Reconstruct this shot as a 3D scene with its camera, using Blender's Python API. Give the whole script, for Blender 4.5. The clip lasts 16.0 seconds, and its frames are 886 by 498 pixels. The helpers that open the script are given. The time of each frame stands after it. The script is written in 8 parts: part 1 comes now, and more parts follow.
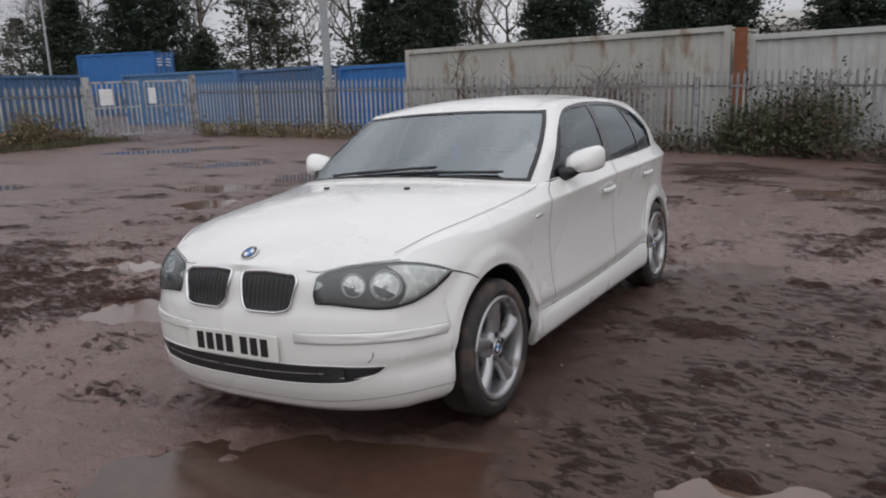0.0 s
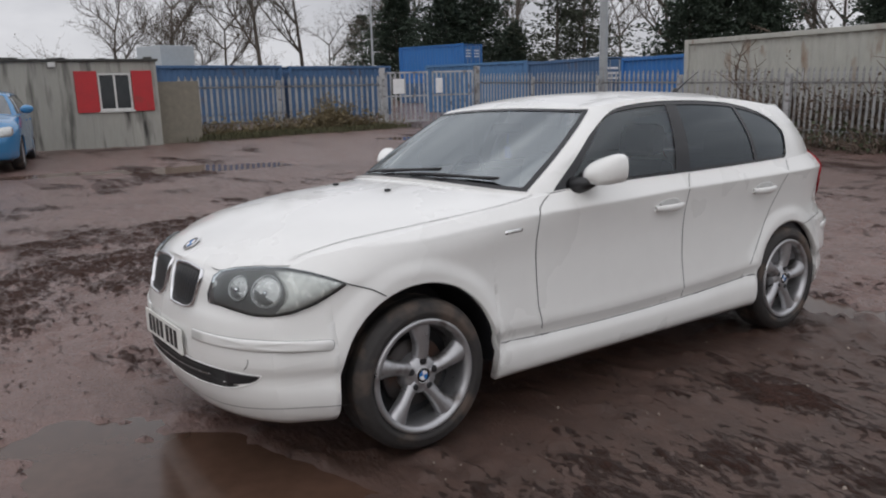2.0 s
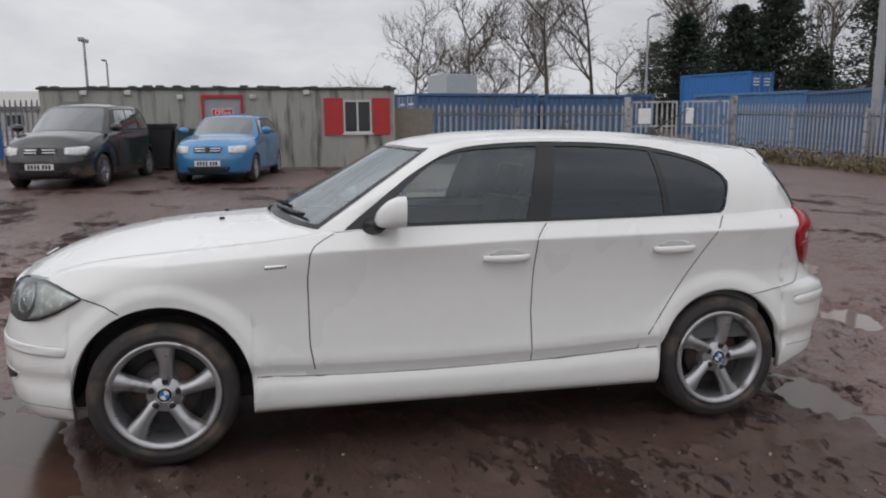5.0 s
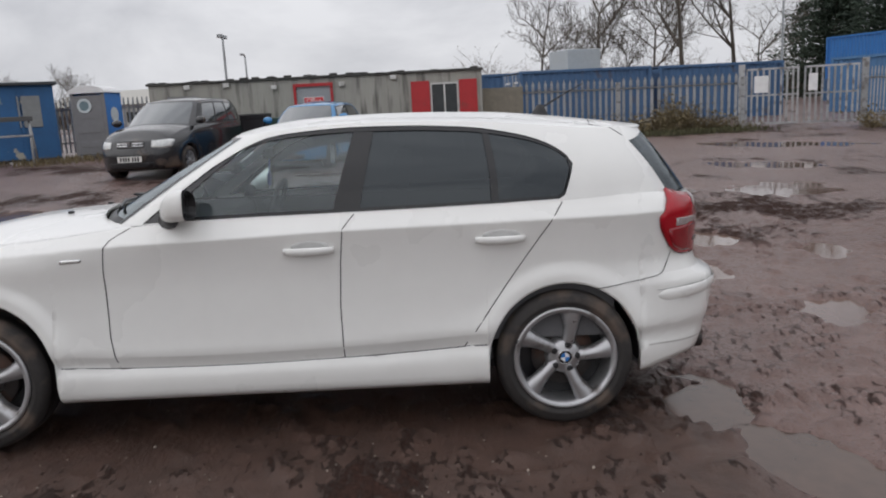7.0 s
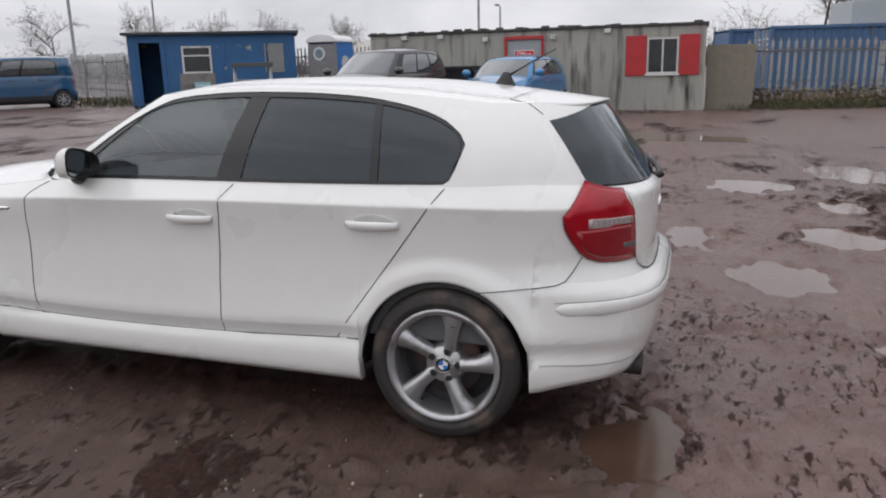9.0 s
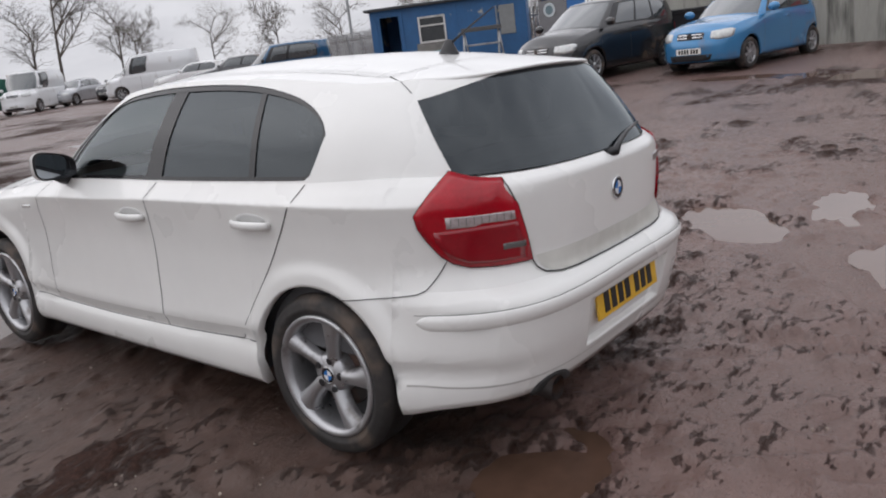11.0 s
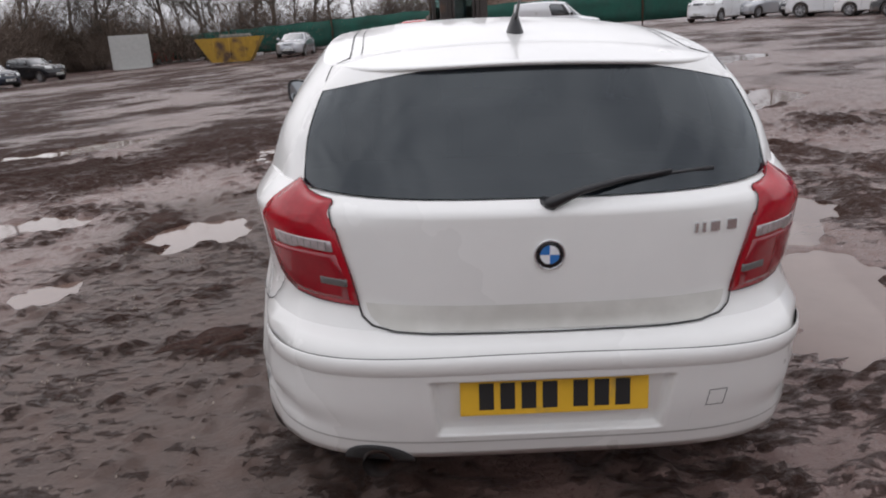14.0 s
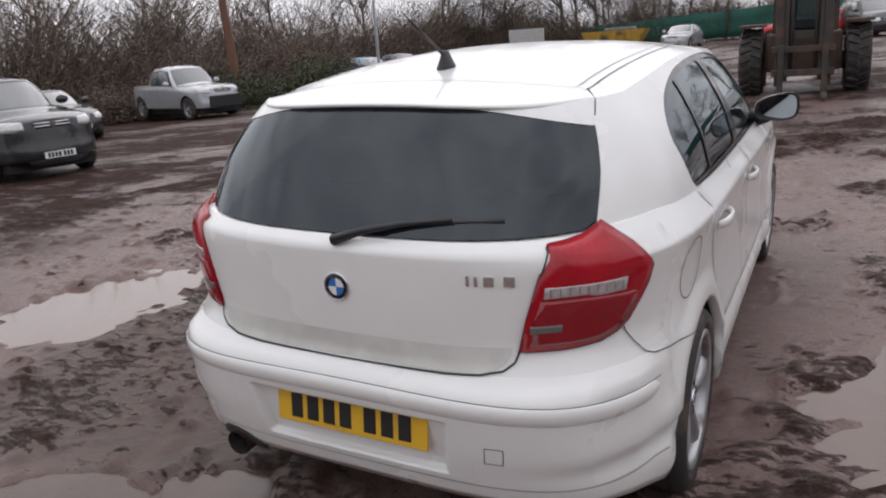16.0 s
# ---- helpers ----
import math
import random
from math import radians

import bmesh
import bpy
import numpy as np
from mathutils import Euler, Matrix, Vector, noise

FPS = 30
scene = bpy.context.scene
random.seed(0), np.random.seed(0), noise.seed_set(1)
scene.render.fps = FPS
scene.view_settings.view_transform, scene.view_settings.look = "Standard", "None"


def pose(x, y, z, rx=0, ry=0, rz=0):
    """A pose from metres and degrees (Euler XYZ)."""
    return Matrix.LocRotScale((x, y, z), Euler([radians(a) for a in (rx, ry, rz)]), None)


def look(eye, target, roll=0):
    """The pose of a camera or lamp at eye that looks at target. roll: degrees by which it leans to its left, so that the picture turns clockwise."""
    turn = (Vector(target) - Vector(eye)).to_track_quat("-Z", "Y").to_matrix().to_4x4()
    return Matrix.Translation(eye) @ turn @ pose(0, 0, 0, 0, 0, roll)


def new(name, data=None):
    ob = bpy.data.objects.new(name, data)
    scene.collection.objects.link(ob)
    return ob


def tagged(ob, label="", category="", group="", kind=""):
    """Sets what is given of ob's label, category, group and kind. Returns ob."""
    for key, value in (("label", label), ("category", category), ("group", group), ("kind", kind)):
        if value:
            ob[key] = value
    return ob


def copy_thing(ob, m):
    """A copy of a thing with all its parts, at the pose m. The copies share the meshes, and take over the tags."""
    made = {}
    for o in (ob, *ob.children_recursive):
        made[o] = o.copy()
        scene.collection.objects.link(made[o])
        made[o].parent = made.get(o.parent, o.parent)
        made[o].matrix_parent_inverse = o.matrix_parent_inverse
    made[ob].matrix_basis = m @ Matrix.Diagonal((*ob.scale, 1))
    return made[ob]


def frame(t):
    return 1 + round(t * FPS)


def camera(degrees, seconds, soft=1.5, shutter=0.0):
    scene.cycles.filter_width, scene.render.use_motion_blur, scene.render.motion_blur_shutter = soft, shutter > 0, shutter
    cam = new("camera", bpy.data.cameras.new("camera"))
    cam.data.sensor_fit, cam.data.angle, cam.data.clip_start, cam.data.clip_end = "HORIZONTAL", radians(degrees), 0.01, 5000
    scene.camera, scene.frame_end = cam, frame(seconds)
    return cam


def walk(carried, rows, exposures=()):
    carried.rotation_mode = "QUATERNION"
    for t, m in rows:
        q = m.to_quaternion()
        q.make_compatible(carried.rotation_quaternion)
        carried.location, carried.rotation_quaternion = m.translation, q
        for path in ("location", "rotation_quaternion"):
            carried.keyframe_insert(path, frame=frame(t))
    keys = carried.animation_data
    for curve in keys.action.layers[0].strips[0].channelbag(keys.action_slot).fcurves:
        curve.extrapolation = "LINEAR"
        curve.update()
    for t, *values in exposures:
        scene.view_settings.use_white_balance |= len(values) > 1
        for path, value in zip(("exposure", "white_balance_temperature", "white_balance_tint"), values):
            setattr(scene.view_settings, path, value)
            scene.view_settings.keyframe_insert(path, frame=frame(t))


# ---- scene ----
cam = camera(60.4, 16.0, soft=2.0)
PATH = [
    (0, (2.333, -2.978, 1.499), (1.33, -1.299, 1.078), -2.4),
    (0.5, (2.579, -2.642, 1.477), (1.398, -1.079, 1.072), -0.9),
    (1, (2.829, -2.294, 1.492), (1.469, -0.876, 1.12), -2.7),
    (1.5, (3.101, -2.006, 1.499), (1.619, -0.724, 1.101), -1.4),
    (2, (3.276, -1.632, 1.458), (1.683, -0.495, 1.044), -1.7),
    (2.5, (3.495, -1.304, 1.46), (1.809, -0.288, 1.105), -2.6),
    (3, (3.712, -0.954, 1.473), (1.968, -0.047, 1.105), -2.5),
    (3.5, (3.783, -0.58, 1.464), (1.964, 0.171, 1.106), -1.4),
    (4, (3.898, -0.195, 1.459), (2.042, 0.465, 1.113), -2.3),
    (4.2, (3.971, -0.057, 1.461), (2.09, 0.537, 1.129), -0.6),
    (6.3, (4.187, 1.421, 1.426), (2.232, 1.654, 1.075), -2.3),
    (6.5, (4.189, 1.594, 1.413), (2.23, 1.781, 1.057), -1.2),
    (7, (4.159, 2.021, 1.435), (2.195, 2.081, 1.064), -3.0),
    (7.5, (4.135, 2.412, 1.457), (2.187, 2.325, 1.015), -2.0),
    (8, (3.946, 2.794, 1.429), (2.009, 2.502, 1.023), -1.2),
    (8.5, (3.766, 3.155, 1.432), (1.851, 2.745, 1.026), -2.1),
    (9, (3.577, 3.556, 1.44), (1.725, 2.96, 0.976), -1.4),
    (9.2, (3.462, 3.693, 1.413), (1.638, 3.012, 0.957), -1.9),
    (11.3, (2.316, 4.86, 1.399), (0.935, 3.506, 0.891), -5.5),
    (11.5, (2.15, 4.949, 1.38), (0.852, 3.511, 0.884), -3.8),
    (12, (1.807, 5.14, 1.388), (0.696, 3.558, 0.874), -3.9),
    (12.5, (1.417, 5.232, 1.379), (0.538, 3.518, 0.84), -1.4),
    (13, (1.032, 5.355, 1.383), (0.482, 3.506, 0.856), -2.8),
    (13.5, (0.663, 5.432, 1.41), (0.346, 3.539, 0.847), -3.9),
    (14, (0.276, 5.342, 1.403), (0.235, 3.427, 0.83), -3.5),
    (14.5, (-0.082, 5.316, 1.407), (0.136, 3.402, 0.868), -4.4),
    (15, (-0.45, 5.268, 1.416), (0.047, 3.405, 0.881), -3.9),
    (15.5, (-0.824, 5.139, 1.427), (-0.122, 3.343, 0.897), -4.3),
    (16, (-1.276, 5.105, 1.447), (-0.364, 3.406, 0.918), -4.4),
]
walk(cam, [(t, look(eye, target, roll)) for t, eye, target, roll in PATH], exposures=[(0, 0.0, 6500, 13), (4, 0.0, 6500, 12), (7, 0.1, 6500, 12), (9, 0.22, 6500, 13), (12.5, 0.27, 6500, 14), (16, 0.3, 6500, 15)])

# ---- light: overcast winter sky, soft weak sun ----
world = bpy.data.worlds.new("overcast_sky")
scene.world = world
world.use_nodes = True
wn, wl = world.node_tree.nodes, world.node_tree.links
wn.clear()
w_out = wn.new("ShaderNodeOutputWorld")
w_bg = wn.new("ShaderNodeBackground")
w_sky = wn.new("ShaderNodeTexSky")
w_sky.sky_type = "NISHITA"
w_sky.sun_disc = False
w_sky.sun_elevation, w_sky.sun_rotation = radians(38), radians(150)
w_sky.air_density, w_sky.dust_density = 1.0, 4.0
w_hsv = wn.new("ShaderNodeHueSaturation")
w_hsv.inputs["Saturation"].default_value = 0.15
w_geo = wn.new("ShaderNodeTexCoord")
w_map = wn.new("ShaderNodeMapping")
w_map.inputs["Scale"].default_value = (1.0, 1.0, 2.6)
w_noise = wn.new("ShaderNodeTexNoise")
w_noise.inputs["Scale"].default_value = 2.3
w_noise.inputs["Detail"].default_value = 7.0
w_noise.inputs["Roughness"].default_value = 0.55
w_noise.inputs["Distortion"].default_value = 0.4
w_ramp = wn.new("ShaderNodeValToRGB")
w_ramp.color_ramp.elements[0].position, w_ramp.color_ramp.elements[0].color = 0.34, (5.3, 5.5, 5.9, 1)
w_ramp.color_ramp.elements[1].position, w_ramp.color_ramp.elements[1].color = 0.62, (8.6, 8.8, 9.1, 1)
w_mix = wn.new("ShaderNodeMix")
w_mix.data_type = "RGBA"
w_mix.inputs[0].default_value = 0.88
w_bg.inputs["Strength"].default_value = 0.085
wl.new(w_sky.outputs[0], w_hsv.inputs["Color"])
wl.new(w_geo.outputs["Generated"], w_map.inputs["Vector"])
wl.new(w_map.outputs[0], w_noise.inputs["Vector"])
wl.new(w_noise.outputs[0], w_ramp.inputs[0])
wl.new(w_hsv.outputs[0], w_mix.inputs[6])
wl.new(w_ramp.outputs[0], w_mix.inputs[7])
w_up = wn.new("ShaderNodeSeparateXYZ")
w_rise = wn.new("ShaderNodeMapRange")
w_rise.inputs[1].default_value, w_rise.inputs[2].default_value, w_rise.inputs[3].default_value, w_rise.inputs[4].default_value = 0.05, 1.0, 1.02, 1.8
w_lit = wn.new("ShaderNodeMix")
w_lit.data_type, w_lit.blend_type = "RGBA", "MULTIPLY"
w_lit.inputs[0].default_value = 1.0
wl.new(w_geo.outputs["Generated"], w_up.inputs[0])
wl.new(w_up.outputs["Z"], w_rise.inputs[0])
wl.new(w_mix.outputs[2], w_lit.inputs[6])
wl.new(w_rise.outputs[0], w_lit.inputs[7])
wl.new(w_lit.outputs[2], w_bg.inputs["Color"])
wl.new(w_bg.outputs[0], w_out.inputs[0])

sun_data = bpy.data.lights.new("sun", "SUN")
sun_data.energy, sun_data.angle, sun_data.color = 0.3, radians(110), (1.0, 0.96, 0.9)
sun_ob = new("sun", sun_data)
sun_ob.matrix_world = look((10, -16, 16), (0, 0, 0))


# ---- materials ----
MATS = {}


def mat(name, color, rough=0.5, metal=0.0, vary=0.12, scale=6.0, bump=0.0, bump_scale=40.0, spec=0.5, coat=0.0, stain=None, stain_scale=2.0, stain_amount=0.5, stain_edge=0.08, rough_vary=0.1, stretch=(1, 1, 1), per_object=0.0, trans=0.0, alpha=1.0, emit=None):
    """A procedural surface: base colour varied at two scales, stains with edges, uneven gloss and fine relief."""
    if name in MATS:
        return MATS[name]
    m = bpy.data.materials.new(name)
    m.use_nodes = True
    n, l = m.node_tree.nodes, m.node_tree.links
    b = n["Principled BSDF"]
    b.inputs["Roughness"].default_value = rough
    b.inputs["Metallic"].default_value = metal
    b.inputs["Specular IOR Level"].default_value = spec
    b.inputs["Coat Weight"].default_value = coat
    b.inputs["Coat Roughness"].default_value = 0.04
    b.inputs["Transmission Weight"].default_value = trans
    b.inputs["Alpha"].default_value = alpha
    tc = n.new("ShaderNodeTexCoord")
    mp = n.new("ShaderNodeMapping")
    mp.inputs["Scale"].default_value = stretch
    l.new(tc.outputs["Object"], mp.inputs["Vector"])

    def noise_at(sc, detail=5.0):
        t = n.new("ShaderNodeTexNoise")
        t.inputs["Scale"].default_value = sc
        t.inputs["Detail"].default_value = detail
        l.new(mp.outputs[0], t.inputs["Vector"])
        return t.outputs[0]

    big, small = noise_at(scale), noise_at(scale * 9)
    mixf = n.new("ShaderNodeMath")
    mixf.operation = "MULTIPLY_ADD"
    l.new(small, mixf.inputs[0])
    mixf.inputs[1].default_value = 0.5
    l.new(big, mixf.inputs[2])
    rng = n.new("ShaderNodeMapRange")
    rng.inputs[1].default_value, rng.inputs[2].default_value = 0.45, 1.05
    rng.inputs[3].default_value, rng.inputs[4].default_value = 1 - vary, 1 + vary
    l.new(mixf.outputs[0], rng.inputs[0])
    col = n.new("ShaderNodeMix")
    col.data_type, col.blend_type = "RGBA", "MULTIPLY"
    col.inputs[0].default_value = 1.0
    col.inputs[6].default_value = (*color, 1)
    l.new(rng.outputs[0], col.inputs[7])
    out = col.outputs[2]
    if per_object:
        oi = n.new("ShaderNodeObjectInfo")
        r2 = n.new("ShaderNodeMapRange")
        r2.inputs[3].default_value, r2.inputs[4].default_value = 1 - per_object, 1 + per_object
        l.new(oi.outputs["Random"], r2.inputs[0])
        c2 = n.new("ShaderNodeMix")
        c2.data_type, c2.blend_type = "RGBA", "MULTIPLY"
        c2.inputs[0].default_value = 1.0
        l.new(out, c2.inputs[6])
        l.new(r2.outputs[0], c2.inputs[7])
        out = c2.outputs[2]
    if stain:
        sn = noise_at(stain_scale, 8.0)
        sr = n.new("ShaderNodeMapRange")
        sr.inputs[1].default_value, sr.inputs[2].default_value = 1 - stain_amount - stain_edge, 1 - stain_amount + stain_edge
        l.new(sn, sr.inputs[0])
        c3 = n.new("ShaderNodeMix")
        c3.data_type = "RGBA"
        l.new(sr.outputs[0], c3.inputs[0])
        l.new(out, c3.inputs[6])
        c3.inputs[7].default_value = (*stain, 1)
        out = c3.outputs[2]
    l.new(out, b.inputs["Base Color"])
    if rough_vary:
        rr = n.new("ShaderNodeMapRange")
        rr.inputs[1].default_value, rr.inputs[2].default_value = 0.3, 0.7
        rr.inputs[3].default_value, rr.inputs[4].default_value = max(0.02, rough - rough_vary), min(1, rough + rough_vary)
        l.new(big, rr.inputs[0])
        l.new(rr.outputs[0], b.inputs["Roughness"])
    if bump:
        bn = noise_at(bump_scale, 6.0)
        bp = n.new("ShaderNodeBump")
        bp.inputs["Strength"].default_value = 0.6
        bp.inputs["Distance"].default_value = bump
        l.new(bn, bp.inputs["Height"])
        l.new(bp.outputs[0], b.inputs["Normal"])
    if emit:
        b.inputs["Emission Color"].default_value = (*emit, 1)
        b.inputs["Emission Strength"].default_value = 1.0
    MATS[name] = m
    return m


def paint(name, color, rough=0.22, dirt=(0.2, 0.14, 0.1), amount=0.28, metal=0.0):
    return mat(name, color, rough=rough, metal=metal, vary=0.03, scale=1.5, coat=0.6, stain=dirt, stain_scale=1.7, stain_amount=amount, stain_edge=0.12, rough_vary=0.06)


def glass(name, color, rough=0.02, alpha=0.35, ior=1.7):
    """Thin tinted glass: a dark film that lets part of the light straight through, with a mirror-like gloss."""
    if name in MATS:
        return MATS[name]
    m = bpy.data.materials.new(name)
    m.use_nodes = True
    n, l = m.node_tree.nodes, m.node_tree.links
    n.clear()
    o = n.new("ShaderNodeOutputMaterial")
    tr = n.new("ShaderNodeBsdfTransparent")
    tr.inputs[0].default_value = (*color, 1)
    gl = n.new("ShaderNodeBsdfGlossy")
    gl.inputs["Roughness"].default_value = rough
    gl.inputs["Color"].default_value = (0.90, 0.97, 1.0, 1)
    fr = n.new("ShaderNodeFresnel")
    fr.inputs["IOR"].default_value = ior
    df = n.new("ShaderNodeBsdfDiffuse")
    df.inputs["Color"].default_value = (0.018, 0.023, 0.029, 1)
    m0 = n.new("ShaderNodeMixShader")
    m0.inputs[0].default_value = alpha
    l.new(tr.outputs[0], m0.inputs[1])
    l.new(df.outputs[0], m0.inputs[2])
    m1 = n.new("ShaderNodeMixShader")
    l.new(fr.outputs[0], m1.inputs[0])
    l.new(m0.outputs[0], m1.inputs[1])
    l.new(gl.outputs[0], m1.inputs[2])
    l.new(m1.outputs[0], o.inputs[0])
    MATS[name] = m
    return m


WHITE = mat("white_car_paint", (0.79, 0.787, 0.765), rough=0.28, vary=0.035, scale=1.1, coat=0.6, rough_vary=0.05)
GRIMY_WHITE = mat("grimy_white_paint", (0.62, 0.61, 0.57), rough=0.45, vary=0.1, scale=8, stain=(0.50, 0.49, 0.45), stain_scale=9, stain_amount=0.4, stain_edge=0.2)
GAP = mat("panel_gap", (0.03, 0.03, 0.03), rough=0.7)
BLACK_TRIM = mat("black_plastic", (0.018, 0.018, 0.02), rough=0.42, vary=0.2, rough_vary=0.12)
GLOSS_BLACK = mat("gloss_black", (0.012, 0.012, 0.014), rough=0.16, vary=0.1)
RUBBER = mat("tyre_rubber", (0.030, 0.027, 0.026), rough=0.75, vary=0.3, scale=4, stain=(0.10, 0.075, 0.06), stain_scale=7, stain_amount=0.42, bump=0.003, bump_scale=60)
ALLOY = mat("alloy_wheel", (0.46, 0.46, 0.47), rough=0.36, metal=0.8, vary=0.1, scale=14, stain=(0.13, 0.11, 0.10), stain_scale=9, stain_amount=0.36)
DARK_METAL = mat("brake_metal", (0.06, 0.052, 0.05), rough=0.55, metal=0.5, vary=0.3, stain=(0.10, 0.055, 0.04), stain_scale=8, stain_amount=0.42)
CHROME = mat("chrome", (0.72, 0.72, 0.73), rough=0.12, metal=1.0, vary=0.04)
MIRROR = mat("mirror_glass", (0.34, 0.37, 0.40), rough=0.02, metal=1.0, vary=0.01, rough_vary=0)
CLEAR_GLASS = glass("windscreen_glass", (0.66, 0.80, 0.84), alpha=0.06, ior=3.4)
SIDE_GLASS = glass("side_window_glass", (0.80, 0.90, 0.90), alpha=0.02, ior=1.8)
PRIVACY_GLASS = glass("privacy_glass", (0.075, 0.083, 0.115), alpha=0.6, ior=1.6)
LENS = glass("clear_lens", (0.93, 0.95, 0.95), alpha=0.03, ior=1.4)
PLATE_WHITE = mat("plate_white", (0.78, 0.78, 0.74), rough=0.35, vary=0.05, stain=(0.45, 0.4, 0.34), stain_amount=0.3)
PLATE_YELLOW = mat("plate_yellow", (0.72, 0.42, 0.03), rough=0.35, vary=0.06, stain=(0.4, 0.27, 0.08), stain_amount=0.32, stain_scale=9)
PLATE_BLACK = mat("plate_black", (0.015, 0.015, 0.015), rough=0.5)
RED_LENS = mat("red_lens", (0.36, 0.004, 0.013), rough=0.12, vary=0.25, scale=10, coat=0.0)
DARK_RED_LENS = mat("dark_red_lens", (0.26, 0.004, 0.012), rough=0.14, vary=0.15, scale=10, coat=0.4)
CLEAR_LENS = mat("silver_lens", (0.42, 0.36, 0.36), rough=0.15, vary=0.25, scale=60, coat=1.0)
SILVERED_LENS = mat("silvered_lens", (0.62, 0.62, 0.59), rough=0.22, metal=0.25, vary=0.35, scale=26, coat=0.6)
REFLECTOR = mat("lamp_reflector", (0.66, 0.66, 0.65), rough=0.25, metal=0.45, vary=0.35, scale=30)
LAMP_RING = mat("lamp_ring", (0.50, 0.50, 0.50), rough=0.3, metal=0.7, vary=0.2)
LAMP_HOUSING = mat("lamp_housing", (0.15, 0.146, 0.142), rough=0.35, metal=0.2, vary=0.15)
ROUNDEL_BLUE = mat("roundel_blue", (0.03, 0.16, 0.45), rough=0.2)
ROUNDEL_WHITE = mat("roundel_white", (0.75, 0.76, 0.78), rough=0.2)
SEAT_CLOTH = mat("seat_cloth", (0.09, 0.09, 0.10), rough=0.85, vary=0.2, bump=0.002, bump_scale=200)
DASH = mat("dashboard_plastic", (0.10, 0.10, 0.105), rough=0.6, vary=0.15)
HEADLINER = mat("headliner", (0.35, 0.34, 0.32), rough=0.9)
BLUE_TAG = mat("blue_air_freshener", (0.05, 0.1, 0.5), rough=0.5)


# ---- building helpers ----
def curve(points):
    """A smooth monotone curve through (position, value) pairs, as a function of numbers or arrays."""
    xs, ys = np.array([p[0] for p in points], float), np.array([p[1] for p in points], float)
    h, d = np.diff(xs), np.diff(ys) / np.diff(xs)
    m = np.zeros(len(xs))
    m[0], m[-1] = d[0], d[-1]
    for i in range(1, len(xs) - 1):
        if d[i - 1] * d[i] > 0:
            w1, w2 = 2 * h[i] + h[i - 1], h[i] + 2 * h[i - 1]
            m[i] = (w1 + w2) / (w1 / d[i - 1] + w2 / d[i])

    lx, ly, lh, lm = xs.tolist(), ys.tolist(), h.tolist(), m.tolist()

    def value(x):
        if isinstance(x, (int, float)):
            if x <= lx[0]:
                return ly[0]
            if x >= lx[-1]:
                return ly[-1]
            i = 0
            while x > lx[i + 1]:
                i += 1
            t = (x - lx[i]) / lh[i]
            u = 1 - t
            return u * u * (1 + 2 * t) * ly[i] + t * u * u * lh[i] * lm[i] + t * t * (3 - 2 * t) * ly[i + 1] - t * t * u * lh[i] * lm[i + 1]
        x = np.clip(x, xs[0], xs[-1])
        i = np.clip(np.searchsorted(xs, x) - 1, 0, len(xs) - 2)
        t = (x - xs[i]) / h[i]
        return (2 * t**3 - 3 * t**2 + 1) * ys[i] + (t**3 - 2 * t**2 + t) * h[i] * m[i] + (3 * t**2 - 2 * t**3) * ys[i + 1] + (t**3 - t**2) * h[i] * m[i + 1]

    return value


def smooth(a, b, x):
    if isinstance(x, (int, float)):
        t = min(1.0, max(0.0, (x - a) / (b - a)))
        return t * t * (3 - 2 * t)
    t = np.clip((x - a) / (b - a), 0, 1)
    return t * t * (3 - 2 * t)


def mesh_part(name, verts, faces, material, parent=None, label="", shade=True):
    me = bpy.data.meshes.new(name)
    me.from_pydata([tuple(v) for v in verts], [], faces)
    if shade:
        me.polygons.foreach_set("use_smooth", [True] * len(me.polygons))
    me.materials.append(material)
    me.update()
    ob = new(name, me)
    if parent is not None:
        ob.parent = parent
    if label:
        tagged(ob, label)
    return ob


def part(name, bm, material, parent=None, label="", shade=False):
    """Links a bmesh as one mesh object under a thing or a part."""
    me = bpy.data.meshes.new(name)
    bm.to_mesh(me)
    bm.free()
    if shade:
        me.polygons.foreach_set("use_smooth", [True] * len(me.polygons))
    me.materials.append(material)
    ob = new(name, me)
    if parent is not None:
        ob.parent = parent
    if label:
        tagged(ob, label)
    return ob


def thing(name, label, category, m=None, group="", kind=""):
    ob = new(name)
    ob.empty_display_size = 0.2
    tagged(ob, label, category, group, kind)
    if m is not None:
        ob.matrix_basis = m
    return ob


def add_box(bm, x0, x1, y0, y1, z0, z1, bevel=0.0, m=None):
    made = bmesh.ops.create_cube(bm, size=1.0)["verts"]
    for v in made:
        v.co = Vector((x0 + (v.co.x + 0.5) * (x1 - x0), y0 + (v.co.y + 0.5) * (y1 - y0), z0 + (v.co.z + 0.5) * (z1 - z0)))
    if bevel:
        edges = list({e for v in made for e in v.link_edges})
        res = bmesh.ops.bevel(bm, geom=edges, offset=bevel, segments=2, affect="EDGES", profile=0.6)
        made = list({v for f in res["faces"] for v in f.verts} | {v for v in made if v.is_valid})
    if m is not None:
        for v in made:
            v.co = m @ v.co
    return bm


def box(name, x0, x1, y0, y1, z0, z1, material, parent=None, bevel=0.004, label="", m=None):
    bm = bmesh.new()
    add_box(bm, x0, x1, y0, y1, z0, z1, bevel, m)
    return part(name, bm, material, parent, label)


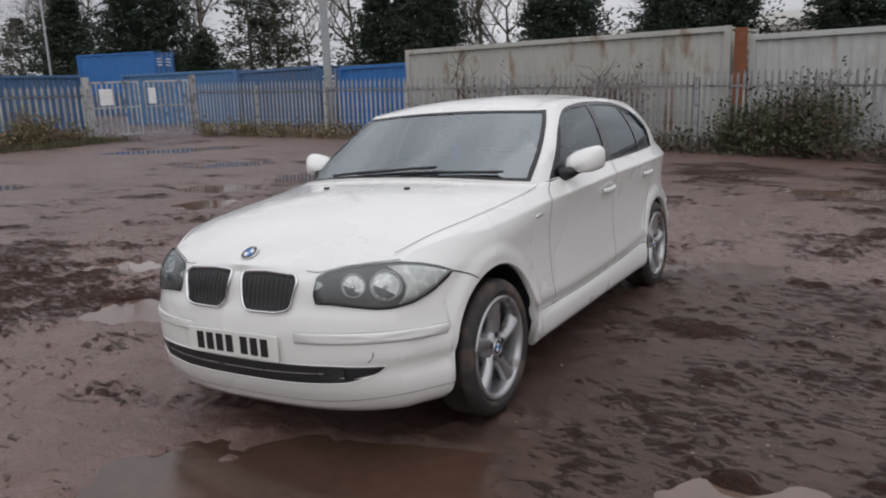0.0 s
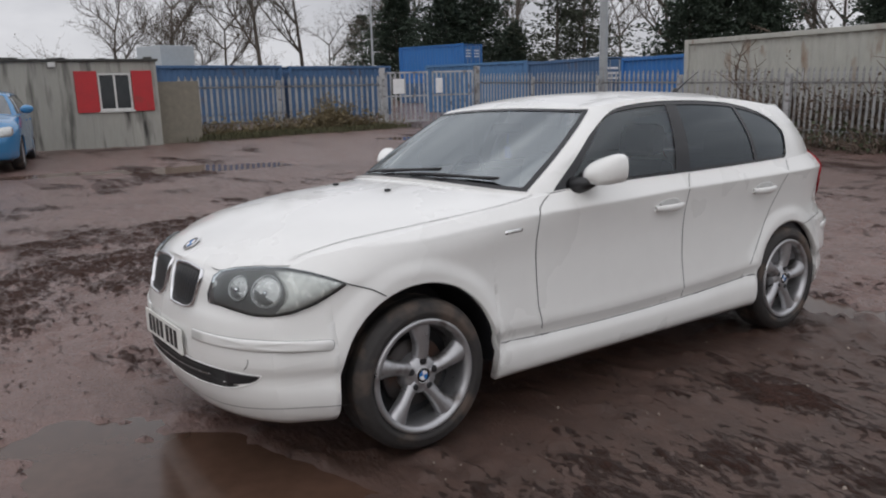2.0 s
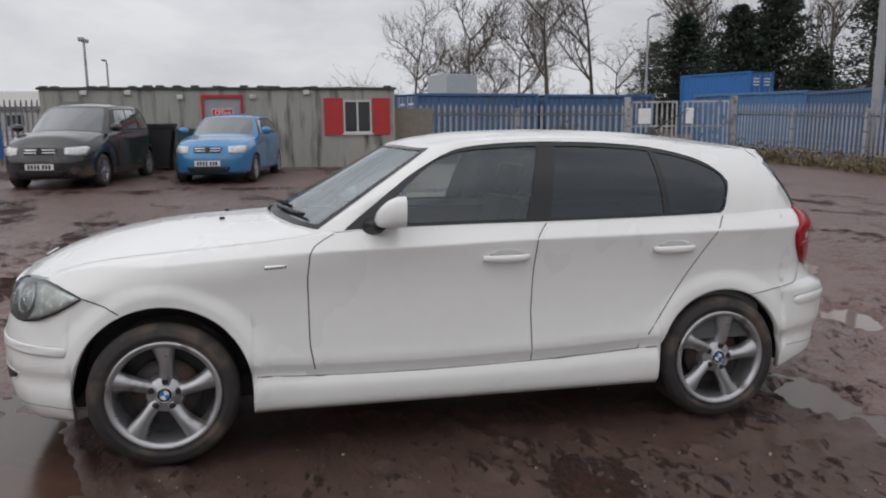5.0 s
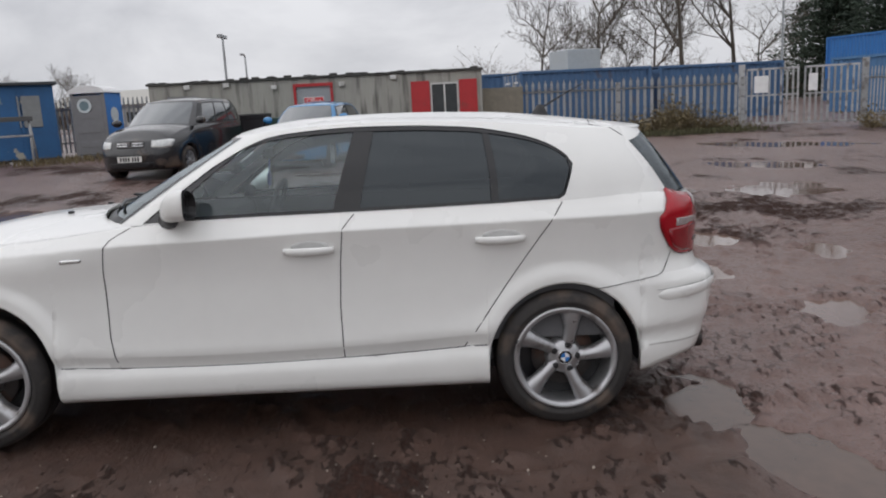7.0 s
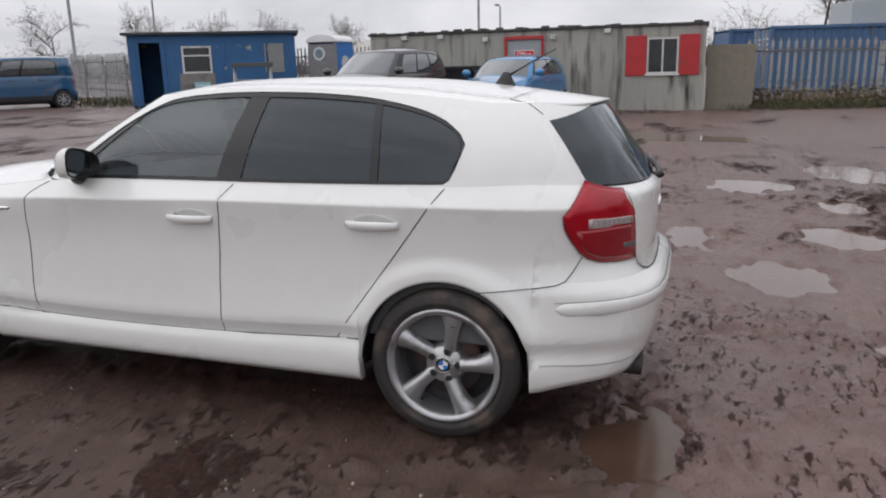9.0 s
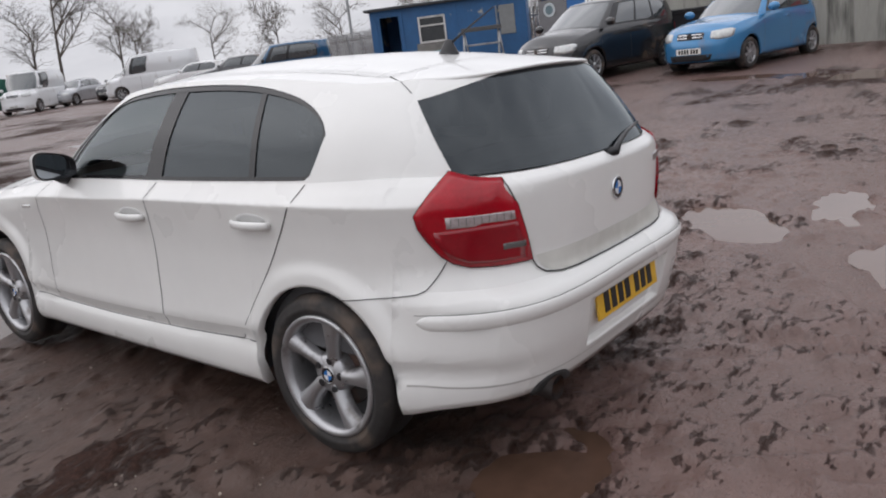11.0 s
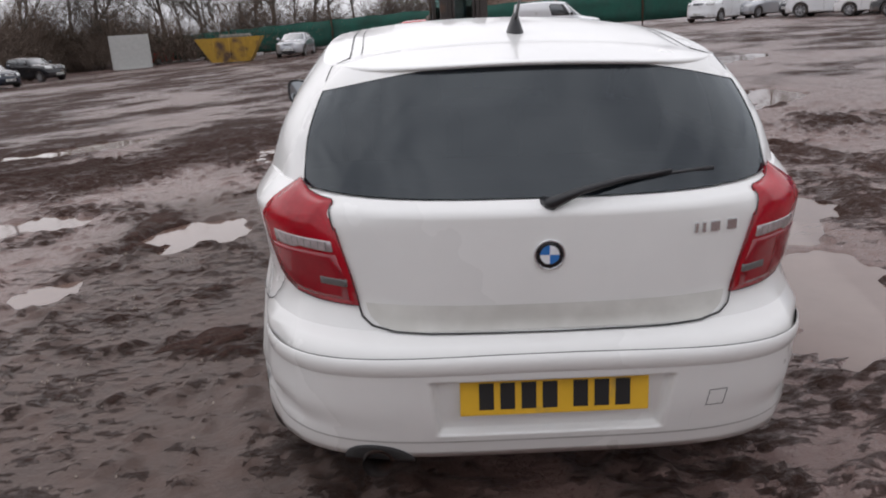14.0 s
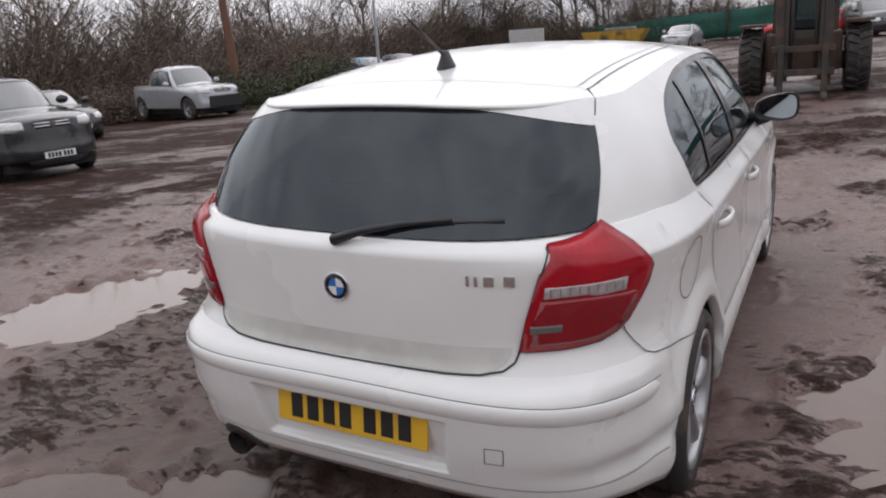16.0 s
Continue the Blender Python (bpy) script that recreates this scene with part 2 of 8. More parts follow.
def add_tube(bm, pts, radius, sides=8, ends=True):
    """A round bar along the points; radius is one number or one a point."""
    rings = []
    n = len(pts)
    for i, p in enumerate(pts):
        p = Vector(p)
        d = (Vector(pts[min(i + 1, n - 1)]) - Vector(pts[max(i - 1, 0)])).normalized()
        a = d.orthogonal().normalized() if i == 0 else (a - d * a.dot(d)).normalized()
        b = d.cross(a)
        r = radius[i] if isinstance(radius, (list, tuple)) else radius
        rings.append([bm.verts.new(p + (a * math.cos(t) + b * math.sin(t)) * r) for t in [2 * math.pi * k / sides for k in range(sides)]])
    for q, r in zip(rings, rings[1:]):
        for k in range(sides):
            bm.faces.new((q[k], q[(k + 1) % sides], r[(k + 1) % sides], r[k]))
    if ends:
        bm.faces.new(rings[0][::-1])
        bm.faces.new(rings[-1])
    return bm


def tube(name, pts, radius, material, parent=None, sides=8, label=""):
    bm = bmesh.new()
    add_tube(bm, pts, radius, sides)
    return part(name, bm, material, parent, label, shade=sides > 6)


def lathe(name, profile, material, parent=None, sides=48, axis="x", label="", closed=False):
    """Turns (radius, along) pairs about an axis through the origin."""
    verts, faces = [], []
    for i in range(sides):
        c, s = math.cos(2 * math.pi * i / sides), math.sin(2 * math.pi * i / sides)
        for r, a in profile:
            verts.append((a, r * c, r * s) if axis == "x" else (r * c, r * s, a))
    k = len(profile)
    for i in range(sides):
        j = (i + 1) % sides
        for q in range(k if closed else k - 1):
            w = (q + 1) % k
            f = (i * k + q, j * k + q, j * k + w, i * k + w)
            faces.append(f if axis == "x" else f[::-1])
    return mesh_part(name, verts, faces, material, parent, label)


def rounded(points, radius=0.02, steps=5):
    """A closed outline with its corners rounded."""
    out, n = [], len(points)
    for i in range(n):
        p, a, b = (Vector((*points[j % n], 0)) for j in (i, i - 1, i + 1))
        r = min(radius, (a - p).length * 0.45, (b - p).length * 0.45)
        q0, q1 = p + (a - p).normalized() * r, p + (b - p).normalized() * r
        for k in range(steps + 1):
            t = k / steps
            q = q0 * (1 - t) ** 2 + p * 2 * t * (1 - t) + q1 * t * t
            out.append((q.x, q.y))
    return out


def dense(points, step=0.03):
    out = []
    for i, p in enumerate(points):
        q = points[(i + 1) % len(points)]
        k = max(1, int(math.dist(p, q) / step))
        out += [(p[0] + (q[0] - p[0]) * j / k, p[1] + (q[1] - p[1]) * j / k) for j in range(k)]
    return out


def patch(name, outline, surface, material, parent, edge=0.002, mid=0.004, rings=5, label="", flat=False):
    """A piece laid on a curved surface: outline in the surface's two coordinates, edge and mid its height at the rim and the middle."""
    c = (sum(p[0] for p in outline) / len(outline), sum(p[1] for p in outline) / len(outline))
    n = len(outline)
    verts, faces = [], []
    for p in outline:
        verts.append(surface(p[0], p[1], -0.012))
    for k in range(rings):
        r = 1 - k / rings
        h = edge + (mid - edge) * (1 - r * r)
        for p in outline:
            verts.append(surface(c[0] + (p[0] - c[0]) * r, c[1] + (p[1] - c[1]) * r, h))
    verts.append(surface(c[0], c[1], mid))
    for k in range(rings):
        for i in range(n):
            j = (i + 1) % n
            faces.append((k * n + i, k * n + j, (k + 1) * n + j, (k + 1) * n + i))
    for i in range(n):
        faces.append((rings * n + i, rings * n + (i + 1) % n, (rings + 1) * n))
    ob = mesh_part(name, verts, faces, material, parent, label, shade=not flat)
    me = ob.data
    bm = bmesh.new()
    bm.from_mesh(me)
    bmesh.ops.recalc_face_normals(bm, faces=bm.faces)
    mid_face = max(bm.faces, key=lambda f: f.index)
    want = Vector(surface(c[0], c[1], 0.05)) - Vector(surface(c[0], c[1], 0.0))
    if mid_face.normal.dot(want) < 0:
        bmesh.ops.reverse_faces(bm, faces=bm.faces)
    bm.to_mesh(me)
    bm.free()
    return ob


def arc(points, radius=0.02, steps=5, around=0.88, shift=0.0):
    """A closed outline given in metres round the car's end and in height, rounded, turned into angle and height."""
    return [(math.degrees(a / around) + shift, b) for a, b in dense(rounded(points, radius, steps), 0.02)]


def inward(outline, d, around=0.88):
    """The same outline drawn in by a distance in metres."""
    k = math.radians(1) * around
    pts = [Vector((a * k, b, 0)) for a, b in outline]
    area = sum(p.x * q.y - q.x * p.y for p, q in zip(pts, pts[1:] + pts[:1]))
    out = []
    for i, p in enumerate(pts):
        t = (pts[(i + 1) % len(pts)] - pts[i - 1]).normalized()
        nrm = Vector((-t.y, t.x, 0)) * (1 if area > 0 else -1)
        q = p + nrm * d
        out.append((q.x / k, q.y))
    return out


def frame_ring(name, outline, width, surface, material, parent, out=0.010, inner=0.002, label=""):
    """A rounded rim laid on a curved surface round an outline, open in the middle."""
    rows = [(0.0, -0.010), (0.0, out * 0.55), (width * 0.3, out), (width * 0.7, out), (width, out * 0.5), (width, inner)]
    loops = [[surface(a, b, h) for a, b in inward(outline, d)] for d, h in rows]
    n = len(outline)
    faces = [(k * n + i, k * n + (i + 1) % n, (k + 1) * n + (i + 1) % n, (k + 1) * n + i) for k in range(len(rows) - 1) for i in range(n)]
    return mesh_part(name, [v for r in loops for v in r], faces, material, parent, label)


def ribbon(name, path, surface, material, parent, width=0.005, height=0.0008):
    """A thin line laid on a curved surface, along a path in its two coordinates."""
    pts = [Vector(surface(a, b, height)) for a, b in path]
    nrm = [(Vector(surface(a, b, height + 0.02)) - p).normalized() for (a, b), p in zip(path, pts)]
    verts, faces = [], []
    for i, p in enumerate(pts):
        d = (pts[min(i + 1, len(pts) - 1)] - pts[max(i - 1, 0)]).normalized()
        s = d.cross(nrm[i]).normalized() * width / 2
        verts += [p - s, p + s]
    for i in range(len(pts) - 1):
        faces.append((2 * i, 2 * i + 1, 2 * i + 3, 2 * i + 2))
    return mesh_part(name, verts, faces, material, parent)


def line(points, steps=12):
    """Points along a polyline, evenly between its corners."""
    out = []
    for p, q in zip(points, points[1:]):
        out += [(p[0] + (q[0] - p[0]) * k / steps, p[1] + (q[1] - p[1]) * k / steps) for k in range(steps)]
    return out + [points[-1]]


def text_part(name, words, size, material, parent, m, depth=0.004):
    cu = bpy.data.curves.new(name, "FONT")
    cu.body, cu.size, cu.extrude, cu.align_x, cu.align_y = words, size, depth, "CENTER", "CENTER"
    tmp = new(name, cu)
    dg = bpy.context.evaluated_depsgraph_get()
    me = bpy.data.meshes.new_from_object(tmp.evaluated_get(dg))
    bpy.data.objects.remove(tmp)
    me.materials.clear()
    me.materials.append(material)
    ob = new(name, me)
    ob.parent, ob.matrix_basis = parent, m
    return ob


# ---- the lie of the land ----
def lie(x, y):
    """Height of the yard's ground, without its ruts: it falls gently to the east and to the north."""
    x, y = np.asarray(x, float), np.asarray(y, float)
    z = -0.15 * np.tanh(y / 8.8) - 0.02 * np.maximum(np.minimum(x, 0), -40) - 0.036 * np.minimum(np.maximum(x, 0), 40)
    sunk = np.exp(-(((x + 0.85) / 0.5) ** 2)) * smooth(-1.2, -0.4, y) * (1 - smooth(3.0, 4.0, y))
    return z - 0.065 * sunk


def on_ground(x, y, rz=0.0, up=0.0):
    return pose(x, y, float(lie(x, y)) + up, 0, 0, rz)


# ---- car bodies ----
class Body:
    """The lofted shell of a car. y runs from the front axle (0) to the back, x across, z up from the ground.
    A lower tub and an upper glasshouse are stacks of rounded plan outlines; bonnet and roof are crowned skins across them."""

    def __init__(self, p):
        self.p = p
        self.yc = p["wheelbase"] * 0.49
        self.nose, self.tail = curve(p["nose"]), curve(p["tail"])
        self.wide = curve(p["wide"])
        self.shoulder = curve(p["shoulder"])
        self.bonnet, self.roof, self.rail = curve(p["bonnet"]), curve(p["roof"]), curve(p["rail"])
        self.screen, self.hatch = curve(p["screen"]), curve(p["hatch"])
        self.tumble = curve(p["tumble"])
        self.inset = curve(p["inset"])
        self.axles = (0.0, p["wheelbase"])

    # lower tub
    def half(self, y, z):
        """Half the width at a place along the car and a height."""
        w = self.width(y, z)
        for ya, r, zc in zip(self.axles, self.p["arch_r"], self.p["arch_z"]):
            if abs(y - ya) < 0.6 and z < 0.9:
                w += self.p["flare"] * (1 - smooth(r + 0.03, r + 0.03 + self.p.get("lip", 0.2), math.hypot(y - ya, z - zc))) * smooth(0.15, 0.3, z)
        if y < self.yc:
            k = min(1.0, (self.yc - y) / (self.yc - float(self.nose(z))))
            f = (1 - k ** self.p["mf"]) ** (1 / self.p["nf"])
        else:
            k = min(1.0, (y - self.yc) / (float(self.tail(z)) - self.yc))
            f = (1 - k ** self.p["mr"]) ** (1 / self.nr(z))
        return self.roll(w * f, y, z)

    def lift(self, y, z):
        """How far the waist crease lies above its mean height at a place along the car."""
        c = self.p.get("crease_rise")
        if not c:
            return 0.0
        return float(c(y)) * smooth(0.62, 0.86, z) + float(self.p["sill_rise"](y)) * smooth(0.28, 0.36, z) * (1 - smooth(0.44, 0.6, z))

    def width(self, y, z):
        return float(self.wide(z - self.lift(y, z)))

    def nr(self, z):
        """How square the tail's corners are: squarer in the bumper."""
        n = self.p["nr"]
        return n + self.p.get("bumper_square", 0.0) * (1 - smooth(0.62, 0.76, z))

    def roll(self, w, y, z):
        d = float(self.shoulder(y)) - z
        return w - float(self.inset(y)) * max(0.0, 1 - max(d, 0) / 0.15) ** 2 * min(1.0, w / 0.5)

    def tub_point(self, key, z):
        kind, a = key
        if kind == "y":
            return (self.half(a, z), a, z)
        if kind == "f":
            y = self.yc - (self.yc - float(self.nose(z))) * (1 - a ** self.p["nf"]) ** (1 / self.p["mf"])
        else:
            y = self.yc + (float(self.tail(z)) - self.yc) * (1 - a ** self.nr(z)) ** (1 / self.p["mr"])
        return (self.roll(a * self.width(y, z), y, z), y, z)

    def bottom(self, y):
        z = float(self.p["sill"](y))
        for ya, r, zc in zip(self.axles, self.p["arch_r"], self.p["arch_z"]):
            if abs(y - ya) < r:
                z = max(z, zc + math.sqrt(max(0.0, r * r - (y - ya) ** 2)))
        return z

    def tub_keys(self):
        p = self.p
        keys = [("f", 0.81 * math.sin(math.pi / 2 * k / 16)) for k in range(17)]
        ys = []
        f0, r0 = p["front_y"], p["rear_y"]
        for ya, r in zip(self.axles, p["arch_r"]):
            ys += [ya - r - 0.0005, ya + r + 0.0005] + [ya - r * 0.9999 * math.cos(math.pi * k / 24) for k in range(25)]
        ys += list(np.arange(f0, r0 + 0.001, 0.05))
        ys = sorted({round(y, 5) for y in ys if f0 <= y <= r0})
        keys += [("y", y) for y in ys]
        tail = [0.81 * math.sin(math.pi / 2 * k / 16) for k in range(17)]
        if "panel_a" in p:
            tail[min(range(1, 16), key=lambda k: abs(tail[k] - p["panel_a"]))] = p["panel_a"]
        keys += [("r", a) for a in tail[::-1]]
        return keys

    def top_of(self, key):
        y = key[1] if key[0] == "y" else self.tub_point(key, 0.62)[1]
        return float(self.shoulder(y))

    def build_tub(self, classify, rows=24):
        """The lower shell, split into parts by classify(y, z). Returns {part: (verts, faces)}."""
        keys = self.tub_keys()
        grid = []
        for key in keys:
            top = self.top_of(key)
            ref = self.tub_point(key, 0.45)[1]
            bot = self.bottom(ref)
            bot = min(bot, top - 0.02)
            col, zs = [], [0.0] * (rows + 1)
            for k in range(rows + 1):
                zs[k] = bot + (top - bot) * (1 - (1 - k / rows) ** 1.25)
            used = set()
            for c in self.p.get("tail_creases" if key[0] == "r" else "creases", ()):
                c += self.lift(ref, c)
                if bot + 0.03 < c < top - 0.03:
                    k = min((k for k in range(1, rows) if k not in used), key=lambda k: abs(zs[k] - c))
                    used.add(k)
                    zs[k] = c
            zs.sort()
            for z in zs:
                col.append(self.tub_point(key, z))
            x, y, z = col[0]
            col.insert(0, (max(0, x - 0.035), y, z + 0.004))
            grid.append(col)
        return self.split(grid, classify)

    def split(self, grid, classify):
        out = {}
        for side in (1, -1):
            for i in range(len(grid) - 1):
                for j in range(len(grid[0]) - 1):
                    q = [grid[i][j], grid[i + 1][j], grid[i + 1][j + 1], grid[i][j + 1]]
                    cx, cy, cz = (sum(v[n] for v in q) / 4 for n in range(3))
                    name = classify(side, cx, cy, cz)
                    if name is None:
                        continue
                    idx, vs, fs = out.setdefault(name, ({}, [], []))
                    f = []
                    for v in q:
                        v = (v[0] * side, v[1], v[2])
                        k = (round(v[0], 5), round(v[1], 5), round(v[2], 5))
                        if k not in idx:
                            idx[k] = len(vs)
                            vs.append(v)
                        f.append(idx[k])
                    f = list(dict.fromkeys(f))
                    if len(f) > 2:
                        fs.append(tuple(f if side > 0 else f[::-1]))
        return {k: (v[1], v[2]) for k, v in out.items()}

    def skin(self, edges, centre, power, across=18):
        """Rows across the car between mirrored edge points."""
        verts, faces = [], []
        for x, y, z in edges:
            zc = max(float(centre(y)), z)
            for k in range(across + 1):
                t = -1 + 2 * k / across
                verts.append((x * t, y, zc - (zc - z) * abs(t) ** power))
        n = across + 1
        for i in range(len(edges) - 1):
            for k in range(across):
                faces.append((i * n + k, i * n + k + 1, (i + 1) * n + k + 1, (i + 1) * n + k))
        return verts, faces

    def bonnet_edges(self):
        keys = [k for k in self.tub_keys() if k[0] == "f" or (k[0] == "y" and k[1] < self.p["bonnet_end"])]
        return [self.tub_point(k, self.top_of(k)) for k in keys]

    def deck_edges(self):
        keys = [k for k in self.tub_keys() if k[0] == "r" or (k[0] == "y" and k[1] > self.p["deck_start"])]
        return [self.tub_point(k, self.top_of(k)) for k in keys]

    # glasshouse
    def screen_y(self, u, v):
        p = self.p
        m = p["ws_m"][0] + (p["ws_m"][1] - p["ws_m"][0]) * v
        return p["house_mid"] - (p["house_mid"] - float(self.screen(v))) * (1 - min(u, 0.999) ** 2.2) ** (1 / m)

    def hatch_y(self, u, v):
        p = self.p
        m = p["hatch_m"][0] + (p["hatch_m"][1] - p["hatch_m"][0]) * v
        return p["house_mid"] + (float(self.hatch(v)) - p["house_mid"]) * (1 - min(u, 0.999) ** p["hatch_n"]) ** (1 / m)

    def plan(self, key, v):
        """Share of the half width, and the place along the car, of a point of the glasshouse."""
        p = self.p
        kind, a = key
        if kind in "fr":
            edge, pillar, grow, keep = (p["ws_edge"], p["pillar_a"], p["ws_grow"], 0.6) if kind == "f" else (p["rw_edge"], p["pillar_c"], p["rw_grow"], 0.35)
            u = a + grow * v * ((a / edge) ** 3 if a < edge else 1 + (keep - 1) * (a - edge) / (pillar - edge))
            return u, self.screen_y(u, v) if kind == "f" else self.hatch_y(u, v)
        ua, uc = p["pillar_a"] + p["ws_grow"] * 0.6 * v, p["pillar_c"] + p["rw_grow"] * 0.35 * v
        f0, f1, b0, b1 = self.screen_y(p["pillar_a"], 0), self.screen_y(ua, v), self.hatch_y(p["pillar_c"], 0), self.hatch_y(uc, v)
        y = f0 + (b0 - f0) * a + (f1 - f0) * (1 - a) ** p["upright"] + (b1 - b0) * a**3
        k = a * 2 - 1
        return 1 - (1 - ua) * max(0, -k) ** 5 - (1 - uc) * max(0, k) ** 5, y

    def house_point(self, key, v, out=0.0):
        p = self.p
        kind, a = key
        u, y = self.plan(key, v)
        x = u * float(self.tumble(v))
        yb, yt = self.plan(key, 0.0)[1], self.plan(key, 1.0)[1]
        if kind == "e":
            x += (self.half(yb, float(self.shoulder(yb)) - 0.001) - float(self.tumble(0.0)) * self.plan(key, 0.0)[0]) * (1 - v) ** 1.5 * (1 if a > 0.1 else smooth(0.0, 0.1, a))
        elif kind == "r":
            ye = self.plan(("r", p["pillar_c"]), 0.0)[1]
            x += (self.half(ye, float(self.shoulder(ye)) - 0.001) - float(self.tumble(0.0)) * p["pillar_c"]) * (1 - v) ** 1.5 * (a / p["pillar_c"]) ** 3
        zb, zt = float(self.shoulder(yb)), float(self.rail(yt))
        if kind == "f":
            zb += max(0.0, float(self.bonnet(yb)) - zb) * (1 - (a / p["pillar_a"]) ** 2.5)
        if kind != "e":
            zt += max(0.0, float(self.roof(yt)) - zt) * (1 - (a / p["pillar_c" if kind == "r" else "pillar_a"]) ** 2.3)
        z = zb + (zt - zb) * v
        return (x + out, y, z)

    def house_keys(self):
        p = self.p
        w, r = p["ws_edge"], p["rw_edge"]
        keys = [("f", w * math.sin(math.pi / 2 * k / 12)) for k in range(13)] + [("f", w + 0.004), ("f", w + (p["pillar_a"] - w) * 0.5)]
        marks = [m for pane in p["panes"] for m in pane[1:3]]
        es = sorted({round(e, 4) for e in list(np.linspace(0, 1, 41)) + marks + [m - 0.0015 for m in marks] + [m + 0.0015 for m in marks] + list(np.linspace(p["dlo"][1] - 0.085, p["dlo"][1], 9)) + [p["dlo"][0], p["dlo"][0] + 0.008, p["dlo"][0] + 0.02]})
        keys += [("e", e) for e in es]
        keys += [("r", r + (p["pillar_c"] - r) * 0.5), ("r", r + 0.004)] + [("r", r * math.sin(math.pi / 2 * k / 12)) for k in range(12, -1, -1)]
        return keys

    def opening(self, key):
        """Lower and upper edge of the glazed opening at a key, as shares of the height."""
        p = self.p
        kind, a = key
        if kind == "f":
            return (p["ws_v"][0], p["ws_v"][1]) if a <= p["ws_edge"] else (0.5, 0.5)
        if kind == "r":
            return (p["rw_v"][0], p["rw_v"][1] - p.get("rw_drop", 0.0) * (a / p["rw_edge"]) ** 4) if a <= p["rw_edge"] else (0.5, 0.5)
        e0, e1 = p["dlo"]
        if a < e0 or a > e1:
            return (0.5, 0.5)
        return (float(p["dlo_low"](a)), float(p["dlo_up"](a)))

    def house_columns(self):
        cols = []
        for key in self.house_keys():
            lo, hi = self.opening(key)
            vs = [lo * k / 3 for k in range(4)] + [lo + (hi - lo) * k / 7 for k in range(1, 8)] + [hi + (1 - hi) * k / 4 for k in range(1, 5)]
            cols.append((key, vs, [self.house_point(key, v) for v in vs]))
        return cols

    def build_house(self):
        cols = self.house_columns()
        idx, vs, fs = {}, [], []
        for side in (1, -1):
            for (k0, v0, c0), (k1, v1, c1) in zip(cols, cols[1:]):
                for j in range(14):
                    if 3 <= j < 10 and v0[10] - v0[3] > 0.01 and v1[10] - v1[3] > 0.01:
                        continue
                    q = [c0[j], c1[j], c1[j + 1], c0[j + 1]]
                    f = []
                    for v in q:
                        k = (round(v[0] * side, 4), round(v[1], 4), round(v[2], 4))
                        if k not in idx:
                            idx[k] = len(vs)
                            vs.append((v[0] * side, v[1], v[2]))
                        f.append(idx[k])
                    f = list(dict.fromkeys(f))
                    if len(f) > 2:
                        fs.append(tuple(f if side > 0 else f[::-1]))
        return vs, fs

    def pane(self, keys, side, inset=0.006, shrink=0.0, rows=9):
        """Glass between keys; side 0 spans the whole width."""
        verts, faces = [], []
        cols = []
        for key in keys:
            lo, hi = self.opening(key)
            lo, hi = lo + shrink, hi - shrink
            if hi < lo:
                lo = hi = (lo + hi) / 2
            col = []
            for k in range(rows + 1):
                x, y, z = self.house_point(key, lo + (hi - lo) * k / rows)
                cx, cy = 0.0, self.p["house_mid"]
                d = math.hypot(x, (y - cy) * 0.6) or 1
                col.append((x - inset * x / d, y - inset * (y - cy) * 0.6 / d, z))
            cols.append(col)
        if side == 0:
            cols = [[(-x, y, z) for x, y, z in c] for c in cols[::-1]] + cols[1:]
        elif side < 0:
            cols = [[(-x, y, z) for x, y, z in c] for c in cols[::-1]]
        for c in cols:
            verts += c
        n = rows + 1
        for i in range(len(cols) - 1):
            for k in range(rows):
                faces.append((i * n + k, (i + 1) * n + k, (i + 1) * n + k + 1, i * n + k + 1))
        return verts, faces

    def roof_edges(self):
        return [self.house_point(k, 1.0) for k in self.house_keys()]

    # surfaces for pieces laid on the shell
    def side_at(self, side):
        def surface(y, z, h):
            x = self.half(y, z)
            dxdy = (self.half(y + 0.01, z) - self.half(y - 0.01, z)) / 0.02
            dxdz = (self.half(y, z + 0.01) - self.half(y, z - 0.01)) / 0.02
            n = Vector((1, -dxdy, -dxdz)).normalized()
            return (side * (x + n.x * h), y + n.y * h, z + n.z * h)
        return surface

    def end_at(self, end, side=1):
        """Surface at the nose (end -1) or the tail (1): by angle from straight ahead, in degrees, and height."""
        c = 0.2 if end < 0 else self.p["wheelbase"] - 0.1

        def raw(phi, z):
            a = radians(phi)
            s, k = abs(math.sin(a)), math.cos(a)
            lo, hi = 0.6, 1.4
            for _ in range(18):
                r = (lo + hi) / 2
                y = c + end * r * k
                inside = (float(self.nose(z)) < y) if end < 0 else (y < float(self.tail(z)))
                if inside and r * s < self.half(y, z):
                    lo = r
                else:
                    hi = r
            return Vector((math.copysign(lo * s, math.sin(a)), c + end * lo * k, z))

        def surface(phi, z, h):
            p = raw(phi, z)
            n = (raw(phi + 0.6, z) - raw(phi - 0.6, z)).cross(raw(phi, z + 0.008) - raw(phi, z - 0.008)).normalized()
            if n.y * end < 0 and abs(n.y) > 0.1 or (abs(n.y) <= 0.1 and n.x * p.x < 0):
                n = -n
            q = p + n * h
            return (q.x * side, q.y, q.z)
        return surface


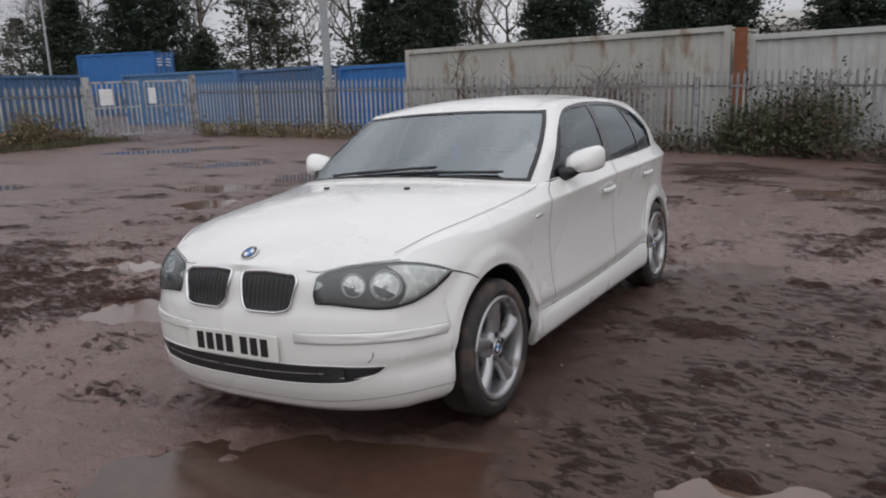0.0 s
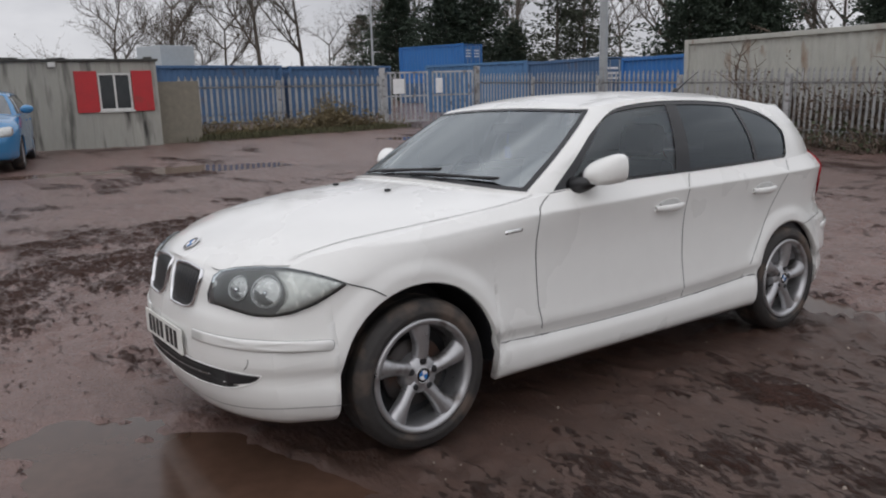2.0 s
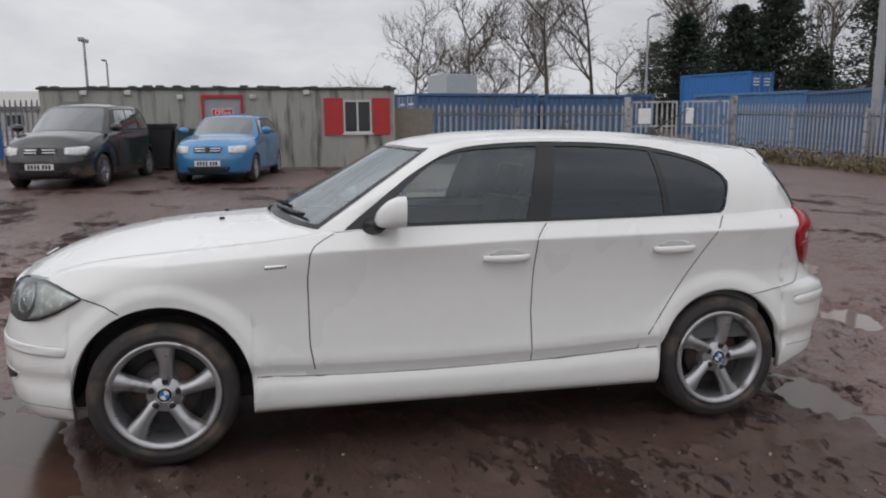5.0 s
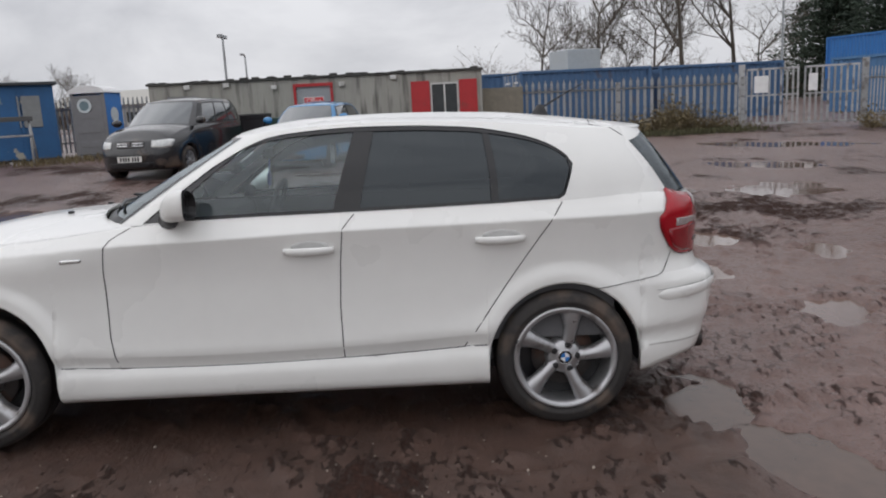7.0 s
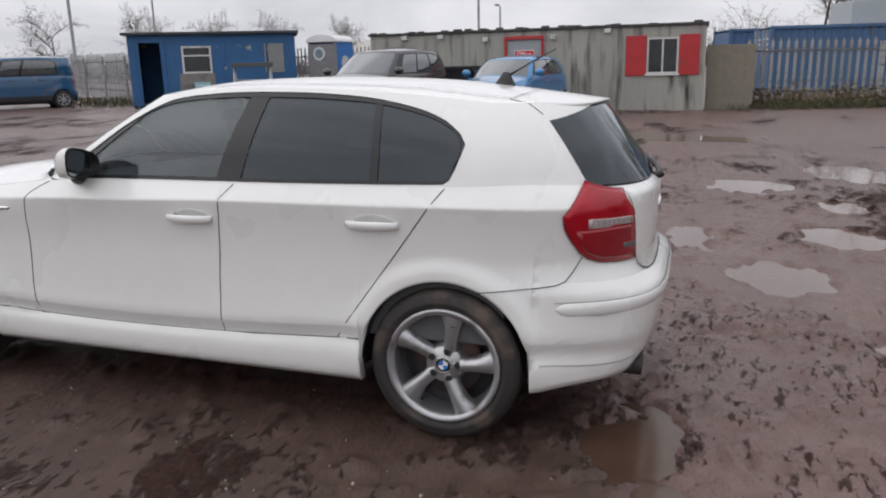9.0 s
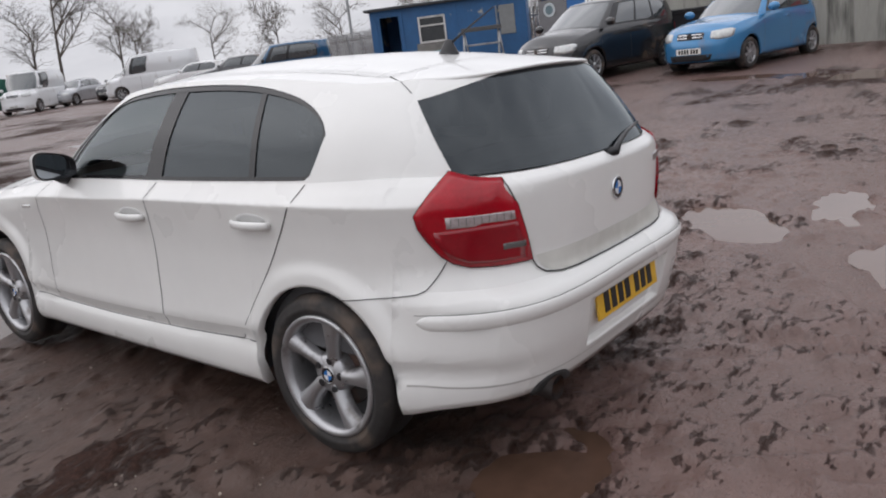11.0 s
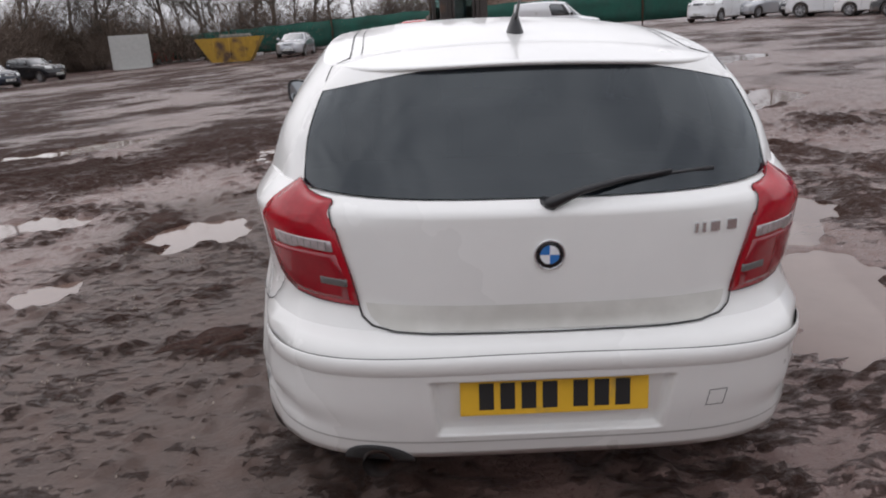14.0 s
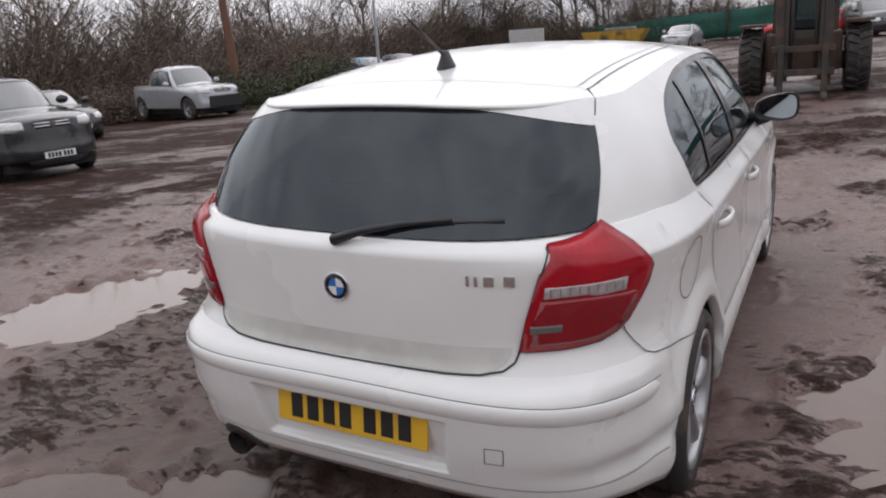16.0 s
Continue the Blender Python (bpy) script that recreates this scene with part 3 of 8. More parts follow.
# ---- the white hatchback ----
HATCH = dict(
    wheelbase=2.66, flare=0.016, lip=0.075, creases=(0.362, 0.388, 0.436, 0.445, 0.645, 0.674, 0.75, 0.928, 0.9365, 0.9395, 0.948), tail_creases=(0.345, 0.600, 0.645, 0.674, 0.75, 0.990, 0.998, 1.0005, 1.008), panel_a=0.46,
    crease_rise=curve([(0.0, -0.07), (0.65, -0.026), (1.2, -0.010), (1.65, 0.005), (2.2, 0.014), (2.7, 0.022), (3.2, 0.026)]),
    sill_rise=curve([(0.36, -0.012), (0.64, -0.028), (1.1, -0.034), (1.64, -0.024), (2.19, 0.003), (2.30, 0.010), (2.4, 0.0)]),
    mf=9.0, nf=2.6, mr=8.0, nr=2.85, bumper_square=1.45, front_y=-0.40, rear_y=3.22,
    nose=[(0.15, -0.68), (0.22, -0.72), (0.30, -0.755), (0.42, -0.770), (0.52, -0.768), (0.59, -0.755), (0.64, -0.735), (0.74, -0.708), (0.80, -0.650), (0.92, -0.52)],
    tail=[(0.2, 3.385), (0.28, 3.420), (0.40, 3.462), (0.52, 3.488), (0.62, 3.502), (0.645, 3.492), (0.668, 3.444), (0.69, 3.428), (0.75, 3.431), (0.80, 3.436), (0.90, 3.440), (0.990, 3.440), (0.999, 3.4395), (1.002, 3.438), (1.007, 3.433), (1.035, 3.398), (1.08, 3.340)],
    wide=[(0.15, 0.80), (0.21, 0.862), (0.235, 0.880), (0.30, 0.885), (0.355, 0.880), (0.375, 0.866), (0.392, 0.865), (0.425, 0.877), (0.445, 0.886), (0.52, 0.877), (0.62, 0.869), (0.72, 0.867), (0.81, 0.873), (0.88, 0.883), (0.92, 0.8925), (0.936, 0.897), (0.939, 0.897), (0.945, 0.8935), (1.0, 0.864), (1.1, 0.832)],
    shoulder=[(-0.77, 0.760), (-0.68, 0.772), (-0.50, 0.812), (-0.30, 0.856), (0.0, 0.900), (0.35, 0.942), (0.62, 0.975), (0.85, 0.998), (1.3, 1.010), (1.9, 1.018), (2.62, 1.035), (3.0, 1.048), (3.3, 1.04), (3.5, 1.03)],
    bonnet=[(-0.77, 0.762), (-0.68, 0.800), (-0.50, 0.886), (-0.30, 0.947), (0.0, 0.998), (0.37, 1.024), (0.6, 1.040), (0.9, 1.055)],
    inset=[(-0.7, 0.03), (-0.4, 0.055), (0.2, 0.062), (0.6, 0.045), (0.9, 0.018), (2.3, 0.016), (2.75, 0.016), (3.4, 0.022)],
    roof=[(1.08, 1.372), (1.14, 1.394), (1.25, 1.422), (1.49, 1.453), (1.92, 1.466), (2.37, 1.456), (2.71, 1.427), (2.9, 1.404), (3.04, 1.386), (3.16, 1.370)],
    rail=[(1.0, 1.326), (1.14, 1.352), (1.4, 1.394), (1.8, 1.412), (2.2, 1.404), (2.6, 1.374), (2.85, 1.346), (3.04, 1.326), (3.16, 1.312)],
    screen=[(0, 0.47), (0.5, 0.805), (1, 1.14)],
    hatch=[(0, 3.405), (0.3, 3.335), (0.7, 3.235), (1, 3.155)],
    tumble=[(0, 0.845), (0.35, 0.805), (0.7, 0.737), (0.88, 0.690), (1.0, 0.652)],
    ws_m=(9.8, 15.0), house_mid=1.85, pillar_a=0.955, pillar_c=0.93, hatch_n=3.2, hatch_m=(3.9, 6.6), ws_grow=0.055, rw_grow=0.10, upright=2.8,
    ws_edge=0.885, rw_edge=0.775, ws_v=(0.0, 0.955), rw_v=(0.0, 0.97), rw_drop=0.19, dlo=(0.006, 0.93),
    dlo_low=curve([(0, 0.012), (0.885, 0.02), (0.897, 0.06), (0.91, 0.21), (0.922, 0.37), (0.93, 0.47)]),
    dlo_up=curve([(0, 0.56), (0.02, 0.74), (0.05, 0.85), (0.10, 0.915), (0.2, 0.945), (0.35, 0.955), (0.55, 0.955), (0.70, 0.935), (0.78, 0.90), (0.85, 0.835), (0.89, 0.755), (0.915, 0.65), (0.926, 0.56), (0.93, 0.49)]),
    panes=[("front", 0.04, 0.405), ("rear", 0.462, 0.742), ("quarter", 0.758, 0.922)],
    arch_r=(0.372, 0.352), arch_z=(0.325, 0.312), bonnet_end=0.80, deck_start=2.85,
    sill=curve([(-0.75, 0.19), (-0.5, 0.19), (-0.38, 0.20), (0.38, 0.205), (2.3, 0.21), (3.0, 0.23), (3.2, 0.27), (3.5, 0.285)]),
)


def wheel(parent, x, y, z, side, r=0.318, width=0.205, rim=0.236, steer=0.0, spin=0.0):
    """A wheel under its car: tyre, rim barrel, five flowing spokes, hub, bolts, brake disc."""
    w = new("wheel")
    w.parent = parent
    w.matrix_basis = pose(x, y, z, 0, 0, steer + (0 if side > 0 else 180)) @ pose(0, 0, 0, spin, 0, 0)
    h = width / 2
    tyre = [(rim + 0.003, -h + 0.012), (rim + 0.02, -h + 0.002), (rim + 0.05, -h - 0.004), (r - 0.016, -h + 0.008), (r - 0.003, -h + 0.03)]
    for a in (-0.055, -0.05, -0.02, -0.015, 0.015, 0.02, 0.05, 0.055):
        tyre.append((r - (0.006 if int(round(abs(a) * 1000)) in (50, 15) else 0.0), a))
    tyre += [(r - 0.003, h - 0.03), (r - 0.016, h - 0.008), (rim + 0.05, h + 0.004), (rim + 0.035, h + 0.003), (rim + 0.033, h + 0.005), (rim + 0.02, h), (rim + 0.003, h - 0.012)]
    lathe("tyre", tyre, RUBBER, w, 56)
    lathe("rim", [(rim - 0.035, -h + 0.01), (rim - 0.03, h - 0.06), (rim - 0.026, h - 0.03), (rim - 0.022, h - 0.008), (rim - 0.006, h + 0.002), (rim + 0.004, h - 0.002), (rim + 0.004, h - 0.02)], ALLOY, w, 56)
    lathe("brake_disc", [(0.06, h - 0.085), (0.145, h - 0.085), (0.147, h - 0.095), (0.147, h - 0.11)], DARK_METAL, w, 32)
    lathe("wheel_back", [(0.0, h - 0.125), (rim - 0.034, h - 0.13)], BLACK_TRIM, w, 32)
    for k in range(5):
        verts, faces = [], []
        steps = 9
        for i in range(steps + 1):
            t = i / steps
            rr = 0.040 + (rim - 0.014 - 0.040) * t
            wid = 0.036 - 0.006 * math.sin(math.pi * min(1, t * 1.3)) + 0.022 * t**5
            twist = 0.12 * t**1.5
            top = h - 0.026 + 0.016 * t + 0.006 * math.sin(math.pi * t)
            a = 2 * math.pi * k / 5 + twist
            for s, o in ((-1, -0.045), (-0.94, -0.014), (-0.45, 0.0), (0.30, 0.0), (0.94, -0.024), (1, -0.05)):
                u, v = rr, s * wid
                yy, zz = u * math.cos(a) - v * math.sin(a), u * math.sin(a) + v * math.cos(a)
                verts.append((top + o, yy, zz))
        for i in range(steps):
            for j in range(5):
                faces.append((i * 6 + j, i * 6 + j + 1, (i + 1) * 6 + j + 1, (i + 1) * 6 + j))
        mesh_part("spoke", verts, faces, ALLOY, w)
    lathe("hub", [(0.0, h - 0.022), (0.034, h - 0.022), (0.040, h - 0.026), (0.070, h - 0.029), (0.080, h - 0.045), (0.088, h - 0.09)], ALLOY, w, 36)
    for k in range(5):
        a = 2 * math.pi * k / 5 + 0.02
        b = lathe("bolt", [(0.0, 0.002), (0.010, 0.002), (0.0145, 0.0015), (0.0155, -0.004)], BLACK_TRIM, w, 12)
        b.location = (h - 0.0225, 0.060 * math.cos(a), 0.060 * math.sin(a))
    roundel(w, pose(h - 0.020, 0, 0, 90, 0, 90), 0.033)
    return w


def roundel(parent, m, r):
    """A plain round badge: dark ring and four quarters in blue and white, facing its own z... towards the viewer."""
    base = lathe("badge", [(0.0, 0.001), (r * 0.97, 0.001), (r, 0.0), (r, -0.006)], GLOSS_BLACK, parent, 36, axis="z")
    base.matrix_basis = m
    lathe("badge_rim", [(r * 0.90, 0.0012), (r * 0.95, 0.0024), (r * 1.01, 0.0012), (r * 1.01, -0.004)], CHROME, base, 36, axis="z")
    for k in range(4):
        n = 8
        vs = [(0, 0, 0.0016)] + [(0.62 * r * math.cos(math.pi / 2 * (k + j / n)), 0.62 * r * math.sin(math.pi / 2 * (k + j / n)), 0.0016) for j in range(n + 1)]
        mesh_part("badge_quarter", vs, [(0, j, j + 1) for j in range(1, n + 1)], ROUNDEL_BLUE if k % 2 else ROUNDEL_WHITE, base)
    return base


def number_plate(parent, m, ground, wide=0.52, high=0.111):
    """A plate whose characters are plain dark bars; it faces its own -y."""
    bm = bmesh.new()
    add_box(bm, -wide / 2, wide / 2, -0.004, 0.004, -high / 2, high / 2, 0.003)
    pl = part("number_plate", bm, ground, parent)
    pl.matrix_basis = m
    x = -wide * 0.40
    for k in range(7):
        if k == 4:
            x += wide * 0.05
        bm = bmesh.new()
        add_box(bm, x, x + wide * 0.078, -0.0056, -0.0038, -high * 0.345, high * 0.345)
        part("plate_bar", bm, PLATE_BLACK, pl)
        x += wide * 0.112
    return pl


def white_hatchback():
    car = thing("car", "white five-door hatchback with muddy sills parked on wet mud", "car", Matrix.Translation((0.83, 0, 0.31)) @ pose(0, 0, 0, -1.0, -1.78, 0) @ Matrix.Translation((-0.86, 0, -0.31)))
    B = Body(HATCH)
    P = HATCH
    sideL, sideR = B.side_at(1), B.side_at(-1)

    rear_edge = curve([(0.35, 2.17), (0.45, 2.24), (0.62, 2.36), (0.8, 2.49), (1.04, 2.665)])

    def panel(side, x, y, z):
        if y > 3.3 and abs(x) < P["panel_a"] * B.width(y, z) - 0.004 and 0.345 < z < 0.600:
            return None
        low = 0.385 + float(P["sill_rise"](y))
        if z > low and 0.62 < y < 1.665:
            return ("front_door", side)
        if z > low and 1.665 < y < float(rear_edge(z)):
            return ("rear_door", side)
        if y < -0.16 + max(0, 0.66 - z) * 0.0 and z < 0.66:
            return ("front_bumper", 0)
        if y > 2.86 and z < 0.672:
            return ("rear_bumper", 0)
        if y > 3.3 and z > 0.695:
            return ("body", 0)
        return ("body", 0)

    for (name, side), (vs, fs) in B.build_tub(panel, 40).items():
        mesh_part(name, vs, fs, WHITE, car)
    vs, fs = B.skin(B.bonnet_edges(), B.bonnet, 2.5)
    vs = [(x, min(y, B.screen_y(min(0.96, abs(x) / 0.845), 0.0) - 0.015), z) for x, y, z in vs]
    mesh_part("bonnet", vs, fs, WHITE, car)
    vs, fs = B.skin(B.deck_edges(), lambda y: 0.0, 2.0)
    mesh_part("rear_deck", vs, fs, WHITE, car)
    vs, fs = B.build_house()
    mesh_part("body_frame", vs, fs, WHITE, car)
    vs, fs = B.skin(B.roof_edges(), B.roof, 2.3)
    mesh_part("roof", vs, fs, WHITE, car)
    # floor and wheel housings
    box("underbody", -0.60, 0.60, -0.45, 3.1, 0.20, 0.30, BLACK_TRIM, car)
    for ya, r, zc in zip(B.axles, P["arch_r"], P["arch_z"]):
        for s in (1, -1):
            vs, fs = [], []
            for k in range(25):
                a = -0.1 + (math.pi + 0.2) * k / 24
                for x in (min(0.855, B.half(ya - (r - 0.004) * math.cos(a), max(0.3, zc + (r - 0.004) * math.sin(a))) - 0.03), 0.55):
                    vs.append((s * x, ya - (r - 0.004) * math.cos(a), zc + (r - 0.004) * math.sin(a)))
            for k in range(24):
                fs.append((2 * k, 2 * k + 1, 2 * k + 3, 2 * k + 2))
            mesh_part("wheel_arch_liner", vs, fs, BLACK_TRIM, car)
            box("arch_wall", s * 0.55, s * 0.56, ya - r, ya + r, 0.2, zc + r, BLACK_TRIM, car)
    # glazing
    keys = B.house_keys()
    front = [k for k in keys if k[0] == "f" and k[1] <= P["ws_edge"]]
    back = [k for k in keys if k[0] == "r" and k[1] <= P["rw_edge"]][::-1]
    vs, fs = B.pane(front, 0, 0.004)
    wsc = mesh_part("windscreen", vs, fs, CLEAR_GLASS, car, "tinted windscreen reflecting the sky")
    wsc.visible_shadow = False
    vs, fs = B.pane(back, 0, 0.003)
    mesh_part("rear_window", vs, [f[::-1] for f in fs], PRIVACY_GLASS, car, "dark privacy glass")
    for s in (1, -1):
        opening = [k for k in keys if k[0] == "e" and P["dlo"][0] <= k[1] <= P["dlo"][1]]
        for nm, e0, e1 in P["panes"]:
            ks = [k for k in opening if e0 - 1e-6 <= k[1] <= e1 + 1e-6]
            vs, fs = B.pane(ks, s, 0.010, 0.035)
            g = mesh_part(nm + "_window", vs, fs, SIDE_GLASS if nm == "front" else PRIVACY_GLASS, car)
            g.visible_shadow = nm != "front"
        # black frame round the panes: bars between them and a rim
        e_all = [P["dlo"][0]] + [e for pn in P["panes"] for e in pn[1:]] + [P["dlo"][1]]
        for a, b in ((e_all[0], e_all[1]), (e_all[2], e_all[3]), (e_all[4], e_all[5]), (e_all[6], e_all[7])):
            ks = [k for k in opening if a - 1e-6 <= k[1] <= b + 1e-6]
            if len(ks) > 1:
                vs, fs = B.pane(ks, s, 0.005)
                mesh_part("window_frame", vs, fs, GLOSS_BLACK, car)
        for top in (0, 1):
            vs, fs = [], []
            for k in opening:
                lo, hi = B.opening(k)
                for v in ((hi - 0.055, hi) if top else (lo, lo + 0.04)):
                    x, y, z = B.house_point(k, v)
                    vs.append((s * (x - 0.004), y, z))
            for i in range(len(opening) - 1):
                f = (2 * i, 2 * i + 2, 2 * i + 3, 2 * i + 1)
                fs.append(f if s > 0 else f[::-1])
            mesh_part("window_seal", vs, fs, GLOSS_BLACK, car)
    # windscreen surround and wipers
    ws = lambda u, v: Vector(B.house_point(("f", abs(u)), v)) * 1.0

    def ws_pt(u, v, h=0.0):
        p = ws(u, v)
        p.x = math.copysign(p.x, u)
        return p + Vector((0, -0.4, 0.9)).normalized() * h

    def strip(name, path, wid, material):
        vs, fs = [], []
        for (a, b), (c, d) in path:
            vs += [ws_pt(a, b, 0.002), ws_pt(c, d, 0.002)]
        for i in range(len(path) - 1):
            fs.append((2 * i, 2 * i + 1, 2 * i + 3, 2 * i + 2))
        return mesh_part(name, vs, fs, material, car)

    us = np.linspace(-P["ws_edge"], P["ws_edge"], 31)
    strip("screen_seal", [((u, 0.93), (u, 0.96)) for u in us], 0, GLOSS_BLACK)
    strip("scuttle", [((u, 0.0), (u, 0.065)) for u in us], 0, BLACK_TRIM)
    for s in (1, -1):
        strip("screen_seal", [((s * 0.862, v), (s * 0.888, v)) for v in np.linspace(0.0, 0.96, 14)], 0, GLOSS_BLACK)
    for u0, u1, v1 in ((0.30, 0.74, 0.10), (-0.30, 0.30, 0.13)):
        a = ws_pt(u0, 0.06, 0.02)
        pts = [a + (ws_pt(u1, v1, 0.022) - a) * t for t in np.linspace(0, 1, 6)]
        arm = tube("wiper_arm", [tuple(q) for q in pts], [0.011, 0.009, 0.008, 0.007, 0.007, 0.006], BLACK_TRIM, car)
        tube("wiper_blade", [tuple(ws_pt(u0 - 0.25 + (u1 - u0 + 0.22) * t, 0.065 + (v1 - 0.06) * t, 0.012)) for t in np.linspace(0, 1, 8)], 0.007, BLACK_TRIM, arm)
    for s in (1, -1):
        j = box("washer_jet", s * 0.26 - 0.012, s * 0.26 + 0.012, 0.22, 0.245, 1.002, 1.022, BLACK_TRIM, car)
    # panel joints
    for S in (sideL, sideR):
        ribbon("door_gap", line([(0.735, 0.985), (0.69, 0.962), (0.648, 0.935), (0.628, 0.905), (0.615, 0.80), (0.62, 0.5), (0.645, 0.358)]), S, GAP, car)
        ribbon("door_gap", line([(1.725, 1.012), (1.70, 0.985), (1.672, 0.95), (1.656, 0.8), (1.646, 0.6), (1.652, 0.362)]), S, GAP, car)
        ribbon("door_gap", [(float(rear_edge(z)), z) for z in np.linspace(0.388, 1.03, 26)], S, GAP, car)
        ribbon("door_gap", [(y, 0.385 + float(P["sill_rise"](y))) for y in np.linspace(0.39, 2.30, 60)], S, GAP, car, width=0.005, height=0.002)
        ribbon("bumper_gap", line([(-0.305, 0.735), (-0.22, 0.705), (-0.165, 0.672)]), S, GAP, car, height=0.003)
        ribbon("bumper_gap", line([(2.80, 0.632), (2.92, 0.645), (3.03, 0.658), (3.10, 0.668), (3.13, 0.682), (3.155, 0.718), (3.185, 0.775)], 5), S, GAP, car, width=0.0035, height=0.0045)
    fs_, rs_ = B.end_at(-1), B.end_at(1)
    # bonnet edge
    edge = curve([(-0.455, 0.635), (-0.40, 0.662), (-0.24, 0.713), (-0.16, 0.733), (0.0, 0.760), (0.21, 0.782), (0.32, 0.790), (0.50, 0.803), (0.62, 0.800), (0.72, 0.775)])
    mid = -1.2

    def top_at(s):
        def f(y, x, h):
            hw = B.half(y, float(B.shoulder(y)))
            t = min(1, x / hw)
            zc, ze = float(B.bonnet(y)), float(B.shoulder(y))
            return (s * x, y, zc - (zc - ze) * t**2.5 + h)
        return f

    for s in (1, -1):
        ribbon("bonnet_gap", [(y, min(float(edge(y)), B.half(y, float(B.shoulder(y))) - 0.006)) for y in np.linspace(-0.455, 0.70, 50)], top_at(s), GAP, car, width=0.0036, height=0.002)
    front_edge = curve([(0, 0.778), (10, 0.781), (20, 0.776), (24, 0.771), (30, 0.788), (38, 0.800), (45, 0.803)])
    ribbon("bonnet_gap", [(p, float(front_edge(abs(p))) + 0.002) for p in np.linspace(-45, 45, 80)], fs_, GAP, car, width=0.004, height=0.003)
    # kidney grilles
    for s in (1, -1):
        out = arc([(s * 0.022, 0.770), (s * 0.150, 0.776), (s * 0.300, 0.766), (s * 0.318, 0.742), (s * 0.285, 0.622), (s * 0.23, 0.606), (s * 0.072, 0.606), (s * 0.040, 0.640)], 0.032, 5, shift=mid)
        frame_ring("kidney_surround", out, 0.011, fs_, CHROME, car, 0.016, -0.004, "chrome grille surround")
        g = patch("grille", inward(out, 0.010), fs_, GAP, car, 0.0022, 0.0022, 5, "black kidney grille")
        for k in range(11):
            a = mid + s * (3.6 + k * 1.52)
            lo, hi = 0.628 + (0.03 if k == 0 else 0), 0.757 - (0.012 if k == 10 else 0)
            ribbon("grille_bar", [(a - s * (0.757 - z) * 6.0 * k / 10, z) for z in np.linspace(lo, hi, 6)], fs_, GLOSS_BLACK, g, width=0.006, height=0.006)
    # headlights
    lamp = [(24.2, 0.752), (25.8, 0.770), (31, 0.786), (38, 0.796), (44.5, 0.797), (50, 0.783), (54.5, 0.762), (58.2, 0.737), (55.6, 0.710), (51.5, 0.672), (46.5, 0.640), (42.0, 0.628), (38, 0.629), (33.5, 0.640), (28, 0.652), (24.0, 0.654), (23.4, 0.69)]
    lamp = dense(lamp, 1.0)
    for s in (1, -1):
        F = B.end_at(-1, s)
        h = patch("headlight", lamp, F, LAMP_HOUSING, car, 0.002, 0.003, 7, "dark-housed twin round headlight")
        for a, z, r in ((33.2, 0.722, 2.75), (40.6, 0.716, 3.55)):
            disc = lambda q, w=1.0: [(a + r * 1.05 * q * math.cos(t), z + r * 0.0165 * q * math.sin(t)) for t in np.linspace(0, 2 * math.pi, 33)[:-1]]
            frame_ring("reflector_ring", disc(1.0), 0.006, F, LAMP_RING, h, 0.009, 0.004)
            patch("reflector", disc(0.92), F, REFLECTOR, h, 0.0045, 0.0055, 6)
            # dark crescent laid on the reflector imitates the dark part of its reflection
            shade = [(a + r * 0.80 * math.cos(t), z + r * 0.0130 * math.sin(t)) for t in np.linspace(math.pi * 0.95, math.pi * 1.72, 16)] + [(a - r * 0.1, z - 0.012)]
            patch("bulb_shade", shade, F, LAMP_HOUSING, h, 0.0062, 0.0072, 5)
            lathe("bulb", [(0.0, 0.012), (0.008, 0.010), (0.010, 0.0)], CHROME, h, 14, axis="z").matrix_basis = Matrix.Translation(F(a, z - 0.004, 0.006)) @ Matrix.Rotation(math.pi / 2, 4, "X")
        ind = [(41.5, 0.787), (45.5, 0.786), (49.5, 0.777), (53.5, 0.759), (57.2, 0.737), (54.6, 0.708), (50.8, 0.677), (46.4, 0.649), (43.0, 0.640), (44.6, 0.672), (45.2, 0.708), (44.3, 0.748)]
        patch("indicator", dense(ind, 1.0), F, SILVERED_LENS, h, 0.0045, 0.0055, 4)
        lens = patch("lens", lamp, F, LENS, h, 0.012, 0.019, 6)
        lens.visible_shadow = False
        ribbon("lamp_gap", lamp + lamp[:1], F, GAP, car, width=0.0055, height=0.0055)
        # bumper rub strip, and lower intake corner
        strip_o = arc([(0.258 + s * 0.018, 0.540), (0.60, 0.541), (0.842, 0.532), (0.846, 0.512), (0.836, 0.492), (0.60, 0.497), (0.258 + s * 0.018, 0.497)], 0.010, 3)
        patch("bumper_strip", strip_o, F, WHITE, car, 0.005, 0.010, 3)
        ribbon("strip_gap", strip_o + strip_o[:1], F, GAP, car, width=0.0028, height=0.0012)
    # lower intake
    intake = arc([(-0.615, 0.402), (-0.42, 0.409), (0, 0.408), (0.42, 0.410), (0.615, 0.402), (0.575, 0.362), (0.47, 0.328), (0.30, 0.318), (0, 0.316), (-0.30, 0.318), (-0.47, 0.328), (-0.575, 0.362)], 0.03, 4)
    it = patch("lower_intake", intake, fs_, GAP, car, 0.0015, 0.0015, 9, "black lower air intake")
    frame_ring("intake_rim", intake, 0.006, fs_, WHITE, car, 0.004, 0.0012)
    for z, w in ((0.362, 0.010), (0.338, 0.008), (0.388, 0.006)):
        ribbon("intake_bar", [(a, z + 0.000012 * a * a) for a in np.linspace(-28, 26, 40)], fs_, BLACK_TRIM, it, width=w, height=0.006)
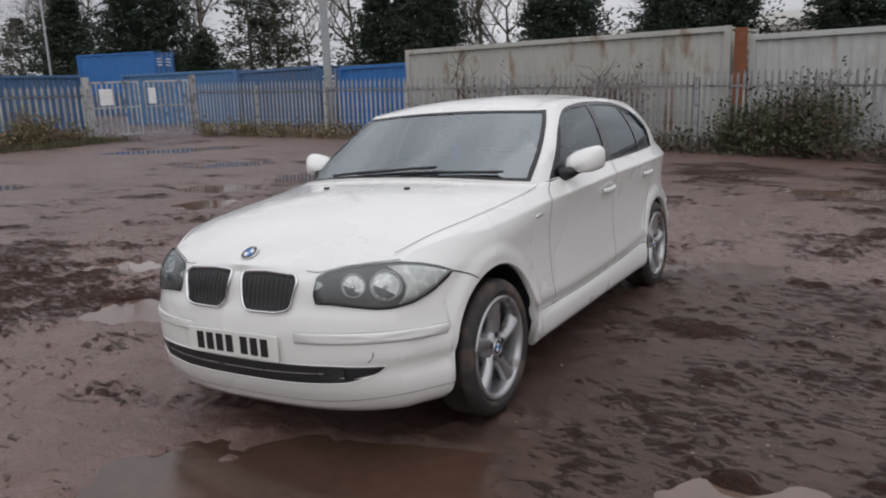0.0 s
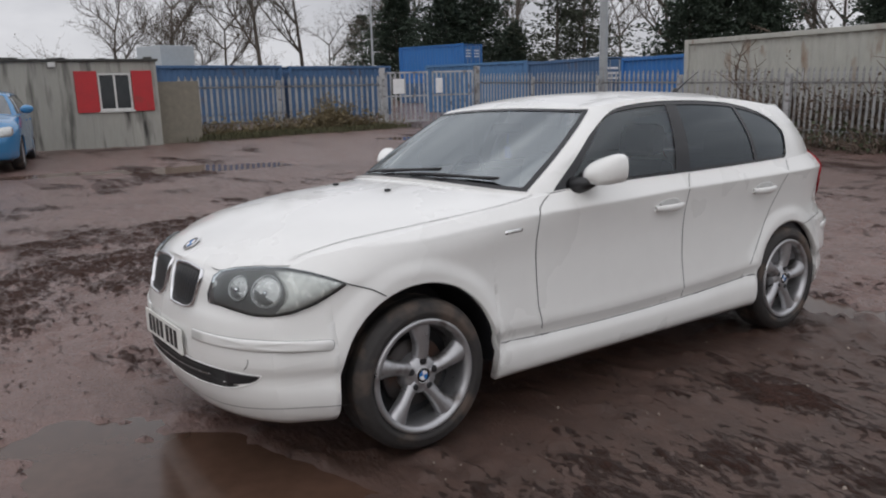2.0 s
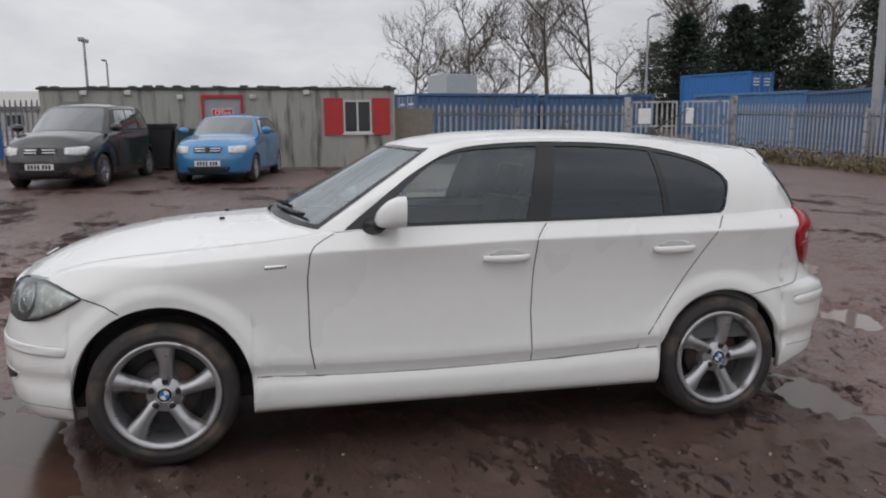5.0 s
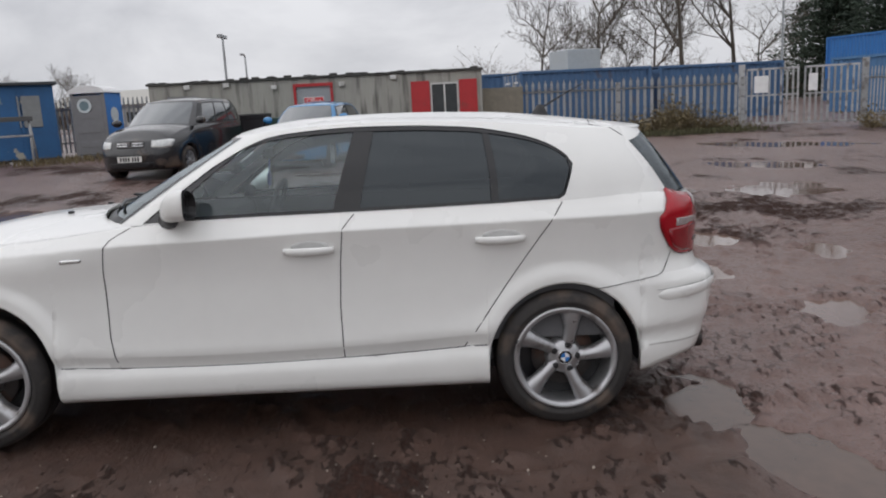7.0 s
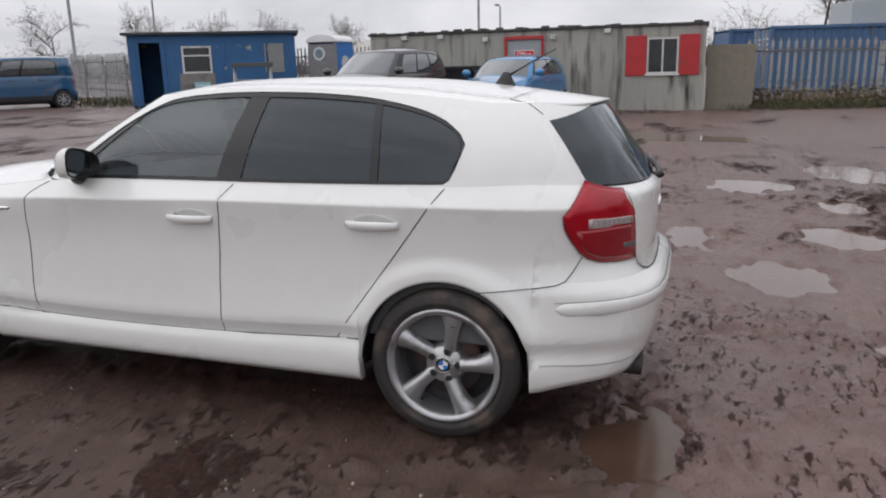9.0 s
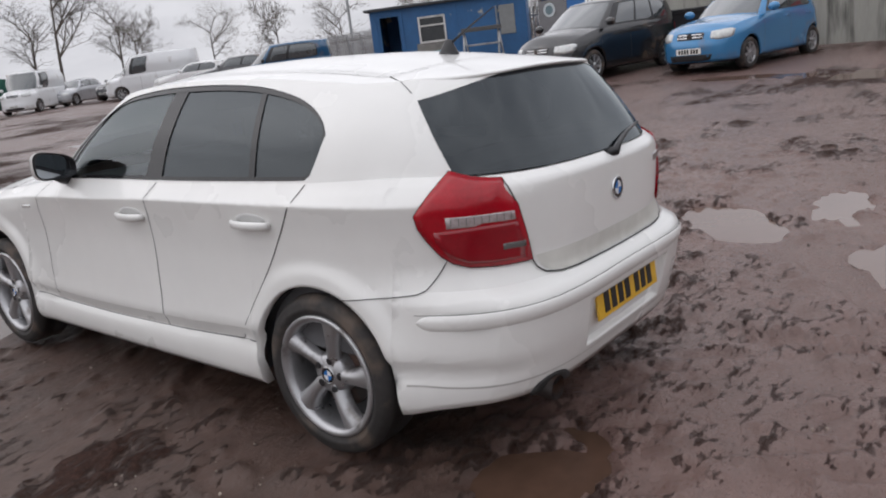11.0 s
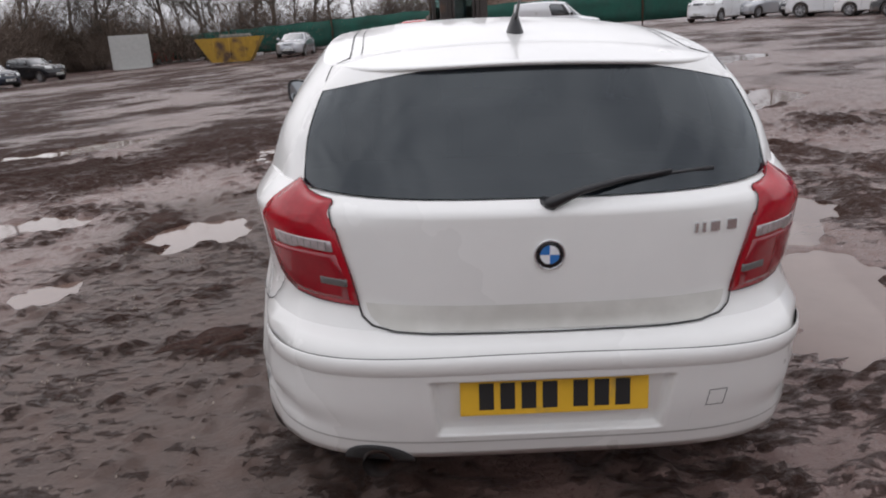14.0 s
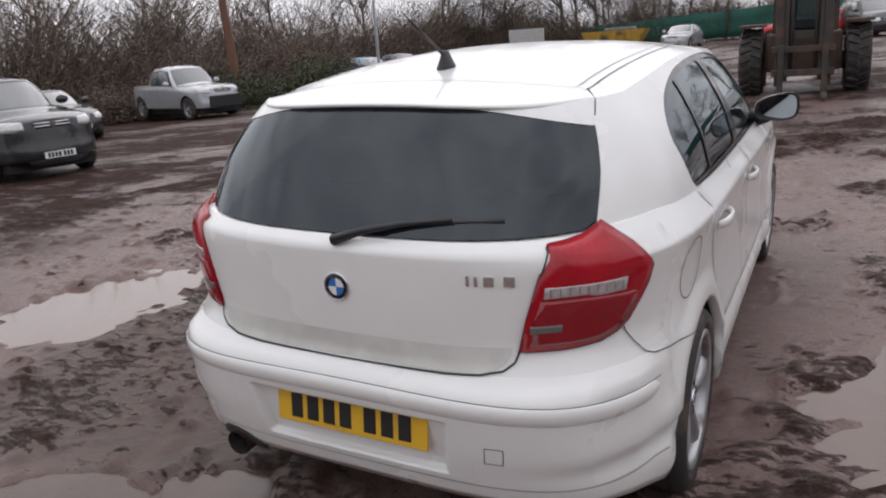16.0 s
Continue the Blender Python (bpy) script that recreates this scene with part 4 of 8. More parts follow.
    ribbon("intake_bar", [(a, 0.367 + 0.000012 * a * a) for a in np.linspace(-30, 25, 40)], fs_, LAMP_RING, it, width=0.0045, height=0.0085)
    for s in (1, -1):
        patch("lamp_blank", arc([(s * 0.455, 0.401), (s * 0.595, 0.397), (s * 0.565, 0.368), (s * 0.46, 0.345)], 0.008, 3), fs_, BLACK_TRIM, it, 0.004, 0.005, 3)
    ribbon("splitter_gap", [(a, 0.238 + 0.034 * smooth(20, 50, abs(a))) for a in np.linspace(-62, 62, 70)], fs_, GAP, car, width=0.0025)
    ribbon("bumper_scratch", line([(35.2, 0.418), (36.0, 0.430), (36.6, 0.452), (36.4, 0.462)], 4), fs_, GAP, car, width=0.0035)
    ribbon("bumper_scuff", line([(58, 0.232), (62, 0.24), (66, 0.236)], 4), fs_, GAP, car, width=0.004)
    number_plate(car, pose(-0.018, -0.780, 0.468, 0, 0, 0), PLATE_WHITE)
    roundel(car, pose(-0.015, -0.628, 0.836, 32, 0, 0), 0.041)
    # mirrors, handles, side indicators
    for s in (1, -1):
        mirror_pod(car, s)
        for y0, z0 in ((1.52, 0.862), (2.37, 0.880)):
            handle(car, B.side_at(s), y0, z0)
        S = B.side_at(s)
        si = patch("side_indicator", rounded([(0.43, 0.842), (0.525, 0.848), (0.53, 0.862), (0.435, 0.860)], 0.008, 3), S, CHROME, car, 0.002, 0.004, 3, "small clear side indicator")
        patch("lens", rounded([(0.442, 0.846), (0.518, 0.851), (0.522, 0.858), (0.445, 0.856)], 0.005, 3), S, SILVERED_LENS, si, 0.004, 0.006, 2)
        # tail lamp
        R = B.end_at(1, s)
        tl = [(37.4, 1.022), (40, 1.026), (43.2, 1.034), (47.6, 1.058), (51.6, 1.002), (54.6, 0.950), (55.2, 0.935), (54.6, 0.890), (53.2, 0.850), (50.6, 0.793), (48.4, 0.767), (45.4, 0.749), (40, 0.741), (32.3, 0.739), (33.4, 0.83), (35.2, 0.94)]
        tl = dense(tl, 1.2)
        t = patch("tail_light", tl, R, RED_LENS, car, 0.008, 0.013, 7, "red wrap-round tail light")
        rv = dense([(36.2, 0.922), (40, 0.924), (49.4, 0.926), (49.2, 0.889), (44, 0.889), (42.6, 0.896), (36.0, 0.893)], 1.2)
        patch("reversing_lens", rv, R, CLEAR_LENS, t, 0.0138, 0.0145, 4)
        for k in range(9):
            a = 37.0 + k * 1.42
            ribbon("lens_rib", [(a, 0.897), (a, 0.921)], R, LAMP_HOUSING, t, width=0.0026, height=0.0158)
        patch("fog_lens", [(34.0, 0.816), (38.8, 0.818), (38.8, 0.798), (34.0, 0.796)], R, LAMP_HOUSING, t, 0.0158, 0.0158, 3)
        patch("brake_lens", dense([(35.6, 0.884), (42, 0.886), (51.8, 0.878), (51.4, 0.842), (49.2, 0.792), (45.5, 0.765), (40, 0.756), (34.0, 0.754), (34.4, 0.82)], 1.2), R, DARK_RED_LENS, t, 0.0132, 0.0145, 5)
        ribbon("lamp_gap", tl + tl[:1], R, GAP, car, width=0.005, height=0.0075)
    # tail: hatch outline, bumper ledge, plate recess, badge, wiper, exhaust
    hatch_line = [(-32.4, 0.740), (-31.6, 0.712), (-29.6, 0.688), (-26, 0.676), (-20, 0.671), (0, 0.669), (20, 0.671), (26, 0.676), (29.6, 0.688), (31.6, 0.712), (32.4, 0.740)]
    ribbon("hatch_gap", line(hatch_line, 6), rs_, GAP, car, width=0.006, height=0.006)
    for s in (1, -1):
        ribbon("hatch_gap", line([(s * 32.4, 0.740), (s * 33.5, 0.83), (s * 35.3, 0.94), (s * 37.4, 1.022)], 8), rs_, GAP, car, width=0.005, height=0.004)
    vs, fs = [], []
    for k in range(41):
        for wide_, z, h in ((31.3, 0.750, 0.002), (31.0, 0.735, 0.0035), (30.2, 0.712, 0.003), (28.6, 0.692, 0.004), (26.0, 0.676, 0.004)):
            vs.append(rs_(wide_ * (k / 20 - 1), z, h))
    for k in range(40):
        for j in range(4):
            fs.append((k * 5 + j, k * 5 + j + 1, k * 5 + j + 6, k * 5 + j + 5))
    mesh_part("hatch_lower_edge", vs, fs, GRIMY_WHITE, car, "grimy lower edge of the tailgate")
    vs, fs = [], []
    for a in np.linspace(-57, 57, 80):
        t_ = min(1.0, (57 - abs(a)) / 3.0) ** 0.5
        for z, h in ((0.634, 0.0), (0.630, 0.005), (0.608, 0.007), (0.586, 0.004), (0.580, 0.0)):
            vs.append(rs_(a, 0.608 - 0.00001 * a * a + (z - 0.608) * t_, h * t_))
    for i in range(79):
        for j in range(4):
            fs.append((i * 5 + j, i * 5 + j + 1, i * 5 + j + 6, i * 5 + j + 5))
    mesh_part("bumper_strip", vs, fs, WHITE, car)
    ribbon("strip_gap", [(a, 0.635 - 0.00001 * a * a) for a in np.linspace(-57, 57, 60)], rs_, GAP, car, width=0.002, height=0.002)
    # middle of the bumper, with the sunk panel that holds the plate
    vs, fs = [], []
    na, nz = 96, 56
    for i in range(na + 1):
        u = P["panel_a"] * (2 * i / na - 1)
        for k in range(nz + 1):
            z = 0.345 + 0.255 * k / nz
            x, y, z = B.tub_point(("r", abs(u)), z)
            x = math.copysign(x, u)
            hw = 0.326 + 0.10 * (z - 0.465)
            d = max((abs(x + 0.004) - hw) / 0.016, (abs(z - 0.462) - 0.094) / 0.012)
            vs.append((x, y - 0.028 * (1 - smooth(-1.0, 0.0, d)), z))
    for i in range(na):
        for k in range(nz):
            f = (i * (nz + 1) + k, i * (nz + 1) + k + 1, (i + 1) * (nz + 1) + k + 1, (i + 1) * (nz + 1) + k)
            fs.append(f)
    mesh_part("bumper_panel", vs, fs, WHITE, car)
    number_plate(car, pose(-0.012, 3.464, 0.496, -6, 0, 180), PLATE_YELLOW)
    # grey line painted low on the bumper stands for the shade in its recess
    ribbon("splitter_gap", [(a, 0.345 + max(0, abs(a) - 40) * 0.0003) for a in np.linspace(-60, 60, 60)], rs_, mat("recess_shadow", (0.42, 0.41, 0.39)), car, width=0.006)
    tow = rounded([(-28.8, 0.488), (-26.0, 0.488), (-26.0, 0.436), (-28.8, 0.436)], 0.01, 2)
    ribbon("towing_cover", tow + tow[:1], rs_, GAP, car, width=0.0025)
    roundel(car, pose(0.004, 3.4445, 0.890, 90 - 1, 0, 180), 0.041)
    for w, ph in ((0.010, -24.6), (0.010, -25.9), (0.028, -27.9), (0.030, -31.0)):
        q = rs_(ph, 0.940, 0.002)
        box("model_badge", -w / 2, w / 2, -0.003, 0.003, -0.014, 0.014, CHROME, car, 0.002, m=Matrix.Translation(q) @ Matrix.Rotation(math.radians(-ph * 0.45), 4, "Z"))
    arm = tube("rear_wiper", [(0.012, 3.40, 1.018), (0.0, 3.438, 1.026), (-0.08, 3.418, 1.052), (-0.2, 3.392, 1.074), (-0.33, 3.364, 1.086)], [0.020, 0.018, 0.011, 0.008, 0.006], BLACK_TRIM, car)
    tube("wiper_blade", [(-0.10, 3.402, 1.056), (-0.25, 3.374, 1.074), (-0.46, 3.318, 1.080)], 0.006, BLACK_TRIM, arm)
    bm = bmesh.new()
    add_tube(bm, [(0.485, 3.15, 0.276), (0.485, 3.425, 0.270)], 0.044, 20, False)
    add_tube(bm, [(0.485, 3.425, 0.270), (0.485, 3.15, 0.276)], 0.039, 20, False)
    part("exhaust_pipe", bm, DARK_METAL, car, "dull steel exhaust tip", True)
    ex = [(24.0 + 5.8 * (1 - math.cos(t)), 0.268 + 0.062 * math.sin(t)) for t in np.linspace(0, math.pi, 16)]
    patch("exhaust_cutout", ex, rs_, GAP, car, 0.004, 0.005, 3)
    # spoiler lip along the top of the rear window
    lipk = [k for k in keys if k[0] == "r" and k[1] <= 0.80]
    vs, fs = [], []
    for sgn, ks in ((-1, lipk), (1, lipk[::-1][1:])):
        for key in ks:
            x, y, z = B.house_point(key, 1.0)
            fade = 0.75 * (1 - (key[1] / 0.80) ** 4)
            for dy, dz in ((-0.012, 0.0012), (0.0, 0.0012), (0.022 * fade, -0.002), (0.036 * fade, -0.006), (0.038 * fade, -0.010), (0.030 * fade, -0.015), (-0.02, -0.024)):
                vs.append((sgn * x, y + dy, z + dz))
    m = len(vs) // 7
    for k in range(m - 1):
        for j in range(6):
            fs.append((k * 7 + j, k * 7 + j + 1, (k + 1) * 7 + j + 1, (k + 1) * 7 + j))
    mesh_part("spoiler", vs, fs, WHITE, car)
    # aerial
    bm = bmesh.new()
    prof = [(0.0, 0.062), (0.012, 0.058), (0.02, 0.035), (0.032, 0.008), (0.034, 0.0)]
    b = lathe("aerial_base", prof, BLACK_TRIM, car, 20, axis="z")
    b.matrix_basis = pose(0, 2.70, 1.426, -4, 0, 0) @ Matrix.Diagonal((0.85, 1.5, 1, 1))
    tube("aerial_rod", [(0, 2.71, 1.467), (0, 2.82, 1.530), (0, 2.94, 1.592)], [0.006, 0.004, 0.0025], BLACK_TRIM, car)
    for s in (1, -1):
        ribbon("roof_gap", [(y, 0.56 - 0.02 * smooth(2.2, 2.9, y)) for y in np.linspace(1.2, 2.86, 30)], roof_at(B, s), GAP, car, width=0.0045, height=0.002)
        ribbon("roof_gap", [(y, 0.525 - 0.02 * smooth(2.2, 2.84, y)) for y in np.linspace(1.3, 2.84, 30)], roof_at(B, s), GAP, car, width=0.003, height=0.002)
    ribbon("roof_gap", [(2.895 - 0.05 * abs(t) ** 3, 0.54 * t) for t in np.linspace(-1, 1, 30)], roof_at(B, 1), GAP, car, width=0.0045, height=0.003)
    for s in (1, -1):
        q = [Vector(roof_at(B, s)(2.845, 0.54, 0.001)), Vector(B.house_point(("r", 0.815), 0.99)), Vector(B.house_point(("r", 0.80), 0.93)), Vector(B.house_point(("r", 0.785), 0.86))]
        q = [q[0]] + [Vector((s * v.x, v.y, v.z)) for v in q[1:]]
        tube("spoiler_gap", [tuple(v) for v in q], 0.0018, GAP, car, 6)
    # fuel flap on the far side
    flap = [(2.82 + 0.095 * math.cos(t), 0.835 + 0.095 * math.sin(t)) for t in np.linspace(0, 2 * math.pi, 40)]
    ribbon("fuel_flap", flap, sideR, GAP, car, width=0.004)
    # wheels
    for ya in B.axles:
        for s in (1, -1):
            wheel(car, s * 0.772, ya, 0.31 if ya < 1 else 0.312, s, spin=12 if ya < 1 else 3)
    interior(car)
    return car


def roof_at(B, s):
    edges = B.roof_edges()
    ys, xs, zs = ([e[i] for e in edges] for i in (1, 0, 2))
    order = np.argsort(ys)
    ys, xs, zs = (np.array(v)[order] for v in (ys, xs, zs))

    def f(y, x, h):
        hx, ze = float(np.interp(y, ys, xs)), float(np.interp(y, ys, zs))
        zc = max(float(B.roof(y)), ze)
        t = min(1, abs(x) / hx)
        return (s * x, y, zc - (zc - ze) * t**2.3 + h)
    return f


def handle(car, S, y0, z0):
    # flat grey patch: the cup's shade is put into its colour, no hollow is cut
    cup = [(y0 + 0.005 + 0.085 * math.cos(t), z0 + 0.016 + 0.026 * math.sin(t)) for t in np.linspace(0, 2 * math.pi, 25)[:-1]]
    patch("handle_cup", cup, S, mat("handle_cup_shade", (0.55, 0.55, 0.54), rough=0.4), car, 0.0008, 0.001, 3)
    vs, fs = [], []
    n = 15
    for i in range(n):
        t = -1 + 2 * i / (n - 1)
        y, bow = y0 + 0.112 * t, 0.034 - 0.022 * abs(t) ** 3
        hh = 0.019 - 0.006 * abs(t) ** 4
        for a in range(8):
            c, d = math.cos(2 * math.pi * a / 8), math.sin(2 * math.pi * a / 8)
            vs.append(S(y, z0 + 0.012 * (t * 0.12) + hh * d, bow + 0.010 * c - 0.006))
    for i in range(n - 1):
        for a in range(8):
            fs.append((i * 8 + a, i * 8 + (a + 1) % 8, (i + 1) * 8 + (a + 1) % 8, (i + 1) * 8 + a))
    fs += [tuple(range(8)), tuple(range((n - 1) * 8, n * 8))]
    mesh_part("door_handle", vs, fs, WHITE, car)


def mirror_pod(car, s):
    """A door mirror: stalk, painted shell, black rim and glass."""
    vs, fs = [], []
    cx, cy, cz = 0.938, 0.968, 1.082
    n, m = 20, 12
    for i in range(m + 1):
        t = i / m
        # from the glass side (back) to the blunt nose (front)
        y = cy + 0.062 - 0.125 * t
        k = (1 - max(0, (t - 0.25) / 0.75) ** 2.2) ** 0.5
        for j in range(n):
            a = 2 * math.pi * j / n
            c, d = math.cos(a), math.sin(a)
            e = 2 / 3.2
            x = 0.100 * math.copysign(abs(c) ** e, c) * k
            z = 0.066 * math.copysign(abs(d) ** e, d) * k
            z *= 1 + 0.22 * x / 0.10 - (0.16 if z < 0 else 0.0) * (0.5 + 0.5 * x / 0.10)
            z += 0.010 * x / 0.10 - 0.030 * t * t - (0.006 if d > -0.2 and 0.3 < t < 0.95 else 0.0) * t
            vs.append((s * (cx + x - 0.02 * t), y, cz + z))
    for i in range(m):
        for j in range(n):
            f = (i * n + j, i * n + (j + 1) % n, (i + 1) * n + (j + 1) % n, (i + 1) * n + j)
            fs.append(f if s < 0 else f[::-1])
    fs.append(tuple(range(m * n, m * n + n)))
    pod = mesh_part("mirror_shell", vs, fs, WHITE, car)
    rim = [(s * (cx + (vs[j][0] * s - cx) * 1.0), cy + 0.065, vs[j][2]) for j in range(n)]
    inner = [(s * (cx + (vs[j][0] * s - cx) * 0.88), cy + 0.047 + 0.16 * (vs[j][0] * s - cx) + 0.10 * (vs[j][2] - cz), cz + (vs[j][2] - cz) * 0.86) for j in range(n)]
    mesh_part("mirror_rim", rim + inner, [(j, (j + 1) % n, n + (j + 1) % n, n + j) for j in range(n)], BLACK_TRIM, pod, shade=False)
    mesh_part("mirror_glass", [(x, y - 0.0005, z) for x, y, z in inner], [tuple(range(n))], MIRROR, pod, shade=False)
    bm = bmesh.new()
    add_tube(bm, [(s * 0.815, 0.90, 1.010), (s * 0.87, 0.93, 1.022), (s * 0.91, 0.945, 1.045)], [0.045, 0.034, 0.032], 10)
    part("mirror_stalk", bm, BLACK_TRIM, car, "", True)


def interior(car):
    box("dashboard", -0.74, 0.74, 0.55, 0.98, 0.62, 0.98, DASH, car, 0.06)
    box("cabin_floor", -0.72, 0.72, 0.5, 3.1, 0.28, 0.34, DASH, car)
    for s in (1, -1):
        for y, tall in ((1.62, 0.55), (2.42, 0.48)):
            seat = box("seat", s * 0.36 - 0.24, s * 0.36 + 0.24, y - 0.35, y + 0.12, 0.45, 0.60, SEAT_CLOTH, car, 0.05)
            box("backrest", -0.23, 0.23, -0.06, 0.07, 0.0, tall + 0.02, SEAT_CLOTH, seat, 0.05, m=pose(s * 0.36, y + 0.12, 0.52, -16, 0, 0))
            box("headrest", -0.13, 0.13, -0.05, 0.05, 0.0, 0.18, SEAT_CLOTH, seat, 0.04, m=pose(s * 0.36, y + 0.30, 0.54 + tall, -10, 0, 0))
        bm = bmesh.new()
        add_box(bm, s * 0.79, s * 0.82, 0.7, 2.9, 0.4, 0.98, 0.01)
        part("door_card", bm, DASH, car)
    ring = [(-0.36 + 0.185 * math.cos(t), 1.16 + 0.06 * math.sin(t), 0.93 + 0.175 * math.sin(t)) for t in np.linspace(0, 2 * math.pi, 33)]
    sw = tube("steering_wheel", ring, 0.016, DASH, car, 10)
    box("wheel_hub", -0.09, 0.09, -0.03, 0.03, -0.07, 0.07, DASH, sw, 0.02, m=pose(-0.36, 1.14, 0.93, 18, 0, 0))
    box("rear_mirror", -0.12, 0.12, 1.20, 1.225, 1.245, 1.30, DASH, car, 0.01)
    box("air_freshener", -0.025, 0.025, 1.20, 1.21, 1.10, 1.17, BLUE_TAG, car, 0.004)
    tube("freshener_cord", [(0, 1.205, 1.17), (0, 1.21, 1.25)], 0.002, BLUE_TAG, car, 5)
    B = Body(HATCH)
    vs, fs = B.skin([(x * 0.97, y, z - 0.02) for x, y, z in B.roof_edges()], lambda y: float(B.roof(y)) - 0.03, 2.3)
    mesh_part("headlining", vs, fs, HEADLINER, car)


white_hatchback()


# ---- ground: wet mud with ruts, clods, a film of slurry and puddles ----
def lattice_noise(X, Y, cell, seed):
    """Smooth random heights from -1 to 1 on a lattice of that cell size."""
    r = np.random.RandomState(seed)
    T = r.rand(256, 256) * 2 - 1
    u, v = X / cell + 37.1 * seed, Y / cell + 11.7 * seed
    i, j = np.floor(u).astype(int), np.floor(v).astype(int)
    a, b = u - i, v - j
    a, b = a * a * (3 - 2 * a), b * b * (3 - 2 * b)
    i0, i1, j0, j1 = i % 256, (i + 1) % 256, j % 256, (j + 1) % 256
    return (T[i0, j0] * (1 - a) + T[i1, j0] * a) * (1 - b) + (T[i0, j1] * (1 - a) + T[i1, j1] * a) * b


# puddles: x, y, half length, half width, turn in degrees
PUDDLES = [(2.05, -0.48, 0.42, 0.42, 160), (1.68, -3.75, 0.7, 0.65, 150), (3.35, 1.75, 0.72, 0.72, -15), (-1.65, 2.0, 0.45, 0.7, 170), (0.8, -1.78, 0.25, 0.38, 145), (-3.07, 3.64, 0.28, 0.5, 100),
           (-2.05, 4.2, 0.35, 0.48, 98), (-5.7, 4.25, 0.5, 0.45, 99), (-4.63, 5.1, 0.3, 0.34, 100), (-3.3, 4.85, 0.4, 0.33, 97), (-6.85, 5.5, 0.5, 0.55, 98), (-0.65, 4.77, 0.3, 0.34, 77),
           (0.62, 3.40, 0.26, 0.32, 80), (-2.53, 5.74, 0.26, 0.36, 72), (-2.27, 0.29, 0.27, 0.3, 23), (-6.4, 7.2, 0.6, 0.9, 15), (1.28, 3.64, 0.4, 0.2, 20), (-3.54, 1.21, 0.33, 0.22, 21),
           (2.71, 0.7, 0.23, 0.22, 0), (3.67, -1.3, 0.5, 0.32, 168), (-1.97, 0.64, 0.26, 0.4, 170), (-2.5, 3.05, 0.3, 0.45, 131), (0.45, -0.95, 0.75, 0.4, 25), (1.1, -1.3, 0.6, 0.3, 30),
           (-6.2, -11.4, 1.5, 0.8, 40), (-4.4, -4.9, 0.9, 0.45, 60), (-6.5, -3.6, 1.2, 0.5, 35), (-8.7, -5.6, 1.0, 0.4, 40), (-10.5, 3.2, 1.6, 0.6, 80), (-13.5, 10.5, 2.2, 0.7, 60), (-9.5, 8.5, 1.3, 0.5, 60),
           (-4.0, -8.0, 1.0, 0.5, 70), (-11.0, 0.8, 1.1, 0.35, 85), (5.5, -6.0, 1.2, 0.5, 20), (2.5, 9.0, 1.4, 0.5, 20)]


